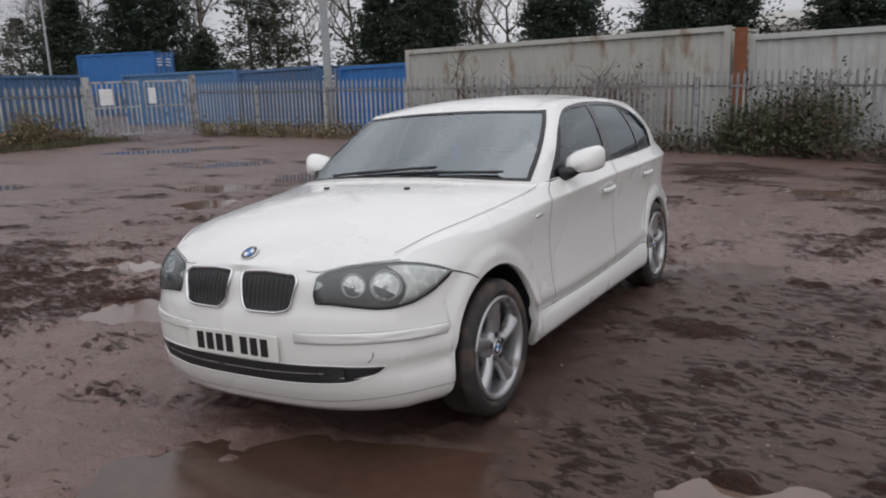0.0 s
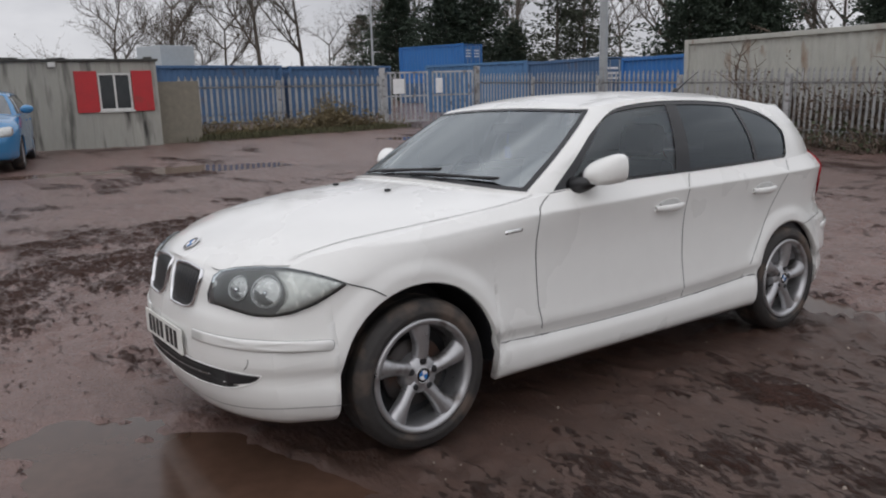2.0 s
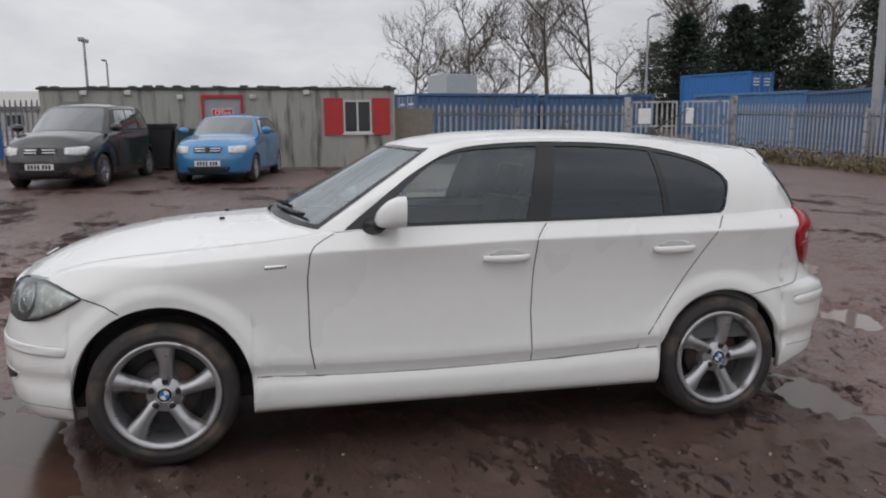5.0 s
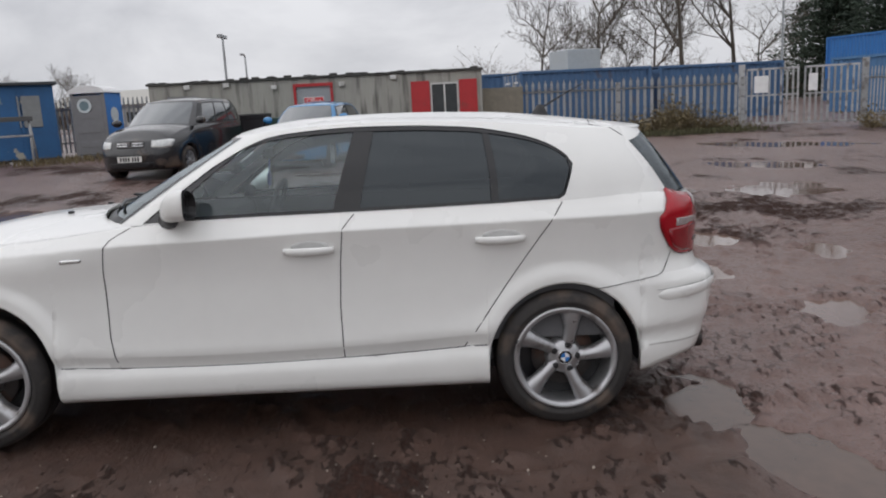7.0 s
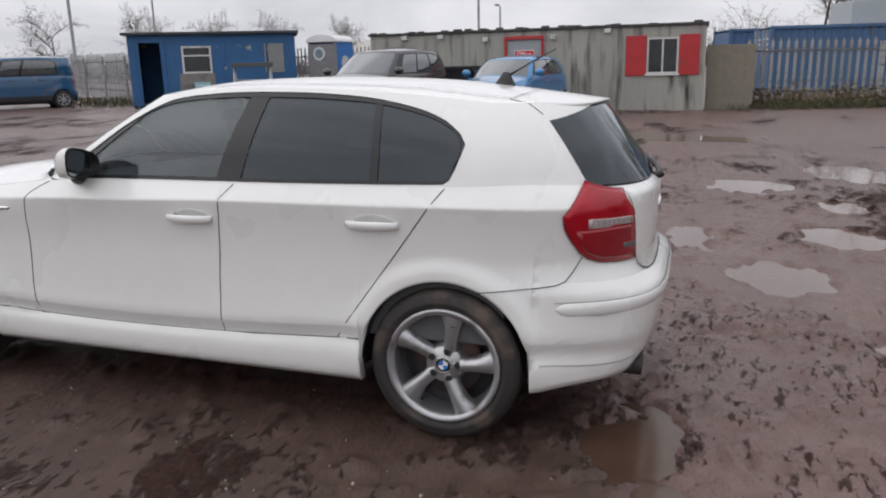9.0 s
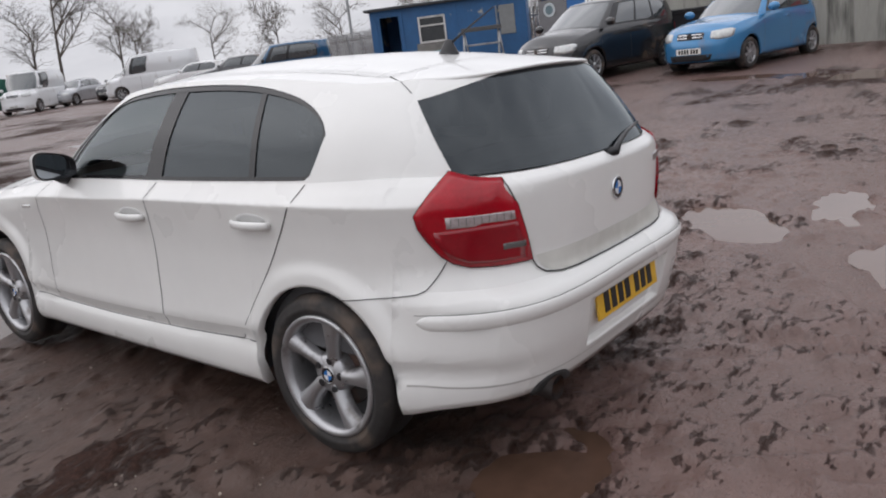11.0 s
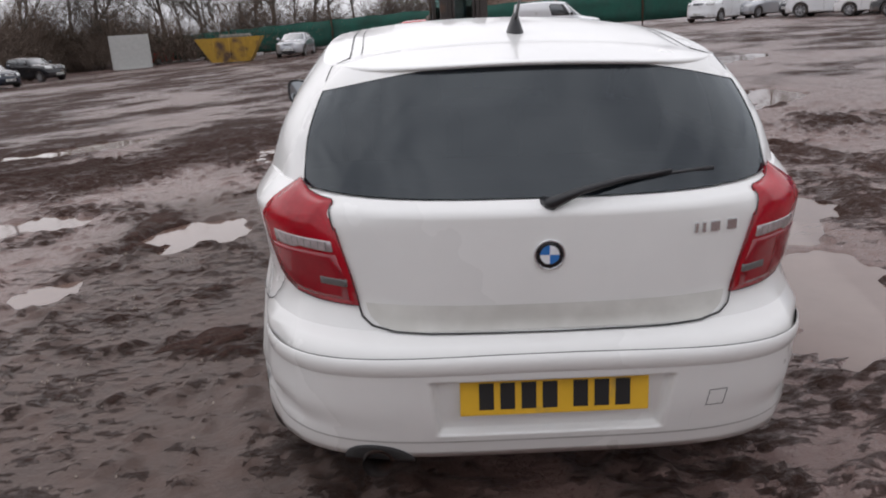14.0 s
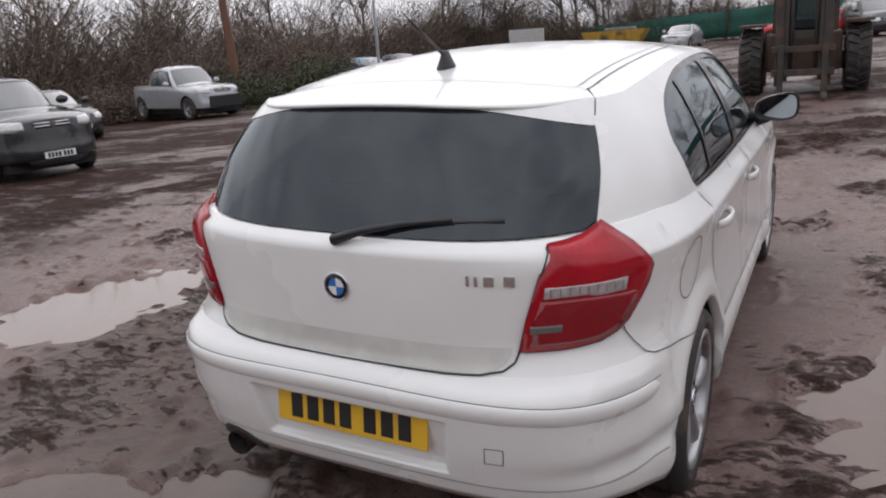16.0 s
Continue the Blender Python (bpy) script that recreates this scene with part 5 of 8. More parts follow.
def mud_surface():
    def axis(lo, hi, step, far):
        mid = np.arange(lo, hi, step)
        out, d = [], step
        x = hi
        while x < far:
            out.append(x)
            d *= 1.07
            x += d
        left, d = [], step
        x = lo - step
        while x > -far:
            left.append(x)
            d *= 1.07
            x -= d
        return np.array(left[::-1] + list(mid) + out + [far * 8])

    gx, gy = axis(-4.8, 5.2, 0.027, 170), axis(-4.8, 6.8, 0.027, 170)
    gx[0], gy[0] = -1300, -1300
    X, Y = np.meshgrid(gx, gy, indexing="ij")
    Z = lie(np.clip(X, -60, 60), np.clip(Y, -90, 60))
    n = 0.6 * lattice_noise(X, Y, 1.5, 1) + 0.45 * lattice_noise(X, Y, 0.5, 2)
    turn_ = lattice_noise(X, Y, 2.3, 8) > 0.0
    U = np.where(turn_, X * 0.86 + Y * 0.5, X * 0.42 - Y * 0.91)
    V = np.where(turn_, Y * 0.86 - X * 0.5, Y * 0.42 + X * 0.91)
    clod = 0.35 * lattice_noise(U * 0.6, V, 0.16, 3) + 0.55 * lattice_noise(U * 0.55, V, 0.075, 4) + 0.4 * lattice_noise(U * 0.7, V, 0.048, 5)
    # churned patches between smooth slurry
    churn = smooth(-0.10, 0.30, n)
    # wheel ruts: long shallow curves with a tread
    rut = np.zeros_like(X)
    r = np.random.RandomState(7)
    for k in range(46):
        a = r.rand() * math.pi
        cx, cy, bend = r.uniform(-14, 12), r.uniform(-16, 16), r.uniform(-0.05, 0.05)
        s = (X - cx) * math.cos(a) + (Y - cy) * math.sin(a)
        d = -(X - cx) * math.sin(a) + (Y - cy) * math.cos(a) + bend * s * s
        length = r.uniform(2, 7)
        ends = 1 - smooth(length * 0.6, length, np.abs(s) + 1.2 * clod)
        near = np.exp(-((d / 0.12) ** 4)) * ends
        side = np.exp(-(((np.abs(d) - 0.19) / 0.05) ** 2)) * ends * smooth(-0.3, 0.4, clod)
        rut += near * (0.28 * np.sign(np.sin(s * 2 * math.pi / 0.12 + np.abs(d) * 16)) - 0.25) * smooth(-0.5, 0.1, clod) + 0.5 * side
    for cx in (0.74, -0.74):
        d = X - cx - 0.05 * np.sin(Y * 1.3)
        near = np.exp(-((d / 0.13) ** 4)) * smooth(3.02, 3.2, Y) * (1 - smooth(4.3, 5.6, Y))
        rut += 0.42 * near * np.sign(np.sin(Y * 2 * math.pi / 0.105 + np.abs(d) * 22)) * smooth(-0.5, 0.1, clod)
    far = smooth(5.0, 11.0, np.hypot(X - 0.5, Y - 1.0))
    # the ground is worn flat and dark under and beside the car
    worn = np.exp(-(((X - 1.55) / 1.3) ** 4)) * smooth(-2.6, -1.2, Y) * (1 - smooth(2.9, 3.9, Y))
    lump = smooth(-0.1, 0.75, clod - 0.22 + 0.45 * churn + 0.1 * worn)
    h = lump + rut
    dry = smooth(1.2, 2.6, X) * smooth(-1.5, 0.5, Y) + 0.8 * smooth(-1.0, -4.0, Y) * smooth(-6.0, -2.0, X)
    H = (h * (0.031 + 0.012 * np.clip(dry, 0, 1)) + n * 0.009) * (1 - 0.5 * far)
    # soft slurry lies behind the car, trodden clods along its side
    calm = np.exp(-(((X + 0.3) / 2.1) ** 4) - ((Y - 4.9) / 1.95) ** 4)
    side_walk = smooth(0.95, 1.35, X) * (1 - smooth(2.6, 3.3, X)) * smooth(-0.9, 0.2, Y) * (1 - smooth(3.2, 3.9, Y))
    crumbly = 0.55 * churn + 0.30 * lump + 0.22 * np.abs(rut) + 0.22 * lattice_noise(X, Y, 0.33, 12) + 0.30 * side_walk
    crumbly = np.clip(crumbly * (1 - 0.5 * calm) - 0.2 * calm - 0.2 * smooth(-0.9, -1.8, X) * smooth(0.5, 2.0, Y), 0, 1)
    # how much of the ground is clods rather than slurry
    film = 0.5 - 0.62 * n - 0.35 * lattice_noise(X, Y, 3.1, 6) - 0.5 * np.abs(rut) - 0.45 * lump * (1 - far)
    film = np.clip(film + 0.06 * far, 0, 1)
    trod = np.exp(-(((X - 1.9) / 0.75) ** 2)) * smooth(-0.4, 0.6, Y) * (1 - smooth(2.8, 3.6, Y))
    film = np.clip(film + 0.2 * worn - 0.45 * trod + 0.6 * calm - 0.38 * dry + 0.16 * smooth(0.0, -2.0, X) * smooth(-1.0, 1.0, Y), 0, 1)
    Z = Z + H
    for px, py, la, lb, turn in PUDDLES:
        c, s = math.cos(radians(turn)), math.sin(radians(turn))
        u, v = ((X - px) * c + (Y - py) * s) / la, (-(X - px) * s + (Y - py) * c) / lb
        d = np.hypot(u, v) + 0.26 * lattice_noise(X, Y, 0.5, 9) + 0.24 * lattice_noise(X, Y, 0.2, 10) + 0.16 * clod
        w = 1 - smooth(0.72, 1.12, d)
        Z = Z * (1 - w) + (lie(X, Y) - 0.038) * w
    n1, n2 = len(gx), len(gy)
    V = np.stack([X, Y, Z], -1).reshape(-1, 3)
    I = np.arange(n1 * n2).reshape(n1, n2)
    Q = np.stack([I[:-1, :-1], I[1:, :-1], I[1:, 1:], I[:-1, 1:]], -1).reshape(-1, 4)
    me = bpy.data.meshes.new("ground")
    me.vertices.add(len(V))
    me.vertices.foreach_set("co", V.ravel())
    me.loops.add(Q.size)
    me.loops.foreach_set("vertex_index", Q.ravel())
    me.polygons.add(len(Q))
    me.polygons.foreach_set("loop_start", np.arange(0, Q.size, 4))
    me.polygons.foreach_set("use_smooth", np.ones(len(Q), bool))
    at = me.attributes.new("film", "FLOAT", "POINT")
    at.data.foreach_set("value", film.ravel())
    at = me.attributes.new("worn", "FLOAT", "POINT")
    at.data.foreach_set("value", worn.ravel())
    at = me.attributes.new("crumbly", "FLOAT", "POINT")
    at.data.foreach_set("value", crumbly.ravel())
    at = me.attributes.new("afar", "FLOAT", "POINT")
    at.data.foreach_set("value", smooth(3.8, 7.0, np.hypot(X - 0.5, Y - 1.0)).ravel())
    me.update(calc_edges=True)
    me.materials.append(mud_material())
    tagged(new("ground", me), "wet rutted brown mud with a film of slurry", "ground", kind="structure")


def mud_material():
    m = bpy.data.materials.new("mud")
    m.use_nodes = True
    n, l = m.node_tree.nodes, m.node_tree.links
    b = n["Principled BSDF"]
    tc = n.new("ShaderNodeTexCoord")
    film = n.new("ShaderNodeAttribute")
    film.attribute_name = "film"
    worn = n.new("ShaderNodeAttribute")
    worn.attribute_name = "worn"

    crumbly = n.new("ShaderNodeAttribute")
    crumbly.attribute_name = "crumbly"
    afar = n.new("ShaderNodeAttribute")
    afar.attribute_name = "afar"

    streak = n.new("ShaderNodeMapping")
    streak.inputs["Rotation"].default_value, streak.inputs["Scale"].default_value = (0, 0, 0.5), (0.55, 1.15, 1.0)
    l.new(tc.outputs["Object"], streak.inputs[0])

    def noise_at(sc, detail=6.0, rough=0.6, along=None):
        t = n.new("ShaderNodeTexNoise")
        t.inputs["Scale"].default_value, t.inputs["Detail"].default_value, t.inputs["Roughness"].default_value = sc, detail, rough
        l.new(along or tc.outputs["Object"], t.inputs["Vector"])
        return t.outputs[0]

    def mix(f, a, c):
        x = n.new("ShaderNodeMix")
        x.data_type = "RGBA"
        for sock, val in ((x.inputs[0], f), (x.inputs[6], a), (x.inputs[7], c)):
            if isinstance(val, (int, float)):
                sock.default_value = val
            elif isinstance(val, tuple):
                sock.default_value = (*val, 1)
            else:
                l.new(val, sock)
        return x.outputs[2]

    def ramp(src, a, b2, lo=0.0, hi=1.0):
        r = n.new("ShaderNodeMapRange")
        r.inputs[1].default_value, r.inputs[2].default_value, r.inputs[3].default_value, r.inputs[4].default_value = a, b2, lo, hi
        l.new(src, r.inputs[0])
        return r.outputs[0]

    def math_(op, x, y):
        t = n.new("ShaderNodeMath")
        t.operation = op
        for sock, val in zip(t.inputs, (x, y)):
            if isinstance(val, (int, float)):
                sock.default_value = val
            else:
                l.new(val, sock)
        return t.outputs[0]

    n1, n2 = noise_at(0.9), noise_at(7.0)
    crumb, coarse, fine = noise_at(42.0, 6.0, 0.7), noise_at(9.0, 9.0, 0.66, streak.outputs[0]), noise_at(130.0, 3.0)
    broad = noise_at(1.5, 8.0, 0.68, streak.outputs[0])
    lumps, middling = noise_at(21.0, 9.0, 0.66, streak.outputs[0]), noise_at(6.0, 5.0, 0.6, streak.outputs[0])
    share = math_("MULTIPLY_ADD", film.outputs["Fac"], -0.26)
    share.node.inputs[2].default_value = 0.06
    level = math_("ADD", math_("ADD", math_("MULTIPLY", coarse, 0.30), math_("ADD", math_("MULTIPLY", lumps, 0.15), math_("MULTIPLY", broad, 0.55))), share)
    far_clods = ramp(level, 0.450, 0.545)
    near_level = math_("ADD", math_("ADD", math_("MULTIPLY", lumps, 0.68), math_("MULTIPLY", middling, 0.32)), ramp(crumbly.outputs["Fac"], 0.0, 1.0, -0.125, 0.125))
    near_clods = ramp(near_level, 0.475, 0.585)
    clods = mix(afar.outputs["Fac"], near_clods, far_clods)
    soil = mix(ramp(crumb, 0.36, 0.64), (0.052, 0.027, 0.021), (0.110, 0.057, 0.044))
    soil = mix(ramp(n1, 0.42, 0.62, 0.0, 0.6), soil, (0.070, 0.039, 0.029))
    slurry = mix(ramp(n1, 0.35, 0.65), (0.176, 0.109, 0.094), (0.135, 0.081, 0.069))
    slurry = mix(ramp(n2, 0.45, 0.7, 0.0, 0.5), slurry, (0.105, 0.061, 0.050))
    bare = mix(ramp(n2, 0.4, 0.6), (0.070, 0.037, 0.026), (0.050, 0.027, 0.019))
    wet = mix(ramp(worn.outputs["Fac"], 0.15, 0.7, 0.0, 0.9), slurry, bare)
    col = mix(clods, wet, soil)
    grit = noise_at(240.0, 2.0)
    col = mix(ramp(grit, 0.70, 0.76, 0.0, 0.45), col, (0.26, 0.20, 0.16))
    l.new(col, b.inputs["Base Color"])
    l.new(math_("ADD", math_("ADD", ramp(clods, 0.0, 1.0, 0.27, 0.70), math_("MULTIPLY", ramp(worn.outputs["Fac"], 0.2, 0.9, 0.0, 0.24), ramp(clods, 0.0, 1.0, 1.0, 0.2))), ramp(crumb, 0.3, 0.7, -0.03, 0.08)), b.inputs["Roughness"])
    l.new(ramp(clods, 0.0, 1.0, 0.55, 0.14), b.inputs["Specular IOR Level"])
    bp = n.new("ShaderNodeBump")
    bp.inputs["Strength"].default_value = 1.0
    l.new(ramp(afar.outputs["Fac"], 0.0, 1.0, 0.036, 0.085), bp.inputs["Distance"])
    relief = math_("MULTIPLY", clods, math_("MULTIPLY_ADD", crumb, 1.5))
    relief.node.inputs[1].links[0].from_node.inputs[2].default_value = 0.2
    swell = math_("MULTIPLY_ADD", math_("ADD", coarse, math_("MULTIPLY", lumps, 0.45)), 0.42)
    l.new(relief, swell.node.inputs[2])
    rough_ = math_("MULTIPLY_ADD", math_("ADD", fine, math_("MULTIPLY", crumb, 1.6)), 0.085)
    l.new(swell, rough_.node.inputs[2])
    l.new(rough_, bp.inputs["Height"])
    l.new(bp.outputs[0], b.inputs["Normal"])
    return m


mud_surface()
WATER = mat("muddy_water", (0.150, 0.098, 0.080), rough=0.045, vary=0.12, scale=1.2, spec=0.6, bump=0.0006, bump_scale=9, rough_vary=0.02)
CLEAR_WATER = mat("shallow_brown_water", (0.075, 0.043, 0.030), rough=0.17, vary=0.35, scale=1.6, spec=0.5, bump=0.0006, bump_scale=9, rough_vary=0.02)
for px, py, la, lb, turn in PUDDLES:
    c, s_ = math.cos(radians(turn)), math.sin(radians(turn))
    R, A = np.meshgrid(np.linspace(0.1, 1.9, 60), np.linspace(0, 2 * math.pi, 73)[:-1], indexing="ij")
    XX = px + la * R * np.cos(A) * c - lb * R * np.sin(A) * s_
    YY = py + la * R * np.cos(A) * s_ + lb * R * np.sin(A) * c
    D = R + 0.26 * lattice_noise(XX, YY, 0.5, 9) + 0.24 * lattice_noise(XX, YY, 0.2, 10)
    edge = np.argmax(D > 1.06, axis=0)
    vs = [(px, py, float(lie(px, py)) - 0.012)]
    for i, e in enumerate(edge):
        for q in (0.5, 1.0):
            k = int(e * q)
            vs.append((XX[k, i], YY[k, i], float(lie(XX[k, i], YY[k, i])) - 0.012))
    m = len(edge)
    fs = []
    for i in range(m):
        j = (i + 1) % m
        fs += [(0, 1 + 2 * i, 1 + 2 * j), (1 + 2 * i, 2 + 2 * i, 2 + 2 * j, 1 + 2 * j)]
    tagged(mesh_part("puddle", vs, fs, CLEAR_WATER if 0 < px < 1.3 and py < 3.7 else WATER), "shallow brown puddle lying in the rutted mud", "puddle", kind="structure")


def stones():
    """Grit and small pale stones trodden into the mud."""
    r = random.Random(5)
    bm = bmesh.new()
    for _ in range(2200):
        x, y = r.uniform(-4.5, 5.5), r.uniform(-4.5, 7.0)
        if r.random() < 0.5:
            x = r.uniform(0.9, 4.0)
        if any(math.hypot((x - q[0]) / (max(q[2], q[3]) * 1.35), (y - q[1]) / (max(q[2], q[3]) * 1.35)) < 1 for q in PUDDLES):
            continue
        s = r.uniform(0.002, 0.0075) * (1.8 if r.random() < 0.06 else 1)
        m = Matrix.Translation((x, y, float(lie(x, y)) + 0.004)) @ Euler((r.random() * 6, r.random() * 6, r.random() * 6)).to_matrix().to_4x4() @ Matrix.Diagonal((s, s * r.uniform(0.6, 1.3), s * r.uniform(0.5, 0.9), 1))
        bmesh.ops.create_icosphere(bm, subdivisions=1, radius=1.0, matrix=m)
    ob = part("gravel", bm, mat("pale_stone", (0.30, 0.25, 0.21), rough=0.7, vary=0.5, scale=30))
    tagged(ob, "small pale stones trodden into the mud", "gravel", kind="stuff")


stones()


# ---- yard materials ----
GALV = mat("galvanised_steel", (0.38, 0.385, 0.39), rough=0.5, metal=0.15, vary=0.2, scale=3, stain=(0.17, 0.16, 0.15), stain_amount=0.4, stain_scale=5, per_object=0.15)
CABIN_GREY = mat("weathered_grey_cladding", (0.36, 0.355, 0.32), rough=0.8, vary=0.15, scale=1.5, stain=(0.045, 0.045, 0.04), stain_scale=2.2, stain_amount=0.38, stain_edge=0.10, stretch=(1.6, 1.6, 0.25))
CABIN_TOP = mat("mildewed_roof_edge", (0.07, 0.07, 0.065), rough=0.9, vary=0.5, scale=3)
RED_PAINT = mat("red_shutter_paint", (0.45, 0.028, 0.033), rough=0.5, vary=0.12, scale=3, stain=(0.25, 0.05, 0.04), stain_amount=0.33)
DOOR_GREY = mat("grey_door_paint", (0.33, 0.35, 0.37), rough=0.55, vary=0.08)
WIN_FRAME = mat("white_window_frame", (0.62, 0.62, 0.60), rough=0.45, vary=0.08, stain=(0.3, 0.28, 0.25), stain_amount=0.35)
DARK_GLASS = mat("dark_window_glass", (0.035, 0.04, 0.042), rough=0.06, vary=0.3, scale=2)
HUT_BLUE = mat("flaking_blue_paint", (0.028, 0.115, 0.27), rough=0.6, vary=0.2, scale=2, stain=(0.42, 0.40, 0.33), stain_scale=1.5, stain_amount=0.34, stain_edge=0.02)
BLUE_STEEL = mat("blue_container_paint", (0.06, 0.13, 0.25), rough=0.5, vary=0.15, scale=1.2, stain=(0.12, 0.10, 0.10), stain_scale=1.6, stain_amount=0.33)
BRIGHT_BLUE = mat("bright_blue_container_paint", (0.025, 0.15, 0.42), rough=0.45, vary=0.1, scale=1.2)
CREAM_STEEL = mat("cream_container_paint", (0.42, 0.42, 0.38), rough=0.6, vary=0.15, scale=1.0, stain=(0.20, 0.11, 0.06), stain_scale=2.4, stain_amount=0.36, stretch=(1, 1, 0.4))
RUST = mat("rusty_steel", (0.20, 0.075, 0.035), rough=0.85, vary=0.4, scale=5)
PLASTIC_GREY = mat("grey_plastic", (0.20, 0.20, 0.21), rough=0.55, vary=0.1)
PLASTIC_BLUE = mat("blue_plastic", (0.03, 0.18, 0.52), rough=0.5, vary=0.08)
PLASTIC_WHITE = mat("white_plastic", (0.72, 0.72, 0.72), rough=0.5, vary=0.06)
BIN_BLACK = mat("black_bin_plastic", (0.03, 0.03, 0.033), rough=0.5)
BIN_GREEN = mat("green_bin_plastic", (0.05, 0.10, 0.085), rough=0.5)
SIGN_RED = mat("sign_red", (0.62, 0.02, 0.03), rough=0.4)
SIGN_WHITE = mat("sign_white", (0.8, 0.8, 0.8), rough=0.4)
NOTICE_BLUE = mat("notice_pale_blue", (0.30, 0.55, 0.62), rough=0.5)
POLE_GREY = mat("grey_lamp_post", (0.33, 0.35, 0.36), rough=0.5, vary=0.1, stain=(0.2, 0.2, 0.2), stain_amount=0.35)
POLE_WOOD = mat("brown_pole_timber", (0.15, 0.075, 0.045), rough=0.85, vary=0.3, scale=3, stretch=(1, 1, 0.1))
NETTING = mat("green_netting", (0.012, 0.075, 0.055), rough=0.85, vary=0.35, scale=1.5, bump=0.02, bump_scale=6)
SKIP_YELLOW = mat("worn_yellow_paint", (0.42, 0.25, 0.03), rough=0.65, vary=0.2, stain=(0.10, 0.06, 0.04), stain_amount=0.42, stain_scale=1.5)


# ---- palisade fence ----
def palisade_panel():
    """One bay of steel palisade, 2.75 m long and 2 m high, along its own x: post, two rails, pointed pales."""
    t = thing("palisade_fence", "galvanised steel palisade fence bay with pointed pales", "fence", group="palisade fence")
    box("post", -0.05, 0.05, 0.01, 0.11, -0.3, 1.85, GALV, t, 0.006)
    for z in (0.42, 1.62):
        bm = bmesh.new()
        add_box(bm, 0.0, 2.75, 0.0, 0.006, z - 0.025, z + 0.025)
        add_box(bm, 0.0, 2.75, 0.006, 0.05, z + 0.019, z + 0.025)
        part("rail", bm, GALV, t)
    prof = [(-0.034, 0.0), (-0.016, -0.018), (0.0, -0.006), (0.016, -0.018), (0.034, 0.0)]
    vs = []
    for z, k in ((0.05, 1.0), (1.88, 1.0), (2.0, 0.1)):
        vs += [(x * k, y, z) for x, y in prof]
    fs = [(r * 5 + i, r * 5 + i + 1, (r + 1) * 5 + i + 1, (r + 1) * 5 + i) for r in range(2) for i in range(4)]
    me = None
    for i in range(17):
        x = 0.13 + i * 0.158
        if me is None:
            p = mesh_part("pale", vs, fs, GALV, t, shade=False)
            me = p.data
        else:
            p = new("pale", me)
            p.parent = t
        p.location = (x, -0.004, 0)
    return t


def fence_run(first, points):
    """Copies of the bay along a line of points, each bay on the ground."""
    for (x0, y0), (x1, y1) in zip(points, points[1:]):
        d = math.hypot(x1 - x0, y1 - y0)
        k = max(1, round(d / 2.75))
        a = math.degrees(math.atan2(y1 - y0, x1 - x0))
        for i in range(k):
            x, y = x0 + (x1 - x0) * i / k, y0 + (y1 - y0) * i / k
            e = (x + (x1 - x0) / k, y + (y1 - y0) / k)
            rise = math.degrees(math.atan2(float(lie(*e)) - float(lie(x, y)), d / k))
            m = pose(x, y, float(lie(x, y)), 0, 0, a) @ pose(0, 0, 0, 0, -rise, 0) @ Matrix.Diagonal((d / k / 2.75, 1, 0.92, 1))
            if not first["used"]:
                first["ob"].matrix_basis = m
                first["used"] = True
            else:
                copy_thing(first["ob"], m)


BAY = {"ob": palisade_panel(), "used": False}
fence_run(BAY, [(9.0, 12.5), (1.0, 13.65), (-3.7, 14.3), (-6.2, 14.7), (-12.6, 15.5), (-18.0, 15.3)])
fence_run(BAY, [(-19.2, 12.1), (-19.0, 8.2), (-18.1, 4.8)])
fence_run(BAY, [(-19.7, -5.2), (-20.4, -10.4)])
fence_run(BAY, [(-18.2, -13.4), (-25.0, -24.0), (-30.5, -34.5)])


def steel_gate():
    """A double palisade gate in a tube frame, closing the gap in the fence."""
    x0, y0, x1, y1 = -19.2, 12.1, -18.05, 15.25
    L = math.hypot(x1 - x0, y1 - y0)
    g = thing("steel_gate", "closed double palisade gate in a galvanised frame", "gate", on_ground(x0, y0, math.degrees(math.atan2(y1 - y0, x1 - x0))))
    for x in (0.0, L):
        box("gate_post", x - 0.09, x + 0.09, -0.09, 0.09, -0.3, 1.92, GALV, g, 0.008)
    for k in range(2):
        a = 0.12 + k * (L / 2 - 0.06)
        b = a + L / 2 - 0.2
        leaf = box("gate_frame", a, b, -0.025, 0.025, 1.72, 1.78, GALV, g)
        box("lower_rail", a, b, -0.025, 0.025, 0.10, 0.16, GALV, leaf)
        box("middle_rail", a, b, -0.025, 0.025, 0.95, 1.0, GALV, leaf)
        for x in (a, b - 0.05):
            box("stile", x, x + 0.05, -0.027, 0.027, 0.1, 1.78, GALV, leaf)
        n = int((b - a) / 0.15)
        for i in range(1, n):
            x = a + (b - a) * i / n
            box("pale", x - 0.03, x + 0.03, -0.04, -0.03, 0.12, 1.71, GALV, leaf, 0)
    box("notice", 0.35, 0.75, -0.055, -0.045, 1.05, 1.55, SIGN_WHITE, g)
    box("notice", 1.85, 2.1, -0.055, -0.045, 1.05, 1.55, SIGN_WHITE, g)


steel_gate()


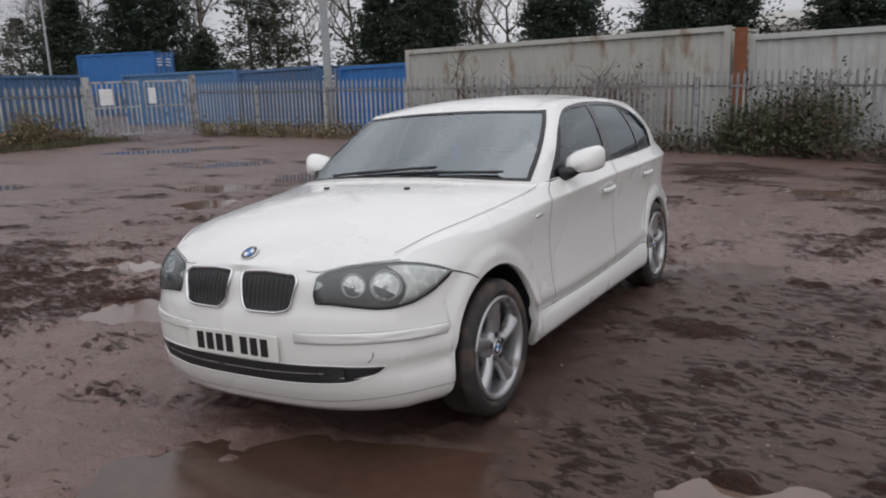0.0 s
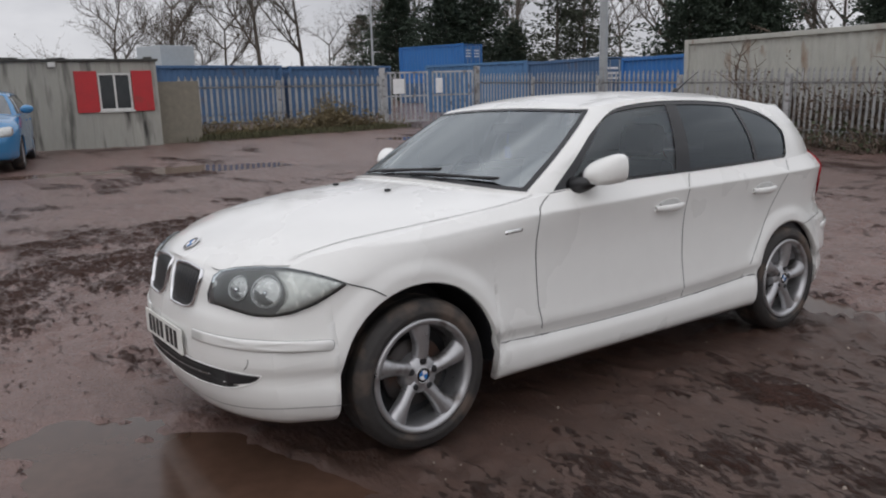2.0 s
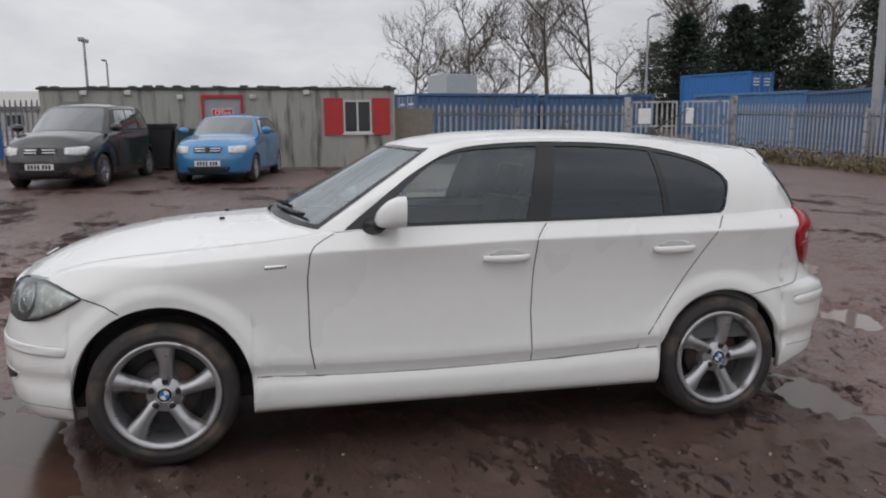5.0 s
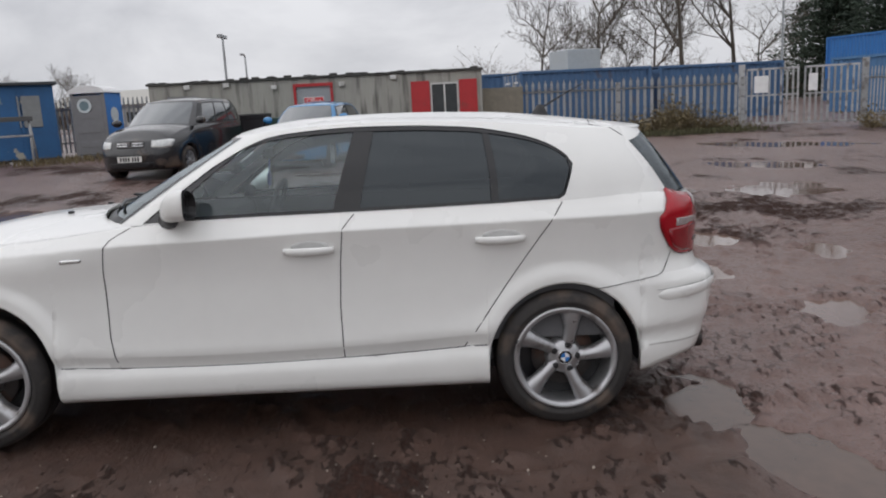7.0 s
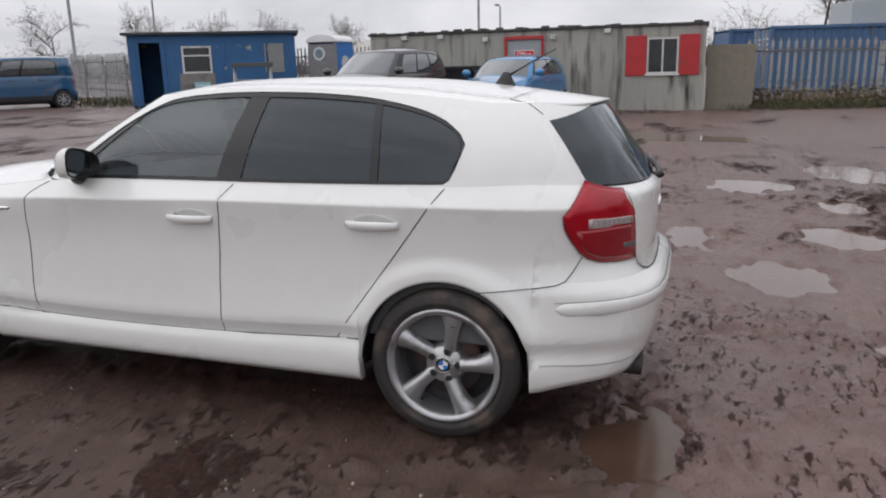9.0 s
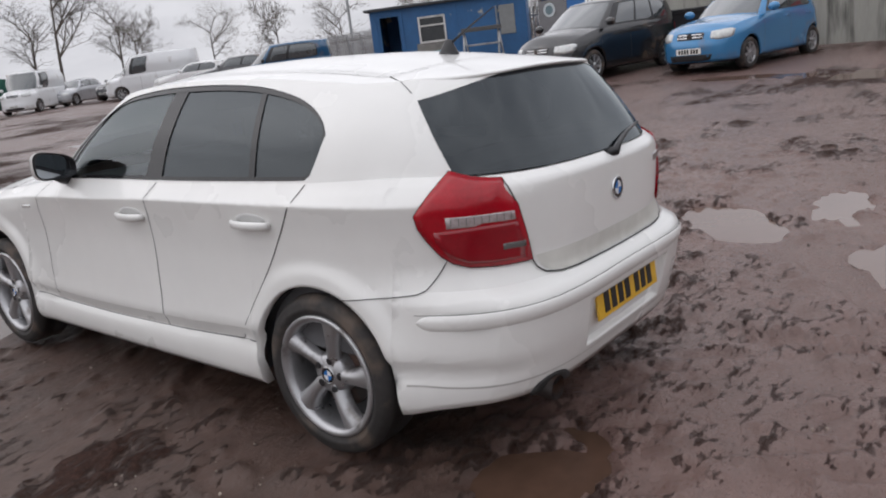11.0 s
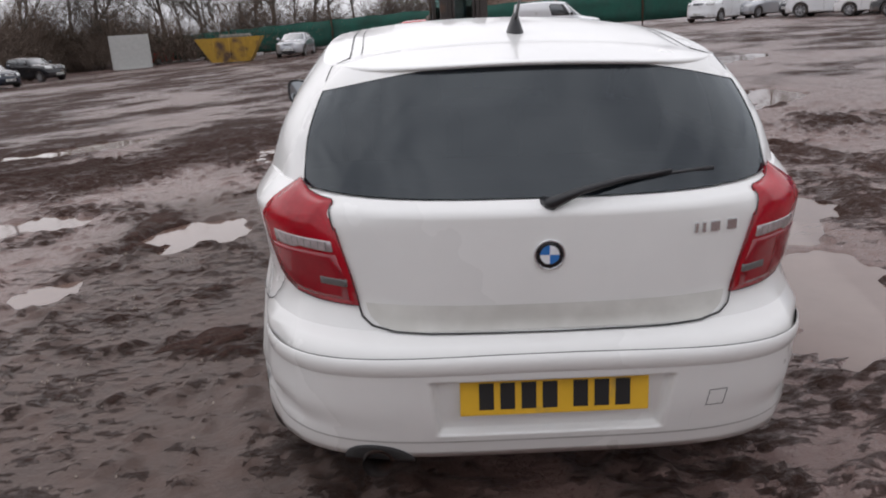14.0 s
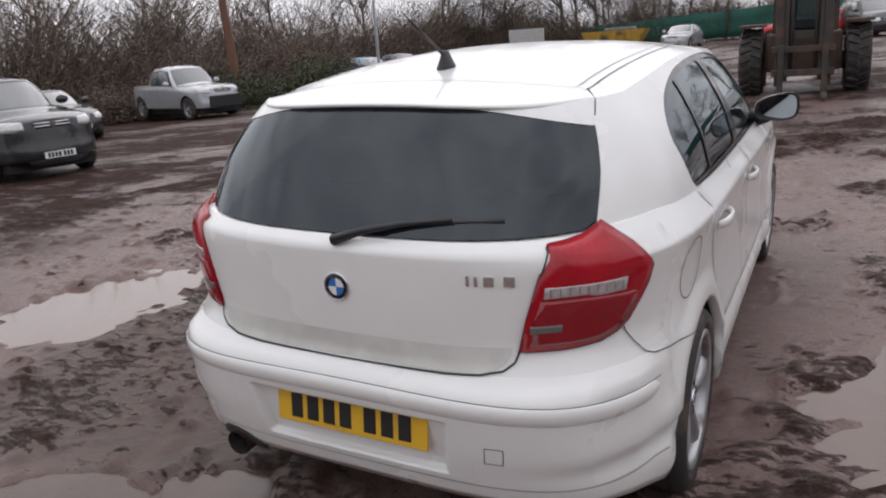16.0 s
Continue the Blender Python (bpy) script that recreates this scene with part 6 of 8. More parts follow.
# ---- containers ----
def container(name, label, m, paint_, length=6.06, doors=0, high=2.59, wide=2.44, marks=True):
    """A shipping container along its own x from 0: corrugated walls, frame, corner castings, doors at x = 0 or the far end."""
    t = thing(name, label, "container", m)
    bm = bmesh.new()
    for y, s in ((0.06, -1), (wide - 0.06, 1)):
        n = int(length / 0.28)
        prev = None
        for i in range(n * 4 + 1):
            x = 0.1 + (length - 0.2) * i / (n * 4)
            d = 0.036 if (i // 2) % 2 else 0.0
            col = [bm.verts.new((x, y - s * d, z)) for z in (0.16, high - 0.12)]
            if prev:
                f = (prev[0], col[0], col[1], prev[1])
                bm.faces.new(f if s < 0 else f[::-1])
            prev = col
    part("side_wall", bm, paint_, t)
    bm = bmesh.new()
    add_box(bm, 0.05, length - 0.05, 0.03, wide - 0.03, high - 0.06, high - 0.02)
    part("roof_sheet", bm, paint_, t)
    for y in (0.0, wide - 0.1):
        box("bottom_rail", 0, length, y, y + 0.1, 0.0, 0.16, paint_, t, 0.01)
        box("top_rail", 0, length, y, y + 0.1, high - 0.12, high, paint_, t, 0.01)
        for x in (0.0, length - 0.14):
            box("corner_post", x, x + 0.14, y - 0.01, y + 0.11, 0, high + 0.005, paint_, t, 0.012)
    for x, is_door in ((0.0, doors == 0), (length, doors == 1)):
        s = 1 if x == 0 else -1
        if is_door:
            for k in range(2):
                y0 = 0.12 + k * (wide / 2 - 0.11)
                dr = box("door", min(x, x + s * 0.05), max(x, x + s * 0.05), y0, y0 + wide / 2 - 0.13, 0.16, high - 0.12, paint_, t, 0.01)
                for q in (0.3, 0.72):
                    yy = y0 + (wide / 2 - 0.13) * q
                    tube("lock_bar", [(x - s * 0.03, yy, 0.14), (x - s * 0.03, yy, high - 0.1)], 0.017, GALV, dr, 8)
                if marks:
                    for j in range(3):
                        box("mark", min(x - s * 0.004, x - s * 0.002), max(x - s * 0.004, x - s * 0.002), y0 + 0.15, y0 + 0.75, high - 0.5 - j * 0.2, high - 0.42 - j * 0.2, SIGN_WHITE, dr, 0)
        else:
            bm = bmesh.new()
            add_box(bm, min(x + s * 0.04, x + s * 0.06), max(x + s * 0.04, x + s * 0.06), 0.1, wide - 0.1, 0.16, high - 0.12)
            part("end_wall", bm, paint_, t)
    return t


def along(p, q, up=0.0):
    """Pose on the ground at p with its x axis towards q."""
    return on_ground(p[0], p[1], math.degrees(math.atan2(q[1] - p[1], q[0] - p[0])), up)


container("shipping_container", "weathered cream shipping container streaked with rust", along((-10.0, 16.0), (-0.85, 15.2), 0.02), CREAM_STEEL, 9.1, 1, 2.44)
container("shipping_container", "pale grey shipping container behind the palisade fence", along((-0.55, 15.2), (9.8, 14.3), 0.0), mat("pale_grey_container_paint", (0.46, 0.47, 0.45), rough=0.6, vary=0.12, stain=(0.25, 0.16, 0.1), stain_amount=0.33, stretch=(1, 1, 0.4)), 10.4, 1, 2.42)
rp = thing("rusty_post", "rust-red steel post between two containers", "post", on_ground(-0.7, 15.1))
box("upright", -0.13, 0.13, -0.06, 0.06, 0, 2.58, RUST, rp, 0.01)
for k, (p, q, lab, pt, ln) in enumerate([
    ((-24.1, 6.0), (-25.0, 11.1), "blue shipping container behind the palisade fence", BLUE_STEEL, 6.06),
    ((-25.2, 11.5), (-25.9, 16.6), "blue shipping container behind the palisade fence", BLUE_STEEL, 6.06),
    ((-26.2, 18.7), (-21.2, 20.6), "faded blue container behind the gate", mat("faded_blue_paint", (0.08, 0.19, 0.36), rough=0.6, vary=0.15), 6.06),
    ((-20.6, 19.9), (-15.0, 18.6), "blue shipping container behind the palisade fence", BLUE_STEEL, 6.06),
    ((-14.3, 18.4), (-9.5, 17.3), "bright blue container beside the cream one", BRIGHT_BLUE, 6.06),
    ((-27.9, 4.9), (-29.2, 10.1), "blue container at the back of the store yard", BLUE_STEEL, 6.06)]):
    container("shipping_container", lab, along(p, q, -0.05) @ Matrix.Diagonal((0.86, 0.86, 0.86, 1)), pt, ln, k % 2, 2.5)
container("shipping_container", "bright blue shipping container stacked above the fence line", pose(-37.6, 24.65, 1.78, 0, 0, 18) @ Matrix.Diagonal((0.8, 0.8, 0.84, 1)), BRIGHT_BLUE, 6.06, 1)
container("shipping_container", "blue container carrying another one", pose(-37.65, 24.6, -0.4, 0, 0, 18) @ Matrix.Diagonal((0.8, 0.8, 0.84, 1)), BLUE_STEEL, 6.06, 1)
gb = thing("plant_box", "pale grey steel plant cabinet standing on a container", "cabinet", pose(-43.6, 10.6, 1.75, 0, 0, 16) @ Matrix.Diagonal((0.9, 0.9, 1, 1)))
box("body", 0, 2.7, 0, 2.4, 0.0, 2.5, mat("pale_grey_cabinet", (0.42, 0.46, 0.48), rough=0.5, vary=0.08), gb, 0.03)
box("door", -0.02, 0.0, 0.3, 2.1, 0.2, 2.3, mat("pale_grey_cabinet", (0.42, 0.46, 0.48)), gb, 0.01)
container("shipping_container", "blue container under the plant cabinet", pose(-43.5, 9.2, -0.5, 0, 0, 16), BLUE_STEEL, 6.06, 0, 2.5)


# ---- the grey office cabin ----
def office_cabin():
    L, H, D = 10.3, 2.28, 2.6
    t = thing("office_cabin", "long weathered grey portable office cabin with red shutters", "cabin", on_ground(-16.33, 3.9, -90.4, -0.02) @ Matrix.Diagonal((0.845, 0.9, 0.90, 1)))
    # face along x, outward is +y; built as wall panels between openings
    win, door, hatch = (0.74, 1.62, 1.02, 1.98), (4.72, 5.78, 0.05, 2.05), (8.85, 9.75, 0.9, 1.95)
    cuts = sorted([win, door, hatch])
    x = 0.0
    for a, b, z0, z1 in cuts:
        box("wall_panel", x, a, -0.06, 0.0, 0, H, CABIN_GREY, t, 0.004)
        box("wall_panel", a, b, -0.06, 0.0, z1, H, CABIN_GREY, t, 0.004)
        if z0 > 0.1:
            box("wall_panel", a, b, -0.06, 0.0, 0, z0, CABIN_GREY, t, 0.004)
        x = b
    box("wall_panel", x, L, -0.06, 0.0, 0, H, CABIN_GREY, t, 0.004)
    for a, b in ((0.0, 0.06), (L - 0.06, L)):
        box("end_wall", a, b, -D, -0.062, 0, H, CABIN_GREY, t, 0.004)
    box("back_wall", 0.062, L - 0.062, -D, -D + 0.06, 0, H, CABIN_GREY, t, 0.004)
    box("cabin_floor", 0.06, L - 0.06, -D + 0.06, -0.06, 0.0, 0.08, DASH, t)
    r = box("roof", -0.06, L + 0.06, -D - 0.05, 0.07, H, H + 0.07, CABIN_TOP, t, 0.02)
    for k in range(14):
        xx = 0.35 + k * 0.74
        if any(a - 0.08 < xx < b + 0.08 for a, b, *_ in cuts):
            continue
        box("cover_strip", xx - 0.03, xx + 0.03, 0.002, 0.016, 0.03, H - 0.02, CABIN_GREY, t, 0.004)
    rr = random.Random(3)
    for k in range(26):
        xx = rr.uniform(0.1, L - 0.1)
        box("moss_tuft", xx - 0.12, xx + 0.12, 0.03, 0.075, H + 0.05, H + 0.075 + rr.random() * 0.05, CABIN_TOP, r, 0.012)
    # window and shutters
    a, b, z0, z1 = win
    w = new("window")
    w.parent = t
    for q in ((a, a + 0.05, z0, z1), (b - 0.05, b, z0, z1), (a + 0.05, b - 0.05, z0, z0 + 0.05), (a + 0.05, b - 0.05, z1 - 0.05, z1), ((a + b) / 2 - 0.025, (a + b) / 2 + 0.025, z0 + 0.05, z1 - 0.05)):
        box("window_frame", q[0], q[1], -0.05, 0.012, q[2], q[3], WIN_FRAME, w, 0.004)
    for q0, q1 in ((a + 0.05, (a + b) / 2 - 0.025), ((a + b) / 2 + 0.025, b - 0.05)):
        box("pane", q0, q1, -0.035, -0.03, z0 + 0.05, z1 - 0.05, DARK_GLASS, w, 0)
    box("window_sill", a - 0.05, b + 0.05, 0.0, 0.06, z0 - 0.05, z0 - 0.002, WIN_FRAME, w)
    for q0, q1 in ((0.16, 0.72), (1.64, 2.22)):
        s = box("shutter", q0, q1, 0.004, 0.05, z0 - 0.04, z1 + 0.06, RED_PAINT, t, 0.006)
    # door with red frame and its sign
    a, b, z0, z1 = door
    for q in ((a - 0.08, a, 0.0, z1 + 0.09), (b, b + 0.08, 0.0, z1 + 0.09), (a, b, z1, z1 + 0.09)):
        box("door_frame", q[0], q[1], 0.002, 0.05, q[2], q[3], RED_PAINT, t, 0.006)
    d = box("door", a, b, -0.05, -0.01, z0, z1, DOOR_GREY, t, 0.004)
    box("door_handle", a + 0.08, a + 0.2, -0.01, 0.03, 0.98, 1.02, CHROME, d)
    box("sign", a + 0.22, b - 0.22, -0.008, 0.004, 1.52, 1.75, SIGN_WHITE, t, 0.002)
    sg = box("sign_face", a + 0.235, b - 0.235, 0.004, 0.007, 1.535, 1.735, SIGN_RED, t, 0.0)
    text_part("sign_text", "Office", 0.19, SIGN_WHITE, t, pose((a + b) / 2, 0.0085, 1.637, 90, 0, 180), 0.001)
    a, b, z0, z1 = hatch
    box("roller_shutter", a, b, -0.05, -0.02, z0, z1, DOOR_GREY, t, 0.004)
    for x in (4.35, 6.45):
        l = box("wall_lamp", x - 0.08, x + 0.08, 0.0, 0.12, 2.02, 2.14, WIN_FRAME, t, 0.02)
    for x in (2.75, 9.1, 7.9):
        l = box("flood_light", x - 0.09, x + 0.09, 0.02, 0.12, H - 0.14, H - 0.02, WIN_FRAME, t, 0.015)
    box("end_panel", -1.35, -0.05, -0.55, -0.49, 0, 1.75, mat("buff_board", (0.22, 0.20, 0.16), rough=0.8, vary=0.2), t, 0.006)


office_cabin()


# ---- the blue hut ----
def blue_hut():
    L, H, D = 5.1, 2.2, 2.3
    t = thing("site_hut", "flaking blue timber site hut with an open doorway", "hut", on_ground(-18.05, -8.0, -60.5, 0.0) @ Matrix.Diagonal((0.95, 0.95, 0.95, 1)))
    win, door = (2.62, 3.52, 1.02, 1.86), (4.15, 4.78, 0.12, 1.98)
    x = 0.0
    for a, b, z0, z1 in (win, door):
        box("wall_panel", x, a, -0.05, 0, 0.08, H, HUT_BLUE, t, 0.004)
        box("wall_panel", a, b, -0.05, 0, z1, H, HUT_BLUE, t, 0.004)
        if z0 > 0.5:
            box("lower_panel", a - 0.06, b + 0.12, -0.05, 0.004, 0.1, z0, mat("grey_ply", (0.22, 0.215, 0.20), rough=0.8, vary=0.2, stain=(0.1, 0.1, 0.1), stain_amount=0.4), t, 0.004)
        x = b
    box("wall_panel", x, L, -0.05, 0, 0.08, H, HUT_BLUE, t, 0.004)
    for a, b in ((0, 0.05), (L - 0.05, L)):
        box("end_wall", a, b, -D, -0.052, 0.08, H, HUT_BLUE, t, 0.004)
    box("back_wall", 0.05, L - 0.05, -D, -D + 0.05, 0.08, H, HUT_BLUE, t)
    box("hut_floor", 0, L, -D, 0, 0.0, 0.078, BLACK_TRIM, t)
    box("roof", -0.12, L + 0.15, -D - 0.1, 0.16, H + 0.002, H + 0.09, mat("felt_roof", (0.06, 0.065, 0.07), rough=0.9, vary=0.3), t, 0.02)
    for x in (0.9, 2.27, 4.05, 4.93):
        box("cover_strip", x - 0.04, x + 0.04, 0.002, 0.03, 0.02, H, HUT_BLUE, t, 0.004)
    a, b, z0, z1 = win
    w = new("window")
    w.parent = t
    for q in ((a, a + 0.06, z0, z1), (b - 0.06, b, z0, z1), (a + 0.06, b - 0.06, z0, z0 + 0.06), (a + 0.06, b - 0.06, z1 - 0.06, z1), (a + 0.06, b - 0.06, z0 + 0.52, z0 + 0.57)):
        box("window_frame", q[0], q[1], -0.04, 0.02, q[2], q[3], WIN_FRAME, w, 0.005)
    box("pane", a + 0.06, b - 0.06, -0.03, -0.025, z0 + 0.06, z0 + 0.52, DARK_GLASS, w, 0)
    box("pane", a + 0.06, b - 0.06, -0.03, -0.025, z0 + 0.57, z1 - 0.06, DARK_GLASS, w, 0)
    n = box("notice", a + 0.1, a + 0.58, 0.005, 0.009, 0.28, 0.75, NOTICE_BLUE, t, 0)
    for k in range(4):
        box("notice_line", a + 0.15, a + 0.52, 0.0092, 0.0102, 0.36 + k * 0.09, 0.39 + k * 0.09, SIGN_WHITE, n, 0)
    box("boarded_window", 0.38, 0.98, 0.004, 0.03, 1.0, 1.9, mat("grey_board", (0.25, 0.26, 0.26), rough=0.8, vary=0.15), t, 0.006)
    rr = random.Random(8)
    for k in range(9):
        x = rr.uniform(0.2, L)
        p = box("litter", -0.08, 0.08, -0.05, 0.05, 0.0, 0.05, mat("pale_litter", (0.5, 0.48, 0.45), rough=0.8), None, 0.012)
        wpos = t.matrix_basis @ Vector((x, rr.uniform(0.3, 1.0), 0))
        p.matrix_basis = on_ground(wpos.x, wpos.y, rr.uniform(0, 180), -0.005)
        tagged(p, "scrap of pale litter lying on the mud", "litter", "litter by the hut")


blue_hut()


def portable_toilet():
    t = thing("portable_toilet", "grey and blue portable toilet with a white roof", "toilet", on_ground(-18.45, -7.0, 84) @ Matrix.Diagonal((0.9, 0.9, 0.88, 1)))
    for x in (-0.55, 0.50):
        sd = box("side_panel", x, x + 0.05, -0.5, 0.55, 0.1, 2.05, PLASTIC_BLUE, t, 0.012)
    box("back_panel", -0.5, 0.5, 0.5, 0.55, 0.1, 2.05, PLASTIC_BLUE, t, 0.012)
    box("base", -0.56, 0.56, -0.56, 0.56, 0.0, 0.1, PLASTIC_GREY, t, 0.02)
    for x in (-0.55, 0.45):
        box("door_post", x, x + 0.10, -0.555, -0.502, 0.1, 2.05, PLASTIC_GREY, t, 0.01)
    d = box("door", -0.448, 0.448, -0.56, -0.515, 0.12, 1.98, PLASTIC_GREY, t, 0.012)
    for z in (0.35, 0.8, 1.25):
        box("door_rib", -0.36, 0.36, -0.572, -0.56, z, z + 0.16, PLASTIC_GREY, d, 0.006)
    bm = bmesh.new()
    bmesh.ops.create_cone(bm, cap_ends=True, segments=28, radius1=0.23, radius2=0.23, depth=0.012, matrix=pose(-0.1, -0.585, 1.66, 90, 0, 0))
    part("round_label", bm, mat("label_pale", (0.55, 0.6, 0.62), rough=0.5), d)
    bm = bmesh.new()
    bmesh.ops.create_cone(bm, cap_ends=True, segments=24, radius1=0.15, radius2=0.15, depth=0.014, matrix=pose(-0.1, -0.588, 1.66, 90, 0, 0))
    part("label_mark", bm, mat("label_dark", (0.15, 0.22, 0.25), rough=0.5), d)
    bm = bmesh.new()
    bmesh.ops.create_cone(bm, cap_ends=True, segments=28, radius1=0.24, radius2=0.24, depth=0.012, matrix=pose(0.556, 0.0, 1.35, 0, 90, 0))
    part("round_label", bm, mat("label_pale", (0.55, 0.6, 0.62), rough=0.5), t)
    vs, fs = [], []
    n = 14
    for i in range(n + 1):
        a = math.pi * i / n
        for y in (-0.6, 0.6):
            vs.append((-0.6 * math.cos(a), y, 2.05 + 0.24 * math.sin(a)))
    for i in range(n):
        fs.append((2 * i, 2 * i + 1, 2 * i + 3, 2 * i + 2))
    fs += [tuple(range(0, 2 * n + 2, 2)), tuple(range(1, 2 * n + 2, 2))[::-1]]
    mesh_part("roof", vs, fs, PLASTIC_WHITE, t, shade=False)


portable_toilet()


def wheelie_bin(m, paint_, label, lid_open=False):
    t = thing("wheelie_bin", label, "bin", m, "bins by the cabin")
    vs, fs = [], []
    for z, k in ((0.05, 0.40), (0.92, 0.55), (0.97, 0.58), (1.0, 0.58)):
        vs += [(-k, -k * 0.75, z), (k, -k * 0.75, z), (k, k * 0.75, z), (-k, k * 0.75, z)]
    for r in range(3):
        for i in range(4):
            fs.append((r * 4 + i, r * 4 + (i + 1) % 4, r * 4 + 4 + (i + 1) % 4, r * 4 + 4 + i))
    mesh_part("bin_body", vs, fs, paint_, t, shade=False)
    box("lid", -0.6, 0.6, -0.46, 0.46, 1.0, 1.06, paint_, t, 0.025)
    tube("handle_bar", [(-0.5, 0.5, 0.95), (0.5, 0.5, 0.95)], 0.02, paint_, t)
    for x in (-0.4, 0.4):
        w = lathe("bin_wheel", [(0.0, -0.03), (0.09, -0.03), (0.1, -0.02), (0.1, 0.02), (0.09, 0.03), (0.0, 0.03)], BIN_BLACK, t, 16)
        w.location = (x, 0.32, 0.1)


wheelie_bin(on_ground(-15.75, -2.15, 88) @ Matrix.Diagonal((0.85, 0.85, 1.05, 1)), BIN_BLACK, "tall black wheelie bin beside the office cabin")
wheelie_bin(on_ground(-15.75, -1.2, 92) @ Matrix.Diagonal((0.75, 0.75, 0.95, 1)), BIN_GREEN, "dark green wheelie bin beside the office cabin")


def trolley(m):
    t = thing("steel_trestle", "rusty steel trestle frame leaning by the hut", "trestle", m, "trestles by the hut")
    for x in (-0.5, 0.5):
        tube("leg", [(x - 0.12, -0.35, 0.0), (x + 0.03, 0.0, 1.15)], 0.03, GALV, t, 8)
        tube("leg", [(x + 0.1, 0.35, 0.0), (x + 0.03, 0.0, 1.15)], 0.03, GALV, t, 8)
        tube("brace", [(x - 0.05, -0.2, 0.45), (x + 0.06, 0.2, 0.45)], 0.02, GALV, t, 6)
    box("top_beam", -0.56, 0.6, -0.09, 0.09, 1.15, 1.27, mat("dark_steel", (0.09, 0.09, 0.09), rough=0.6), t, 0.012)
    box("shelf", -0.5, 0.5, -0.2, 0.2, 0.75, 0.8, GALV, t, 0.008)


trolley(on_ground(-16.2, -8.4, -55))


# ---- poles and lamps ----
def pole(name, label, x, y, high, r0, r1, material, lean=(0, 0), top=None):
    t = thing(name, label, "pole", on_ground(x, y))
    pts = [(lean[0] * k / 6, lean[1] * k / 6, -0.3 + (high + 0.3) * k / 6) for k in range(7)]
    tube("shaft", pts, [r0 + (r1 - r0) * k / 6 for k in range(7)], material, t, 12)
    if top == "flood":
        tube("cross_arm", [(-0.5, 0, high), (0.5, 0, high)], 0.04, material, t)
        for s in (-0.5, 0.5):
            box("flood_light", s - 0.22, s + 0.22, -0.2, 0.15, high - 0.1, high + 0.12, material, t, 0.04)
    elif top == "street":
        tube("arm", [(0, 0, high), (0.35, 0, high + 0.12), (0.8, 0, high + 0.1)], 0.04, material, t)
        box("lamp_head", 0.6, 1.2, -0.12, 0.12, high + 0.04, high + 0.16, material, t, 0.04)
    return t


pole("lamp_post", "tall grey steel lamp post behind the fence", -12.75, 15.85, 8.5, 0.13, 0.11, POLE_GREY)
pole("flood_light_mast", "slim flood light mast beyond the cabin", -47.5, -10.0, 5.6, 0.10, 0.07, POLE_GREY, top="flood")
pole("street_lamp", "slim street lamp beyond the cabin", -52.0, -9.6, 4.6, 0.08, 0.06, POLE_GREY, top="street")
pole("flood_light_mast", "slim flood light mast beyond the van row", -50.0, -37.5, 8.2, 0.10, 0.07, POLE_GREY, top="flood")
pole("utility_pole", "slim grey pole beyond the blue hut", -34.0, -31.0, 12.0, 0.10, 0.07, POLE_GREY)
pole("utility_pole", "slim pale pole standing at the hedge", 15.5, -21.9, 7.0, 0.07, 0.05, POLE_GREY)
pole("telegraph_pole", "leaning brown timber telegraph pole in the hedge", 19.4, -17.9, 8.5, 0.17, 0.12, POLE_WOOD, lean=(0.4, 0.1))
pole("sign_post", "slim dark post behind the gate", -33.0, 20.0, 6.0, 0.06, 0.05, POLE_GREY, top="street")

# ---- green netting along the far boundary ----
def netting(points):
    r = random.Random(4)
    for k, (p, q) in enumerate(zip(points, points[1:])):
        t = thing("netting_fence", "sagging green debris netting on posts along the boundary", "fence", group="green netting")
        n = 14
        vs, fs = [], []
        for i in range(n + 1):
            x, y = p[0] + (q[0] - p[0]) * i / n, p[1] + (q[1] - p[1]) * i / n
            z = float(lie(x, y))
            for j in range(4):
                vs.append((x + r.uniform(-0.05, 0.05), y + r.uniform(-0.08, 0.08), z + 0.25 + (1.75 + 0.04 * math.sin(i * 1.3 + k)) * j / 3))
        for i in range(n):
            for j in range(3):
                fs.append((i * 4 + j, (i + 1) * 4 + j, (i + 1) * 4 + j + 1, i * 4 + j + 1))
        net = mesh_part("netting", vs, fs, NETTING, t)
        mod = net.modifiers.new("cloth", "SOLIDIFY")
        mod.thickness = 0.02
        for x, y in (p, q):
            z = float(lie(x, y))
            tube("post", [(x, y, z - 0.2), (x, y, z + 2.2)], 0.05, POLE_WOOD, t, 8)


netting([(22.0, -60.0), (14.0, -54.5), (6.0, -51.5), (-2.0, -48.5), (-9.0, -45.5), (-14.0, -43.5), (-18.0, -44.0)])


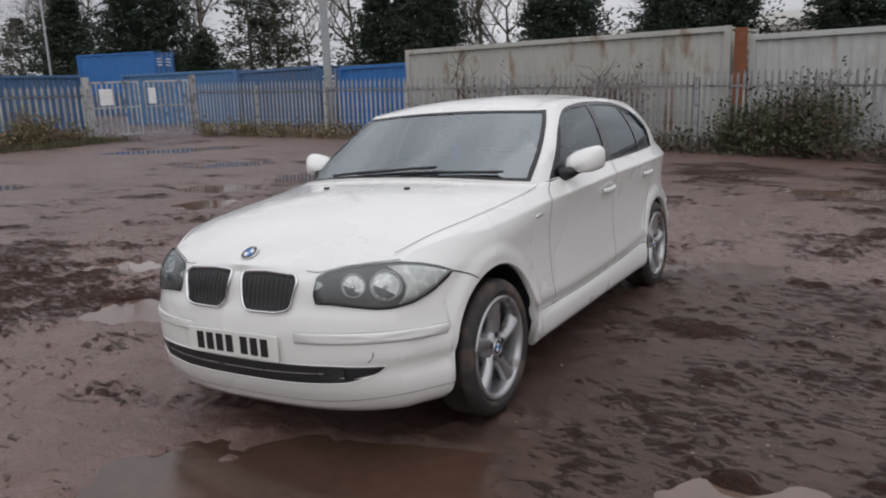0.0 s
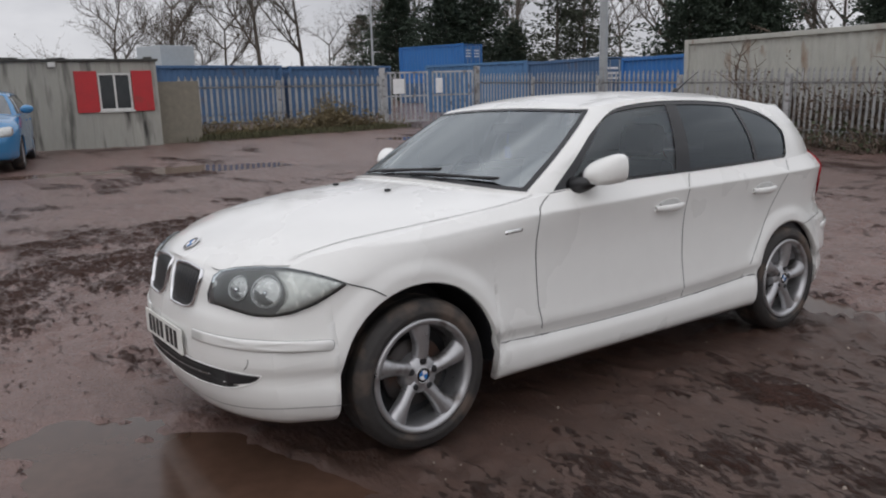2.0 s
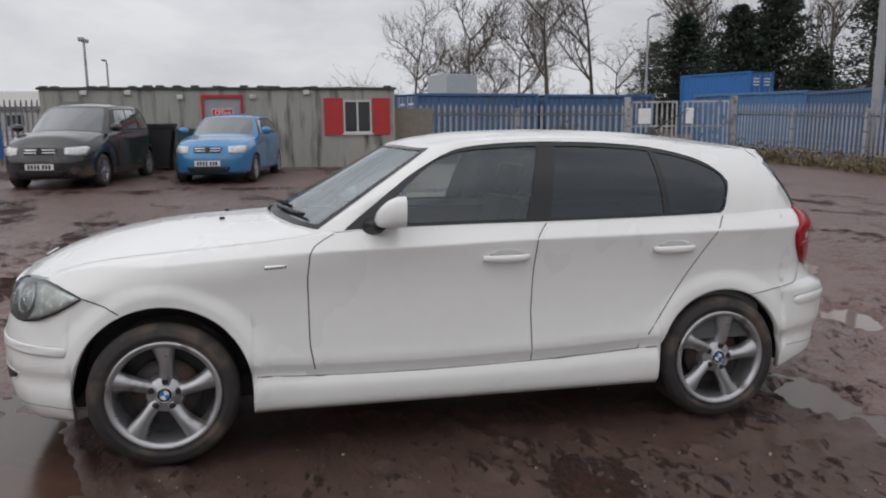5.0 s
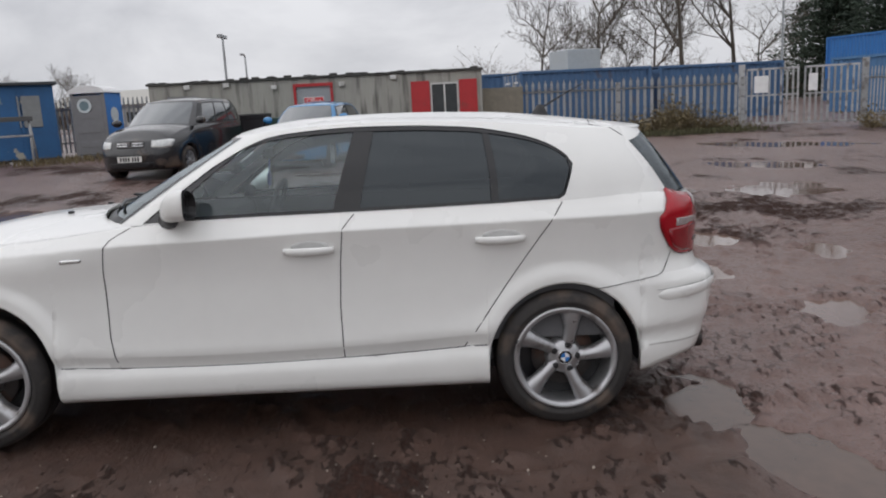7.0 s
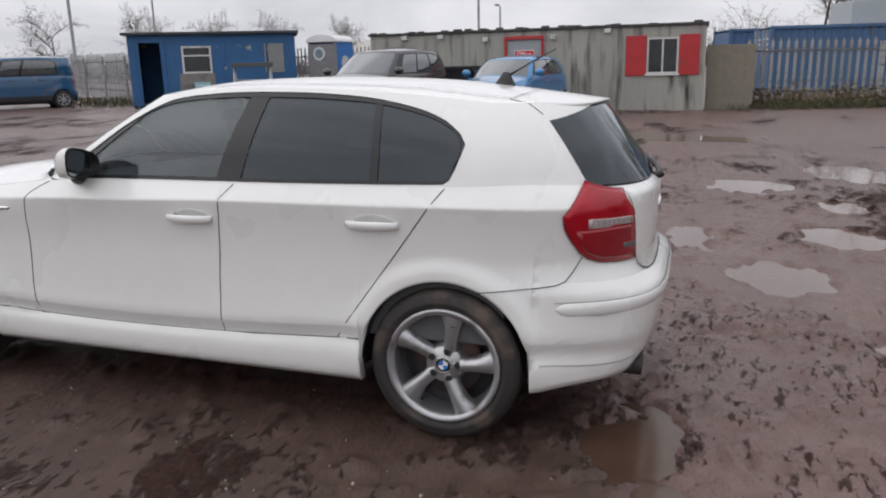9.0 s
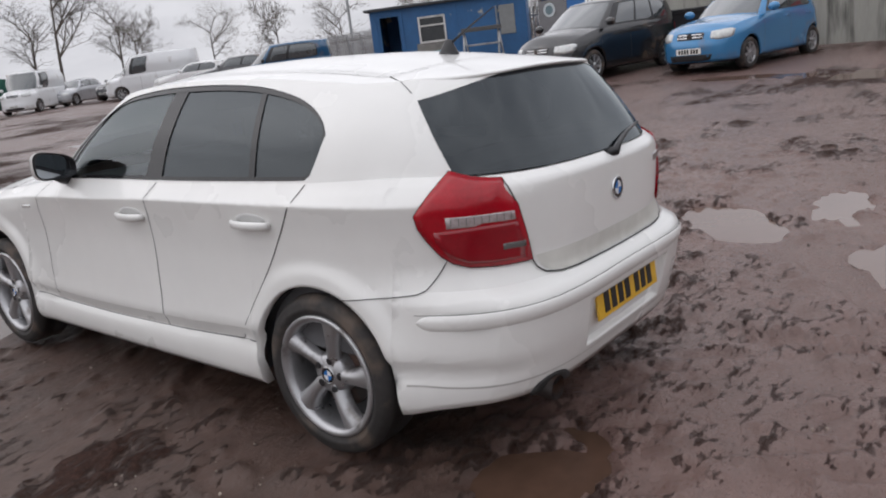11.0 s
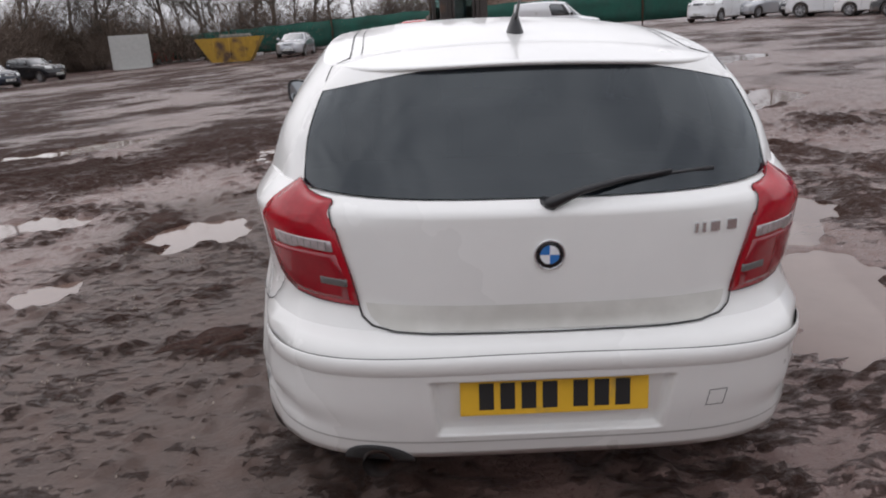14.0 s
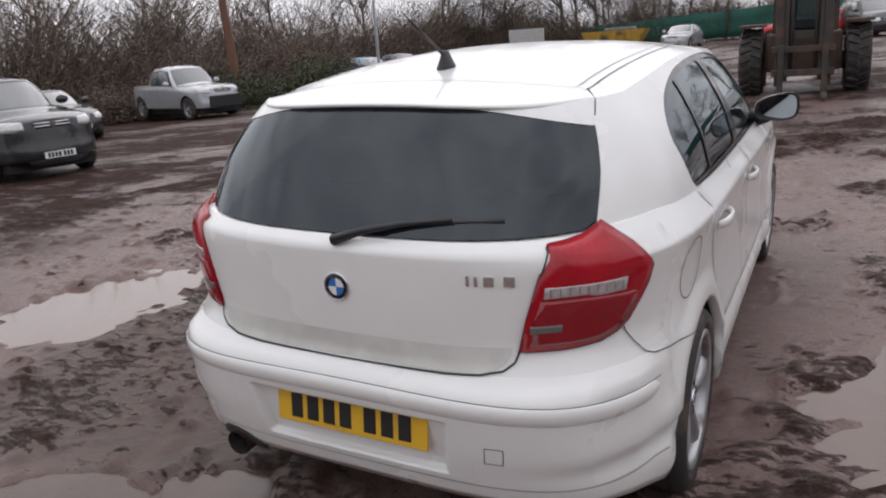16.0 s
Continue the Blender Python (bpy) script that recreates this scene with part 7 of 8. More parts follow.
def skip():
    t = thing("skip", "worn yellow steel skip with sloping ends", "skip", on_ground(11.0, -41.5, 4))
    bm = bmesh.new()
    ring = lambda k, z, h: [bm.verts.new((x * k[0], y * k[1], z)) for x, y in ((-1, -1), (1, -1), (1, 1), (-1, 1))]
    o0, o1 = ring((1.1, 0.75), 0.08, 0), ring((1.9, 0.9), 1.45, 0)
    i1, i0 = ring((1.82, 0.83), 1.45, 0), ring((1.05, 0.7), 0.15, 0)
    for a, b in ((o0, o1), (o1, i1), (i1, i0)):
        for i in range(4):
            bm.faces.new((a[i], a[(i + 1) % 4], b[(i + 1) % 4], b[i]))
    bm.faces.new(o0[::-1])
    bm.faces.new(i0)
    part("hopper", bm, SKIP_YELLOW, t)
    for s in (-1, 1):
        for x in (-0.9, 0.0, 0.9):
            box("rib", x - 0.05, x + 0.05, s * 0.86 - 0.05, s * 0.86 + 0.05, 0.2, 1.4, SKIP_YELLOW, t, 0.01)
    box("rubble", -1.2, 0.6, -0.5, 0.5, 1.2, 1.62, mat("rubble", (0.16, 0.15, 0.13), rough=0.9, vary=0.5, scale=6), t, 0.12)


skip()
sl = thing("concrete_panel", "pale upright panel at the hedge end of the yard", "panel", on_ground(19.9, -50.0, 20))
box("slab", -1.3, 1.3, -0.06, 0.06, 0, 2.3, mat("pale_concrete", (0.45, 0.45, 0.43), rough=0.8, vary=0.1), sl, 0.02)
box("foot", -0.9, 0.9, -0.3, 0.3, 0, 0.12, mat("pale_concrete", (0.45, 0.45, 0.43)), sl, 0.02)


# ---- far buildings ----
def shed(name, label, x, y, rz, L, W, H, ridge, wall, roof_):
    t = thing(name, label, "building", pose(x, y, float(lie(x, y)) - 1.0, 0, 0, rz))
    bm = bmesh.new()
    add_box(bm, 0, L, 0, W, 0, H)
    part("wall", bm, wall, t)
    vs = [(-0.3, -0.4, H - 0.05), (L + 0.3, -0.4, H - 0.05), (L + 0.3, W / 2, H + ridge), (-0.3, W / 2, H + ridge), (L + 0.3, W + 0.4, H - 0.05), (-0.3, W + 0.4, H - 0.05)]
    ro = mesh_part("roof", vs, [(0, 1, 2, 3), (3, 2, 4, 5), (0, 3, 5), (1, 4, 2)], roof_, t, shade=False)
    for k in range(int(L / 4)):
        box("window", 1 + k * 4, 2.6 + k * 4, -0.04, -0.01, H * 0.45, H * 0.75, DARK_GLASS, t, 0)


PALE_CLAD = mat("pale_cladding", (0.46, 0.45, 0.42), rough=0.6, vary=0.08, scale=0.4)
PALE_ROOF = mat("pale_sheet_roof", (0.40, 0.385, 0.35), rough=0.6, vary=0.08, scale=0.4)
shed("warehouse", "low pale warehouse beyond the yard", -75, -35, 80, 34, 14, 3.2, 1.6, PALE_CLAD, PALE_ROOF)
shed("warehouse", "low pale warehouse behind the trees", -78, 62, -60, 16, 12, 3.0, 1.4, PALE_CLAD, PALE_ROOF)
shed("warehouse", "grey warehouse behind the dark conifers", -45, 72, -30, 46, 16, 4.4, 1.6, PALE_CLAD, PALE_ROOF)
shed("shed", "brown-roofed shed behind the green netting", -12.0, -56.0, 8, 8, 6, 2.4, 0.9, mat("brown_cladding", (0.12, 0.07, 0.05), rough=0.8), mat("brown_cladding", (0.12, 0.07, 0.05)))


# ---- parked vehicles ----
def shape(wb, nose_y, tail_y, width, high, belt, bonnet, ws0, ws1, roof_end, hatch_y, r, windows=(0.02, 0.84), panes=None, upright=0.0, sill=0.22, hood_drop=0.14):
    """Body curves from a few measures: wheelbase, nose and tail, width, height, belt and bonnet heights, windscreen foot and top, roof end, tailgate foot, wheel radius."""
    hw = width / 2
    W = lambda k: hw * k
    t0 = tail_y
    return dict(
        wheelbase=wb, flare=0.012, mf=7.0, nf=2.7, mr=8.0, nr=3.0, front_y=nose_y + 0.34, rear_y=tail_y - 0.45,
        nose=[(0.15, nose_y + 0.07), (0.3, nose_y + 0.01), (0.5, nose_y), (0.62, nose_y + 0.03), (bonnet - hood_drop, nose_y + 0.08), (bonnet, nose_y + 0.2)],
        tail=[(0.2, t0 - 0.08), (0.35, t0 - 0.02), (0.55, t0), (0.62, t0 - 0.02), (0.7, t0 - 0.05), (belt - 0.05, t0 - 0.07), (belt + 0.1, t0 - 0.14)],
        wide=[(0.15, W(0.92)), (0.25, W(0.98)), (0.45, W(0.985)), (0.7, W(1.0)), (belt, W(0.985))],
        shoulder=[(nose_y - 0.05, bonnet - hood_drop - 0.02), (nose_y + 0.15, bonnet - hood_drop + 0.02), (0.0, bonnet - 0.05), (ws0 + 0.2, belt - 0.03), (ws1, belt), (tail_y, belt + 0.02)],
        bonnet=[(nose_y - 0.05, bonnet - hood_drop - 0.02), (nose_y + 0.1, bonnet - hood_drop + 0.04), (nose_y + 0.4, bonnet - 0.03), (ws0 - 0.15, bonnet + 0.03), (ws0, bonnet + 0.06), (ws0 + 0.5, bonnet + 0.08)],
        inset=[(nose_y, 0.03), (0.0, 0.09), (ws0 + 0.3, 0.04), (tail_y, 0.03)],
        roof=[(ws1 - 0.05, high - 0.10), (ws1 + 0.1, high - 0.055), ((ws1 + roof_end) / 2, high), (roof_end, high - 0.06)],
        rail=[(ws1 - 0.1, high - 0.125), (ws1 + 0.2, high - 0.085), ((ws1 + roof_end) / 2, high - 0.065), (roof_end, high - 0.10)],
        screen=[(0, ws0), (1, ws1)], hatch=[(0, hatch_y), (0.5, (hatch_y * 0.6 + roof_end * 0.4)), (1, roof_end)],
        tumble=[(0, W(0.945)), (0.5, W(0.86 + upright)), (0.85, W(0.765 + upright)), (1.0, W(0.70 + upright))],
        ws_m=(4.5, 9.0), house_mid=(ws0 + hatch_y) / 2, pillar_a=0.9, pillar_c=0.93, hatch_n=2.8, hatch_m=(8.0, 8.0), ws_grow=0.0, rw_grow=0.0, upright=1.4,
        ws_edge=0.83, rw_edge=0.82, ws_v=(0.04, 0.94), rw_v=(0.05, 0.9), dlo=windows,
        dlo_low=curve([(0, 0.04), (windows[1] - 0.06, 0.05), (windows[1], 0.12)]),
        dlo_up=curve([(0, 0.86), (0.3, 0.90), (windows[1] - 0.1, 0.88), (windows[1], 0.72)]),
        panes=panes or [("front", windows[0] + 0.03, 0.40), ("rear", 0.44, windows[1] - 0.015)],
        arch_r=(r + 0.045, r + 0.045), arch_z=(r, r), bonnet_end=ws0 + 0.4, deck_start=hatch_y - 0.5, sill=lambda y: sill, r=r)


RIM_GREY = mat("road_wheel_silver", (0.42, 0.42, 0.43), rough=0.35, metal=0.7, vary=0.1)
CAR_GLASS = mat("parked_car_glass", (0.035, 0.045, 0.05), rough=0.04, vary=0.2, scale=1.5, spec=1.0, coat=1.0)
HEADLAMP = mat("headlamp_lens", (0.55, 0.56, 0.55), rough=0.12, metal=0.3, vary=0.3, scale=20, coat=1.0)


def road_wheel(car, x, y, r, side, spokes=7, paint_=None):
    w = new("wheel")
    w.parent, w.matrix_basis = car, pose(x, y, r, random.Random(int(y * 100)).uniform(0, 60), 0, 0 if side > 0 else 180)
    q = r * 0.68
    lathe("tyre", [(q, -0.09), (r * 0.93, -0.1), (r, -0.07), (r, 0.07), (r * 0.93, 0.1), (q + 0.01, 0.098), (q, 0.085)], RUBBER, w, 28)
    vs, fs = [(0.075, 0, 0)], []
    lathe("rim", [(q - 0.03, -0.03), (q - 0.022, 0.06), (q, 0.09), (q + 0.006, 0.08)], paint_ or RIM_GREY, w, 28)
    lathe("wheel_back", [(0.0, 0.0), (q - 0.02, -0.02)], BLACK_TRIM, w, 20)
    bm = bmesh.new()
    for k in range(spokes):
        add_box(bm, 0.055, 0.082, -0.022, 0.022, 0.02, q - 0.015, 0, Matrix.Rotation(2 * math.pi * k / spokes, 4, "X"))
    part("spokes_disc", bm, paint_ or RIM_GREY, w)
    lathe("hub", [(0.0, 0.092), (0.05, 0.088), (0.06, 0.06)], paint_ or RIM_GREY, w, 16)


def vehicle(name, label, m, P, color, plate=True, body_trim=False, lamps=None, grille=True, van=False, spokes=7, group="", open_bed=False):
    """A parked vehicle of any kind from its body curves."""
    car = thing(name, label, name.split("_")[-1] if name.split("_")[-1] in ("van", "truck") else "car", m, group)
    B = Body(P)
    belt = float(B.shoulder(1.3))

    def panel(side, x, y, z):
        return ("body", 0) if not (body_trim and z < 0.45) else ("lower_cladding", 0)

    for (nm, _), (vs, fs) in B.build_tub(panel, 14).items():
        mesh_part(nm, vs, fs, color if nm == "body" else BLACK_TRIM, car)
    for nm, e, c, k in (("bonnet", B.bonnet_edges(), B.bonnet, 2.6), ("rear_deck", B.deck_edges(), lambda y: 0.0, 2.0), ("roof", B.roof_edges(), B.roof, 2.3)):
        vs, fs = B.skin(e, c, k, 12)
        mesh_part(nm, vs, fs, color, car)
    vs, fs = B.build_house()
    mesh_part("body_frame", vs, fs, color, car)
    keys = B.house_keys()
    for nm, ks, flip in (("windscreen", [k for k in keys if k[0] == "f" and k[1] <= P["ws_edge"]], False), ("rear_window", [k for k in keys if k[0] == "r" and k[1] <= P["rw_edge"]][::-1], True)):
        vs, fs = B.pane(ks, 0, 0.004, rows=6)
        mesh_part(nm, vs, [f[::-1] for f in fs] if flip else fs, CAR_GLASS if not (van and flip) else color, car)
    for s in (1, -1):
        opening = [k for k in keys if k[0] == "e" and P["dlo"][0] - 1e-6 <= k[1] <= P["dlo"][1] + 1e-6]
        vs, fs = B.pane(opening, s, 0.006, rows=5)
        mesh_part("window_frame", vs, fs, BLACK_TRIM, car)
        for nm, a, b in P["panes"]:
            ks = [k for k in opening if a - 1e-6 <= k[1] <= b + 1e-6]
            vs, fs = B.pane(ks, s, 0.002, 0.05, rows=5)
            mesh_part(nm + "_window", vs, fs, CAR_GLASS, car)
        S = B.side_at(s)
        ws = P["screen"][0][1]
        for y in (ws + 0.2, ws + 1.22) + (() if van else (ws + 2.1,)):
            if y < P["wheelbase"] - 0.3 or van:
                ribbon("door_gap", [(y, z) for z in np.linspace(0.34, belt - 0.03, 8)], S, GAP, car, width=0.008, height=0.002)
        for y in (ws + 1.05, ws + 1.95)[: 1 if van else 2]:
            hd = patch("door_handle", rounded([(y - 0.09, belt - 0.14), (y + 0.09, belt - 0.14), (y + 0.09, belt - 0.11), (y - 0.09, belt - 0.11)], 0.01, 2), S, BLACK_TRIM if body_trim else color, car, 0.012, 0.02, 2)
        # mirror
        bm = bmesh.new()
        bmesh.ops.create_icosphere(bm, subdivisions=2, radius=1.0, matrix=Matrix.Translation((s * (P["wide"][3][1] + 0.07), ws + 0.42, belt + 0.09)) @ Matrix.Diagonal((0.12, 0.07, 0.085, 1)))
        part("door_mirror", bm, color if not body_trim else BLACK_TRIM, car, "", True)
        F, R = B.end_at(-1, s), B.end_at(1, s)
        zb = P["bonnet"][1][1]
        lo, hi, za, zz = lamps or (24, 52, zb - 0.17, zb - 0.01)
        patch("headlight", dense(rounded([(lo, za + 0.02), (lo + 1, zz - 0.01), (hi - 6, zz + 0.01), (hi, zz - 0.01), (hi - 5, za + 0.01), (lo + 8, za - 0.01)], 2.0, 3), 3), F, HEADLAMP, car, 0.004, 0.016, 3)
        patch("tail_light", dense(rounded([(30, belt - 0.02), (44, belt - 0.02), (48, belt - 0.2), (42, belt - 0.36), (31, belt - 0.34)], 2.0, 3), 3), R, RED_LENS, car, 0.004, 0.012, 3)
        for ya in B.axles:
            road_wheel(car, s * (P["wide"][2][1] - 0.11), ya, P["r"], s, spokes)
            vs, fs = [], []
            for k in range(13):
                a = math.pi * k / 12
                for x in (P["wide"][2][1] - 0.05, 0.4):
                    vs.append((s * x, ya - (P["r"] + 0.04) * math.cos(a), P["r"] + (P["r"] + 0.04) * math.sin(a)))
            mesh_part("wheel_arch_liner", vs, [(2 * k, 2 * k + 1, 2 * k + 3, 2 * k + 2) for k in range(12)], BLACK_TRIM, car)
    F = B.end_at(-1)
    zb = P["bonnet"][1][1]
    if grille:
        patch("grille", dense(rounded([(-18, zb - 0.03), (18, zb - 0.03), (16, zb - 0.15), (-16, zb - 0.15)], 1.5, 3), 3), F, BLACK_TRIM, car, 0.004, 0.006, 3)
        for z in (zb - 0.06, zb - 0.11):
            ribbon("grille_bar", [(a, z) for a in np.linspace(-16, 16, 14)], F, CHROME, car, width=0.012, height=0.009)
        bm = bmesh.new()
        bmesh.ops.create_cone(bm, cap_ends=True, segments=20, radius1=0.055, radius2=0.055, depth=0.02, matrix=pose(0, F(0, zb - 0.085, 0.012)[1], zb - 0.085, 90, 0, 0))
        part("badge", bm, CHROME, car)
    patch("lower_grille", dense(rounded([(-26, 0.36), (26, 0.36), (23, 0.25), (-23, 0.25)], 2, 3), 3), F, BLACK_TRIM, car, 0.003, 0.004, 3)
    box("underbody", -P["wide"][2][1] * 0.8, P["wide"][2][1] * 0.8, P["nose"][2][1] + 0.3, P["tail"][2][1] - 0.3, 0.18, 0.32, BLACK_TRIM, car)
    if plate:
        number_plate(car, pose(0, P["nose"][2][1] - 0.012, 0.43, 0, 0, 0), PLATE_WHITE)
    box("cabin_dark", -P["wide"][2][1] * 0.75, P["wide"][2][1] * 0.75, P["screen"][0][1] + 0.5, P["hatch"][0][1] - 0.4, 0.35, belt - 0.05, DASH, car)
    return car


small = shape(2.49, -0.80, 3.12, 1.68, 1.46, 0.98, 0.95, 0.28, 1.02, 2.82, 3.02, 0.29, hood_drop=0.2)
mpv = shape(2.68, -0.86, 3.53, 1.79, 1.66, 1.05, 1.03, 0.05, 1.02, 3.25, 3.45, 0.315, (0.02, 0.90), [("front", 0.10, 0.36), ("rear", 0.39, 0.63), ("quarter", 0.66, 0.885)], hood_drop=0.27)
mid_hatch = shape(2.60, -0.84, 3.40, 1.76, 1.47, 0.98, 0.93, 0.28, 1.08, 2.95, 3.25, 0.315, hood_drop=0.2)
estate = shape(2.60, -0.88, 3.55, 1.75, 1.46, 0.98, 0.92, 0.42, 1.15, 3.25, 3.42, 0.31, (0.02, 0.90), [("front", 0.05, 0.36), ("rear", 0.39, 0.63), ("quarter", 0.66, 0.885)])
saloon = shape(2.72, -0.78, 3.70, 1.75, 1.40, 0.96, 0.92, 0.50, 1.25, 2.60, 3.10, 0.315, (0.02, 0.82))
suv = shape(2.62, -0.92, 3.60, 1.86, 1.74, 1.16, 1.12, 0.40, 1.10, 3.20, 3.45, 0.36, (0.02, 0.90), [("front", 0.05, 0.36), ("rear", 0.39, 0.63), ("quarter", 0.66, 0.885)], 0.03, 0.34)
mini = shape(2.47, -0.72, 2.95, 1.69, 1.41, 0.98, 0.97, 0.38, 0.92, 2.62, 2.85, 0.30, upright=0.04)
car_van = shape(2.70, -0.78, 3.30, 1.70, 1.81, 1.10, 1.02, 0.10, 0.82, 3.15, 3.25, 0.30, (0.02, 0.86), [("front", 0.08, 0.34), ("rear", 0.38, 0.845)], 0.12)
panel_van_shape = shape(2.70, -0.78, 3.30, 1.72, 1.80, 1.10, 1.02, 0.10, 0.82, 3.15, 3.25, 0.30, (0.02, 0.36), [("front", 0.08, 0.345)], 0.12)
big_van = shape(3.30, -0.92, 4.10, 1.97, 2.25, 1.22, 1.16, -0.15, 0.62, 3.95, 4.02, 0.34, (0.02, 0.30), [("front", 0.07, 0.285)], 0.16)

vehicle("hatchback_car", "bright blue small hatchback parked before the office cabin", on_ground(-12.4, -0.49, 78) @ Matrix.Diagonal((0.97, 0.97, 0.97, 1)), small, paint("bright_blue_car_paint", (0.045, 0.21, 0.43), metal=0.25))
vehicle("people_carrier", "black people carrier with roof rails parked by the bins", on_ground(-11.75, -3.36, 80) @ Matrix.Diagonal((0.97, 0.97, 0.97, 1)), mpv, paint("black_car_paint", (0.012, 0.012, 0.014), amount=0.3))
vehicle("passenger_van", "dark blue window van parked in the far row", on_ground(-15.0, -17.7, 54) @ Matrix.Diagonal((0.92, 0.92, 0.92, 1)), car_van, paint("dark_blue_van_paint", (0.02, 0.09, 0.19)), body_trim=True, group="far parked row")
vehicle("hatchback_car", "dark grey hatchback parked in the far row", on_ground(-19.2, -26.2, 48), mid_hatch, paint("dark_grey_car_paint", (0.07, 0.07, 0.075)), group="far parked row")
vehicle("hatchback_car", "white small hatchback parked in the far row", on_ground(-19.8, -30.2, 48), small, paint("white_small_car_paint", (0.72, 0.72, 0.72)), group="far parked row")
vehicle("panel_van", "white panel van parked in the far row", on_ground(-19.4, -33.8, 48), big_van, paint("white_van_paint", (0.70, 0.71, 0.72)), van=True, group="far parked row")
vehicle("panel_van", "white delivery van parked at the netting", on_ground(-16.2, -38.8, 130), big_van, paint("white_van_paint", (0.70, 0.71, 0.72)), van=True, group="far parked row")
vehicle("hatchback_car", "silver hatchback parked in the far row", on_ground(-19.0, -40.0, 120), mid_hatch, paint("silver_car_paint", (0.45, 0.46, 0.48), metal=0.4), group="far parked row")
vehicle("hatchback_car", "dark car parked in the far row", on_ground(-20.8, -37.6, 110), mid_hatch, paint("dark_grey_car_paint", (0.07, 0.07, 0.075)), group="far parked row")
vehicle("light_van", "white light van with black bumpers on the mud", on_ground(-7.0, -28.2, 258) @ Matrix.Diagonal((0.92, 0.92, 0.92, 1)), panel_van_shape, paint("white_van_paint", (0.70, 0.71, 0.72)), van=True, body_trim=True)
vehicle("people_carrier", "dark car parked behind the white light van", on_ground(-2.6, -33.5, 200), mpv, paint("black_car_paint", (0.012, 0.012, 0.014)), plate=False)
vehicle("estate_car", "red estate car parked along the green netting", on_ground(2.0, -35.8, 97), estate, paint("red_car_paint", (0.50, 0.015, 0.02)))
vehicle("saloon_car", "silver saloon parked nose-on before the netting", on_ground(7.6, -42.0, 176), saloon, paint("silver_car_paint", (0.45, 0.46, 0.48), metal=0.4))
vehicle("hatchback_car", "small red hatchback far along the hedge", on_ground(21.0, -57.3, 150), small, paint("red_car_paint", (0.50, 0.015, 0.02)))
vehicle("small_car", "black and white small car parked at the hedge", on_ground(21.6, -41.2, 248), mini, paint("black_car_paint", (0.012, 0.012, 0.014)), group="cars along the hedge")
vehicle("hatchback_car", "dark hatchback parked along the hedge", on_ground(21.7, -35.8, 238), mid_hatch, paint("dark_blue_car_paint", (0.02, 0.025, 0.04)), group="cars along the hedge")
vehicle("hatchback_car", "pale blue hatchback parked along the hedge", on_ground(21.7, -31.9, 238), mid_hatch, paint("pale_blue_car_paint", (0.12, 0.27, 0.40)), group="cars along the hedge")
vehicle("hatchback_car", "dark grey hatchback parked by the brambles", on_ground(22.6, -28.6, 238), mid_hatch, paint("dark_grey_car_paint", (0.07, 0.07, 0.075)), group="cars along the hedge")
vehicle("sport_utility_car", "black off-road estate with grey cladding parked on mud", on_ground(11.3, -3.5, 258), suv, paint("black_suv_paint", (0.013, 0.014, 0.017)), spokes=6)
vehicle("saloon_car", "black hatchback parked beside the pickup", on_ground(17.6, -8.9, 258), mid_hatch, paint("black_car_paint", (0.012, 0.012, 0.014)))


def pickup_truck():
    P = shape(3.02, -0.92, 4.0, 1.80, 1.76, 1.10, 1.10, 0.55, 1.25, 2.35, 2.55, 0.37, (0.02, 0.93), [("front", 0.08, 0.50), ("rear", 0.55, 0.91)], 0.04, 0.36)
    silver = paint("silver_car_paint", (0.45, 0.46, 0.48), metal=0.4)
    car = vehicle("pickup_truck", "silver double-cab pickup truck parked by the hedge", on_ground(17.6, -14.4, 256), P, silver, spokes=6)
    bm = bmesh.new()
    add_box(bm, -0.6, 0.6, -0.97, -0.90, 0.35, 0.75, 0.03)
    part("bull_bar", bm, BLACK_TRIM, car)
    box("load_bed", -0.72, 0.72, 2.65, 3.85, 1.06, 1.125, BLACK_TRIM, car, 0.01)


pickup_truck()


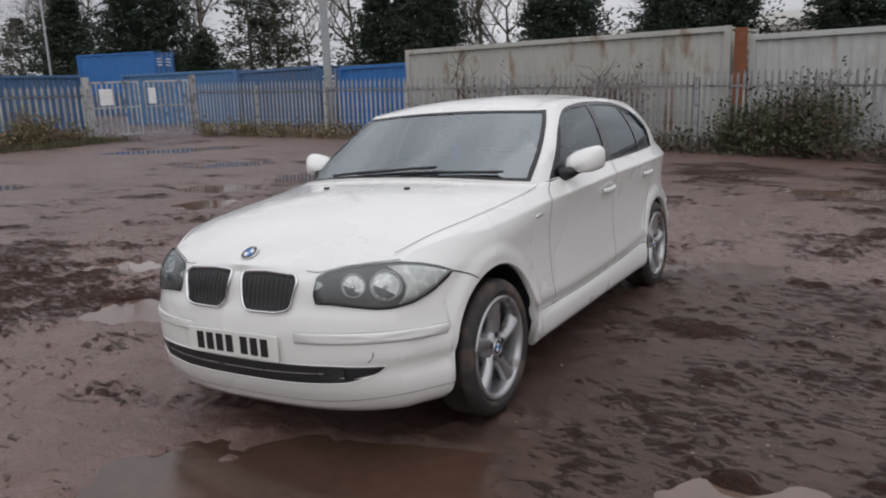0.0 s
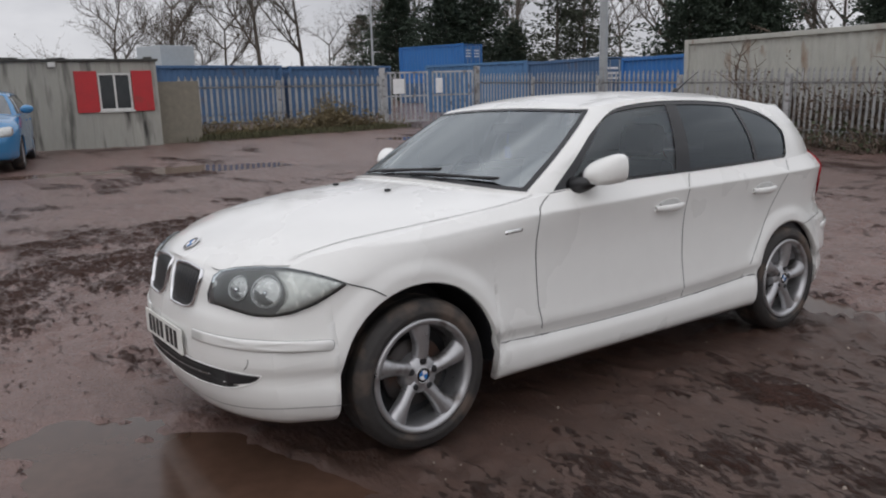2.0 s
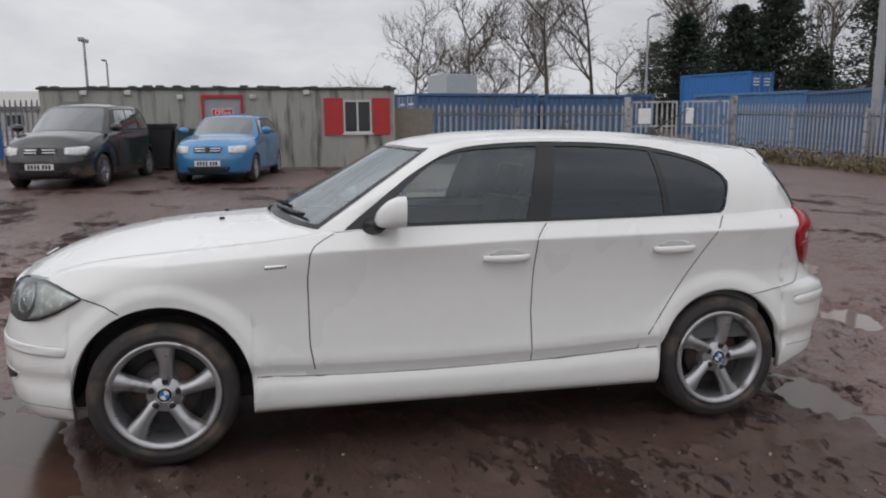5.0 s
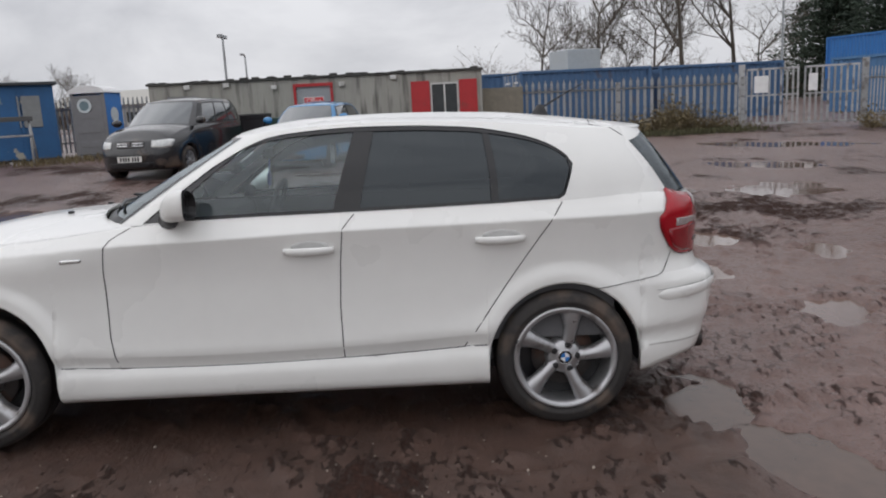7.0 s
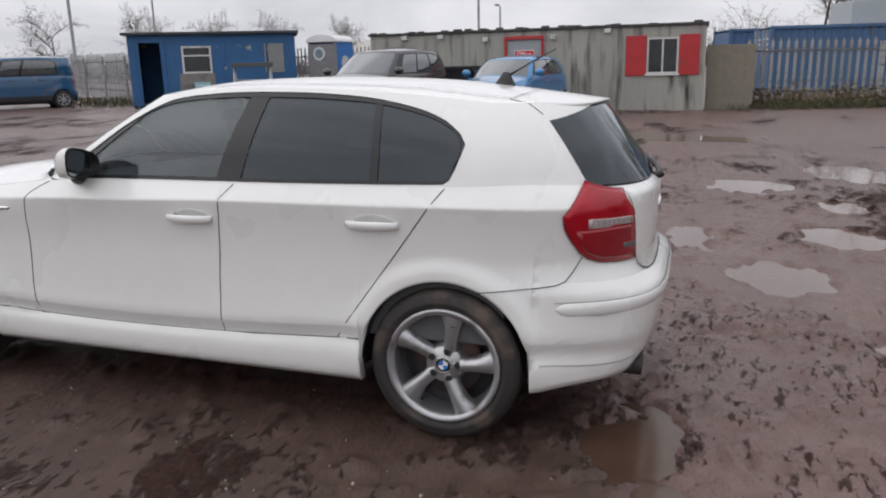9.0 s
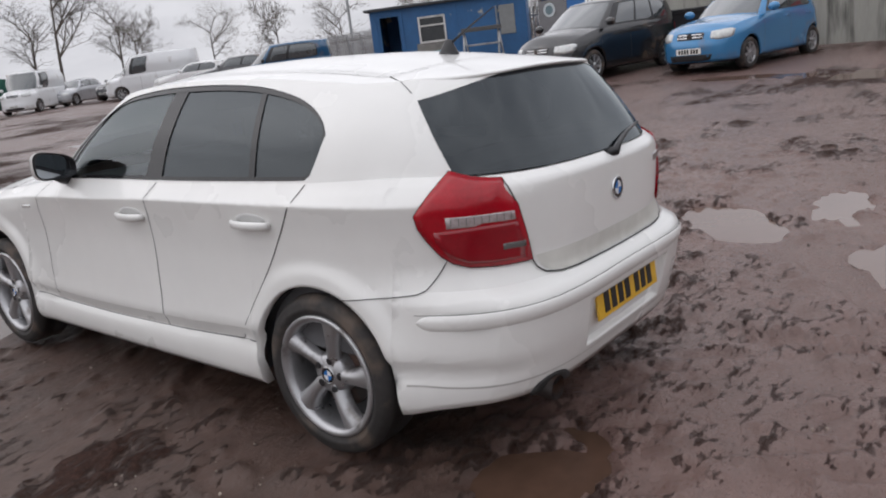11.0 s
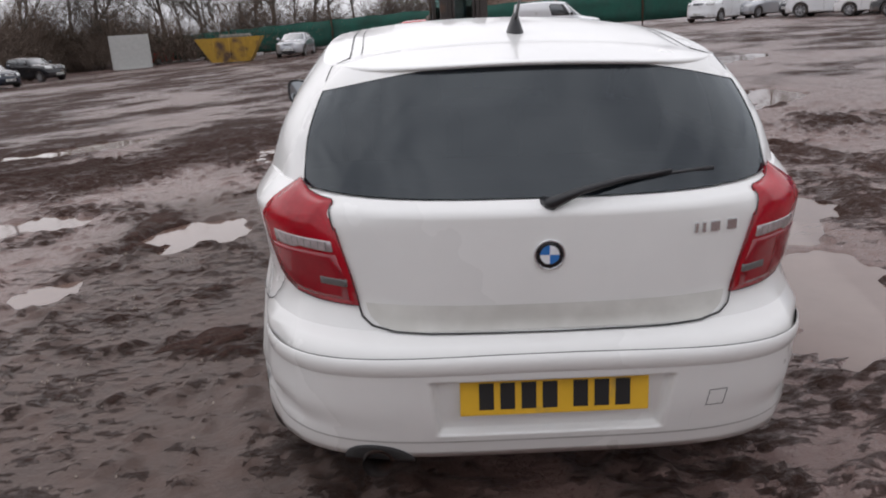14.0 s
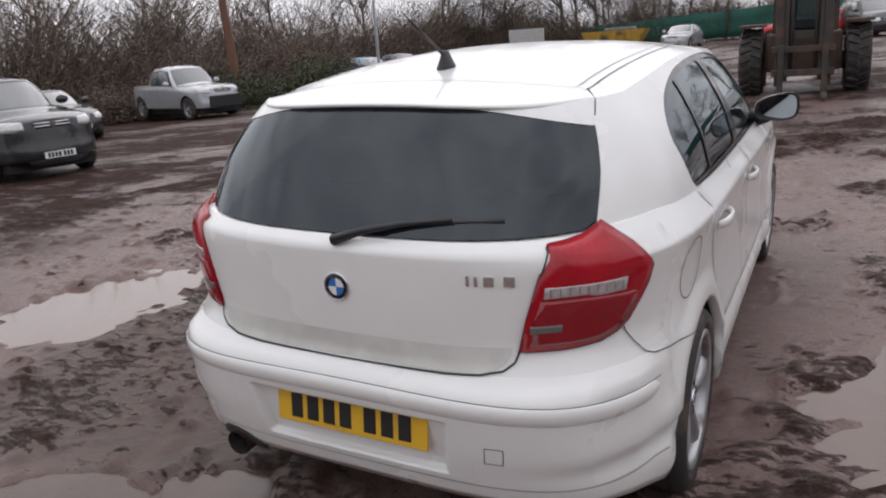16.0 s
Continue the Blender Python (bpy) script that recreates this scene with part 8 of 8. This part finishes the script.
# ---- the rough-terrain forklift ----
def forklift():
    MUDDY = mat("muddy_brown_machine", (0.085, 0.055, 0.04), rough=0.8, vary=0.35, scale=4, stain=(0.12, 0.08, 0.06), stain_amount=0.45, bump=0.006, bump_scale=25)
    MAST = mat("dark_mast_steel", (0.06, 0.05, 0.045), rough=0.6, metal=0.3, vary=0.3, scale=5, stain=(0.14, 0.08, 0.05), stain_amount=0.4)
    t = thing("forklift", "muddy rough-terrain forklift with a tall mast", "forklift", on_ground(-0.63, -9.5, 182, -0.05) @ Matrix.Diagonal((0.77, 0.77, 0.83, 1)))
    box("chassis", -0.75, 0.75, -0.3, 2.6, 0.5, 1.25, MUDDY, t, 0.05)
    box("engine_cover", -0.7, 0.7, 1.5, 2.9, 1.25, 1.75, MUDDY, t, 0.1)
    box("axle_beam", -0.8, 0.8, -0.12, 0.15, 0.5, 0.85, MUDDY, t, 0.04)
    for s in (1, -1):
        for y, r, w in ((0.0, 0.68, 0.44), (2.1, 0.58, 0.36)):
            wh = new("wheel")
            wh.parent, wh.matrix_basis = t, pose(s * 1.05, y, r, 0, 0, 0 if s > 0 else 180)
            lathe("tyre", [(r * 0.52, -w / 2), (r * 0.9, -w / 2 - 0.02), (r * 0.97, -w / 2 + 0.05), (r * 0.97, w / 2 - 0.05), (r * 0.9, w / 2 + 0.02), (r * 0.52, w / 2)], RUBBER, wh, 32)
            lug = None
            for k in range(22):
                for side in (-1, 1):
                    if lug is None:
                        bm = bmesh.new()
                        add_box(bm, 0.0, w / 2, -0.035, 0.035, r * 0.95, r + 0.02)
                        ob = part("tyre_lug", bm, RUBBER, wh)
                        lug = ob.data
                    else:
                        ob = new("tyre_lug", lug)
                        ob.parent = wh
                    ob.matrix_basis = Matrix.Rotation(2 * math.pi * (k + 0.25 * side) / 22, 4, "X") @ Matrix.Rotation(0.35 if side > 0 else math.pi - 0.35, 4, "Z")
            lathe("rim", [(0.0, 0.02), (r * 0.3, 0.04), (r * 0.36, w / 2 - 0.06), (r * 0.52, w / 2 - 0.02), (r * 0.54, w / 2 - 0.04)], MUDDY, wh, 24)
        box("mudguard", s * 1.05 - 0.26, s * 1.05 + 0.26, -0.55, 0.6, 1.40, 1.46, MUDDY, t, 0.02)
        # mast
        box("mast_rail", s * 0.46 - 0.085, s * 0.46 + 0.085, -0.95, -0.78, 0.25, 3.75, MAST, t, 0.012)
        box("inner_mast_rail", s * 0.33 - 0.04, s * 0.33 + 0.04, -0.93, -0.80, 0.35, 3.6, MAST, t, 0.01)
        tube("lift_ram", [(s * 0.24, -0.86, 0.5), (s * 0.24, -0.86, 3.2)], 0.04, MAST, t, 10)
        fk = box("fork", s * 0.42 - 0.06, s * 0.42 + 0.06, -1.12, -1.06, 0.1, 1.05, MAST, t, 0.01)
        box("fork_blade", s * 0.42 - 0.06, s * 0.42 + 0.06, -2.2, -1.122, 0.08, 0.14, MAST, fk, 0.01)
        # cab posts, mirrors
        for y in (0.25, 1.45):
            box("cab_post", s * 0.62 - 0.04, s * 0.62 + 0.04, y - 0.04, y + 0.04, 1.25, 2.85, MAST, t, 0.01)
        tube("mirror_arm", [(s * 0.62, 0.2, 2.3), (s * 0.98, 0.1, 2.35)], 0.018, MAST, t, 6)
        box("mirror", s * 1.0 - 0.09, s * 1.0 + 0.09, 0.05, 0.1, 2.2, 2.48, BLACK_TRIM, t, 0.02)
        box("side_window", s * 0.62 - 0.006, s * 0.62 + 0.006, 0.29, 1.41, 1.6, 2.75, SIDE_GLASS, t, 0)
    box("carriage", -0.6, 0.6, -1.06, -0.96, 0.45, 0.58, MAST, t, 0.012)
    box("carriage_bar", -0.6, 0.6, -1.06, -0.96, 0.9, 1.02, MAST, t, 0.012)
    box("mast_crossbar", -0.5, 0.5, -0.8, -0.74, 1.15, 1.3, MAST, t, 0.012)
    box("mast_crossbar", -0.5, 0.5, -0.8, -0.74, 3.6, 3.75, MAST, t, 0.012)
    box("cab_roof", -0.70, 0.70, 0.1, 1.6, 2.85, 2.95, MAST, t, 0.04)
    box("front_window", -0.58, 0.58, 0.21, 0.222, 1.5, 2.8, glass("cab_glass", (0.62, 0.80, 0.78), alpha=0.05), t, 0)
    box("cab_back_panel", -0.6, 0.6, 1.47, 1.5, 1.25, 1.9, MUDDY, t, 0.01)
    box("driver_seat", -0.25, 0.25, 0.85, 1.35, 1.3, 2.1, SEAT_CLOTH, t, 0.08)
    tube("steering_wheel", [(0.2 * math.cos(a), 0.55, 1.75 + 0.18 * math.sin(a)) for a in np.linspace(0, 2 * math.pi, 19)], 0.016, BLACK_TRIM, t, 6)
    for s in (1, -1):
        box("work_light", s * 0.5 - 0.09, s * 0.5 + 0.09, 0.02, 0.1, 2.72, 2.86, PLASTIC_WHITE, t, 0.02)


forklift()


# ---- trees, hedge and scrub ----
BARK = mat("bare_bark", (0.10, 0.085, 0.07), rough=0.9, vary=0.3, scale=4)
CONIFER = mat("dark_conifer_needles", (0.038, 0.056, 0.038), rough=0.85, vary=0.5, scale=1.2)
CONIFER_LOOSE = mat("loose_conifer_needles", (0.060, 0.070, 0.048), rough=0.85, vary=0.5, scale=1.2)
SCRUB = mat("brown_scrub", (0.135, 0.100, 0.078), rough=0.9, vary=0.45, scale=1.5)
IVY = mat("ivy_leaf", (0.050, 0.062, 0.028), rough=0.7, vary=0.5, scale=2)
GRASS_DRY = mat("dry_grass", (0.17, 0.135, 0.075), rough=0.9, vary=0.5, scale=3)
GRASS = mat("rough_grass", (0.082, 0.080, 0.040), rough=0.9, vary=0.5, scale=3)


class Soup:
    """Loose strips and triangles gathered into one mesh."""

    def __init__(self):
        self.v, self.f = [], []

    def stick(self, a, b, r0, r1):
        d = (b - a)
        if d.length < 1e-4:
            return
        u = d.orthogonal().normalized()
        k = len(self.v)
        if r0 < 0.0195:
            self.v += [a - u * r0, a + u * r0, b + u * r1, b - u * r1]
            self.f.append((k, k + 1, k + 2, k + 3))
            return
        w = d.normalized().cross(u)
        for p, r in ((a, r0), (b, r1)):
            for t in (0, 2.094, 4.189):
                self.v.append(p + (u * math.cos(t) + w * math.sin(t)) * r)
        for i in range(3):
            j = (i + 1) % 3
            self.f.append((k + i, k + j, k + 3 + j, k + 3 + i))

    def leaf(self, p, d, size, r, slim=0.3):
        u = d.normalized()
        w = u.cross(Vector((r.uniform(-1, 1), r.uniform(-1, 1), r.uniform(-1, 1)))).normalized()
        k = len(self.v)
        self.v += [p, p + u * size * 0.5 + w * size * slim, p + u * size, p + u * size * 0.5 - w * size * slim]
        self.f.append((k, k + 1, k + 2, k + 3))


def bare_tree(seed, high, label, spread=0.42):
    r = random.Random(seed)
    t = thing("bare_tree", label, "tree", group="bare winter trees")
    trunk, crown = Soup(), Soup()

    def grow(p, d, length, rad, level):
        n = 4 if level < 2 else 3
        q = p
        for i in range(n):
            d = (d + Vector((r.uniform(-1, 1), r.uniform(-1, 1), r.uniform(-0.2, 0.6))) * (0.05 + 0.075 * level)).normalized()
            e = q + d * length / n
            r0, r1 = rad * (1 - 0.6 * i / n), rad * (1 - 0.6 * (i + 1) / n)
            (trunk if level == 0 else crown).stick(q, e, r0, r1)
            q = e
            if level < 4 and (level > 0 or i >= 1):
                for _ in range(2):
                    side = d.cross(Vector((r.uniform(-1, 1), r.uniform(-1, 1), r.uniform(-1, 1)))).normalized()
                    up = Vector((0, 0, 0.25))
                    grow(q, (d * (1 - spread) + side * (spread + 0.3) + up).normalized(), length * r.uniform(0.42, 0.62), max(0.011, rad * 0.45), level + 1)

    grow(Vector((0, 0, -0.3)), Vector((0, 0, 1)), high * 0.62, high * 0.017, 0)
    mesh_part("trunk", trunk.v, trunk.f, BARK, t)
    mesh_part("crown", crown.v, crown.f, BARK, t, shade=False)
    return t


def conifer(seed, high, wide, label, material, density=1.0, ragged=0.35):
    r = random.Random(seed)
    t = thing("conifer", label, "tree", group="dark conifers")
    tube("trunk", [(0, 0, -0.3), (0.05, 0, high * 0.5), (0, 0.05, high * 0.95)], [high * 0.02, high * 0.013, 0.03], BARK, t, 8)
    s = Soup()
    n = int(420 * density)
    for i in range(n):
        z = high * (0.04 + 0.96 * (i / n) ** 0.9)
        reach = wide * (1 - (z / high)) ** 0.72 * (1 + ragged * r.uniform(-1, 0.75)) * (1 + 0.22 * math.sin(3.1 * z + seed))
        a = r.uniform(0, 2 * math.pi)
        d = Vector((math.cos(a), math.sin(a), r.uniform(-0.15, 0.5)))
        base = Vector((0, 0, z))
        for k in range(9):
            f = 0.25 + 0.75 * (k + r.random()) / 9
            p = base + d * reach * f + Vector((r.uniform(-1, 1), r.uniform(-1, 1), r.uniform(-0.8, 0.5))) * 0.28
            for _ in range(3):
                s.leaf(p, Vector((math.cos(a) + r.uniform(-0.8, 0.8), math.sin(a) + r.uniform(-0.8, 0.8), r.uniform(-0.5, 0.7))), r.uniform(0.16, 0.42) * (high / 11), r, 0.22)
        s.stick(base, base + d * reach, 0.03, 0.008)
    mesh_part("crown", s.v, s.f, material, t, shade=False)
    return t


def put_many(first, spots):
    for k, (x, y, sc, rz) in enumerate(spots):
        m = on_ground(x, y, rz, -0.2) @ Matrix.Diagonal((sc, sc, sc, 1))
        if k == 0:
            first.matrix_basis = m
        else:
            copy_thing(first, m)


TREE_A = bare_tree(1, 11, "tall bare winter tree with a fine twiggy crown")
TREE_B = bare_tree(2, 10, "bare winter tree with spreading twiggy branches", 0.5)
TREE_C = bare_tree(3, 8, "small bare winter tree with dense twigs", 0.55)
put_many(TREE_A, [(-58, 17, 1.15, 0), (-55, 23, 1.2, 60), (-62, 30, 1.25, 130), (-50, 33, 1.15, 200), (-46, 42, 1.2, 20), (-33, 45, 1.1, 90), (-14, 40, 1.1, 33), (-4.5, 38, 1.1, 300), (3.5, 40, 1.1, 12), (-25, 50, 1.2, 10), (-60, 40, 1.2, 77),
                  (-30, -62, 1.0, 45), (-22, -66, 1.0, 80), (-9, -66, 1.1, 140), (2, -67, 1.1, 220), (9, -66, 1.05, 15), (15, -70, 1.1, 95), (7, -58, 0.95, 40), (11.5, -60, 1.05, 120), (17, -59, 1.0, 200), (21, -62, 1.1, 280), (26, -60, 1.05, 30), (30, -56, 1.0, 110), (34, -50, 1.0, 170), (35, -40, 0.95, 230)])
put_many(TREE_B, [(-56, 12, 0.95, 0), (-66, 24, 1.2, 50), (-58, 36, 1.15, 100), (-40, 48, 1.1, 150), (-20, 44, 1.1, 200), (-9, 42, 1.1, 250), (-38, -66, 0.95, 10), (-16, -70, 1.1, 130), (-3, -64, 1.0, 190), (5.5, -68, 1.1, 240), (12, -64, 1.0, 300), (20, -72, 1.1, 350), (-27, -60, 0.9, 20), (9.5, -57, 0.9, 70), (14, -58, 1.0, 150), (19, -60, 1.0, 260), (24, -58, 0.95, 10), (29, -62, 1.1, 90), (33, -45, 0.9, 300), (35, -30, 0.9, 45), (34, -20, 0.9, 140)])
put_many(TREE_C, [(-52, 15, 0.9, 0), (-60, 20, 1.0, 44), (-53, 28, 1.1, 99), (-48, -46, 0.9, 15), (-44, -50, 0.95, 60), (-54, -42, 0.9, 110), (-40, -54, 0.95, 170), (-58, -38, 0.85, 210), (-35, -58, 0.95, 260), (0, -60, 0.9, 320), (-13, -62, 0.9, 45), (17, -62, 1.0, 140), (23, -66, 1.1, 70), (-62, -33, 0.85, 20), (-66, -28, 0.8, 70)])

CON_A = conifer(11, 12.5, 6.0, "tall dense dark green conifer", CONIFER, 1.75, 0.5)
CON_B = conifer(12, 9, 4.2, "ragged open dark conifer", CONIFER_LOOSE, 0.55, 0.5)
put_many(CON_A, [(-44.8, 29.1, 0.64, 0), (-40.3, 30.2, 1.0, 40), (-39.2, 32.3, 1.12, 80), (-36.5, 33.1, 0.64, 120), (-25.0, 36.4, 0.92, 160), (-24.0, 38.4, 1.1, 200), (-21.9, 38.5, 0.9, 240), (-15.0, 37.5, 0.78, 280), (-13.3, 38.1, 0.95, 320), (-7.9, 35.7, 0.72, 15), (-6.4, 36.6, 0.98, 55), (-4.6, 36.4, 0.8, 95), (0.1, 35.0, 0.82, 135), (1.5, 35.0, 0.98, 175), (3.2, 35.0, 0.9, 215)])
put_many(CON_B, [(-33.8, 34.4, 0.92, 0), (-32.2, 35.2, 1.0, 70), (-57.4, 33.5, 0.9, 140)])


def scrub(name, label, points, deep, high, twigs, leaf_share, seed, twig_mat, leaf_mat, rough_top=0.4):
    """A bank of tangled winter scrub along a line: arching twigs in one mesh, leaves in another."""
    r = random.Random(seed)
    t = thing(name, label, "hedge", kind="stuff")
    tw, lf = Soup(), Soup()
    seg = [(p, q, math.dist(p, q)) for p, q in zip(points, points[1:])]
    total = sum(d for *_, d in seg)
    for _ in range(twigs):
        u = r.uniform(0, total)
        for p, q, d in seg:
            if u <= d:
                break
            u -= d
        x, y = p[0] + (q[0] - p[0]) * u / d, p[1] + (q[1] - p[1]) * u / d
        nx, ny = -(q[1] - p[1]) / d, (q[0] - p[0]) / d
        o = r.uniform(-deep / 2, deep / 2)
        x, y = x + nx * o, y + ny * o
        lump = 0.75 + rough_top * math.sin(x * 0.9 + y * 0.63) * math.sin(y * 0.37 - x * 0.21)
        h = high * lump * (1 - (abs(o) / (deep * 0.62)) ** 2) * r.uniform(0.55, 1.12)
        a = Vector((x, y, float(lie(x, y)) - 0.1 + h * r.uniform(0, 0.45)))
        dr = Vector((r.uniform(-0.7, 0.7), r.uniform(-0.7, 0.7), 1)).normalized()
        for k in range(4):
            b = a + dr * h * 0.16
            tw.stick(a, b, 0.022 - 0.004 * k, 0.018 - 0.004 * k)
            for _ in range(2):
                e = b + Vector((r.uniform(-1, 1), r.uniform(-1, 1), r.uniform(-0.1, 0.9))) * 0.45
                tw.stick(b, e, 0.010, 0.004)
                if r.random() < leaf_share:
                    for _ in range(3):
                        lf.leaf(e + Vector((r.uniform(-0.2, 0.2), r.uniform(-0.2, 0.2), r.uniform(-0.2, 0.2))), Vector((r.uniform(-1, 1), r.uniform(-1, 1), r.uniform(-0.6, 1))), r.uniform(0.06, 0.13), r)
            dr = (dr + Vector((r.uniform(-0.5, 0.5), r.uniform(-0.5, 0.5), -0.12))).normalized()
            a = b
    mesh_part("twigs", tw.v, tw.f, twig_mat, t, shade=False)
    if lf.v:
        mesh_part("leaves", lf.v, lf.f, leaf_mat, t, shade=False)


scrub("hedge", "tall tangled brown winter hedge along the yard's edge", [(26, 0), (27, -12), (28, -24), (29, -34), (30, -46), (30, -60), (26, -72)], 5.0, 7.6, 12000, 0.2, 21, SCRUB, SCRUB)
scrub("hedge", "tall bare thicket behind the green netting", [(32, -62), (24, -58), (14, -56), (4, -54), (-8, -52)], 4.0, 6.5, 6000, 0.1, 22, SCRUB, SCRUB)
scrub("bramble_bush", "low bramble bush with green leaves at the hedge foot", [(19.8, -17.4), (18.0, -19.0), (17.4, -21.5)], 2.6, 1.8, 2000, 0.9, 23, SCRUB, IVY)
scrub("hedge", "scrub growing under the telegraph pole", [(23.5, -14.5), (21.5, -22.0), (23.0, -27.5)], 3.0, 3.0, 2600, 0.5, 29, SCRUB, SCRUB)
scrub("ivy_thicket", "dark ivy and scrub growing through the palisade", [(-0.6, 14.05), (0.4, 13.95), (1.3, 13.8)], 0.8, 2.0, 420, 0.7, 24, SCRUB, IVY)
scrub("ivy_thicket", "low weeds along the foot of the fence", [(7.0, 12.7), (1.0, 13.55), (-3.7, 14.2), (-6.0, 14.6)], 0.7, 0.5, 300, 0.4, 25, SCRUB, IVY)
scrub("shrub", "bare straggling shrub behind the palisade fence", [(-3.2, 14.75), (-5.5, 15.1), (-8.0, 15.4)], 0.5, 2.9, 260, 0.15, 26, SCRUB, SCRUB)
scrub("weeds", "dry weeds and grass along the west fence", [(-18.8, 12.0), (-18.6, 8.2), (-17.7, 4.9)], 0.8, 0.35, 200, 0.3, 27, GRASS_DRY, GRASS_DRY)
scrub("weeds", "tall dry weeds beside the gate", [(-18.7, 10.4), (-18.8, 9.3)], 0.6, 1.1, 60, 0.25, 28, GRASS_DRY, GRASS_DRY)
scrub("weeds", "dry weeds along the north fence", [(-11.0, 15.1), (-14.0, 15.2), (-17.5, 15.1)], 0.6, 0.35, 120, 0.5, 30, GRASS_DRY, GRASS_DRY)
scrub("hedge", "distant bare hedge beyond the blue hut", [(-36, -44), (-48, -36), (-62, -26)], 4.0, 4.2, 1800, 0.15, 31, SCRUB, SCRUB)


scrub("hedge", "distant tangle of winter scrub beyond the store yard", [(-50, 4), (-55, 16), (-58, 28), (-56, 40), (-48, 48)], 5.0, 4.6, 3000, 0.2, 33, SCRUB, SCRUB)


def grass(points, deep, count, seed, label, material):
    r = random.Random(seed)
    s = Soup()
    for _ in range(count):
        k = r.randrange(len(points) - 1)
        f = r.random()
        x = points[k][0] + (points[k + 1][0] - points[k][0]) * f + r.uniform(-deep, deep)
        y = points[k][1] + (points[k + 1][1] - points[k][1]) * f + r.uniform(-deep, deep)
        s.leaf(Vector((x, y, float(lie(x, y)) - 0.02)), Vector((r.uniform(-0.5, 0.5), r.uniform(-0.5, 0.5), 1)), r.uniform(0.06, 0.24), r, 0.09)
    tagged(mesh_part("grass", s.v, s.f, material, None, shade=False), label, "grass", kind="stuff")


grass([(-18.2, 12.0), (-18.0, 8.2), (-17.2, 4.9)], 0.7, 4200, 41, "rough grass verge along the west fence", GRASS)
grass([(-16.8, -13.2), (-19.5, -17.5)], 1.2, 1100, 42, "rough grass by the blue hut", GRASS)
grass([(-17.3, -6.6), (-16.2, -8.3)], 0.9, 700, 43, "rough grass round the trestles", GRASS_DRY)
grass([(19.5, -15.8), (16.0, -17.4), (15.0, -21.0)], 0.9, 1800, 44, "rough grass at the foot of the brambles", GRASS)
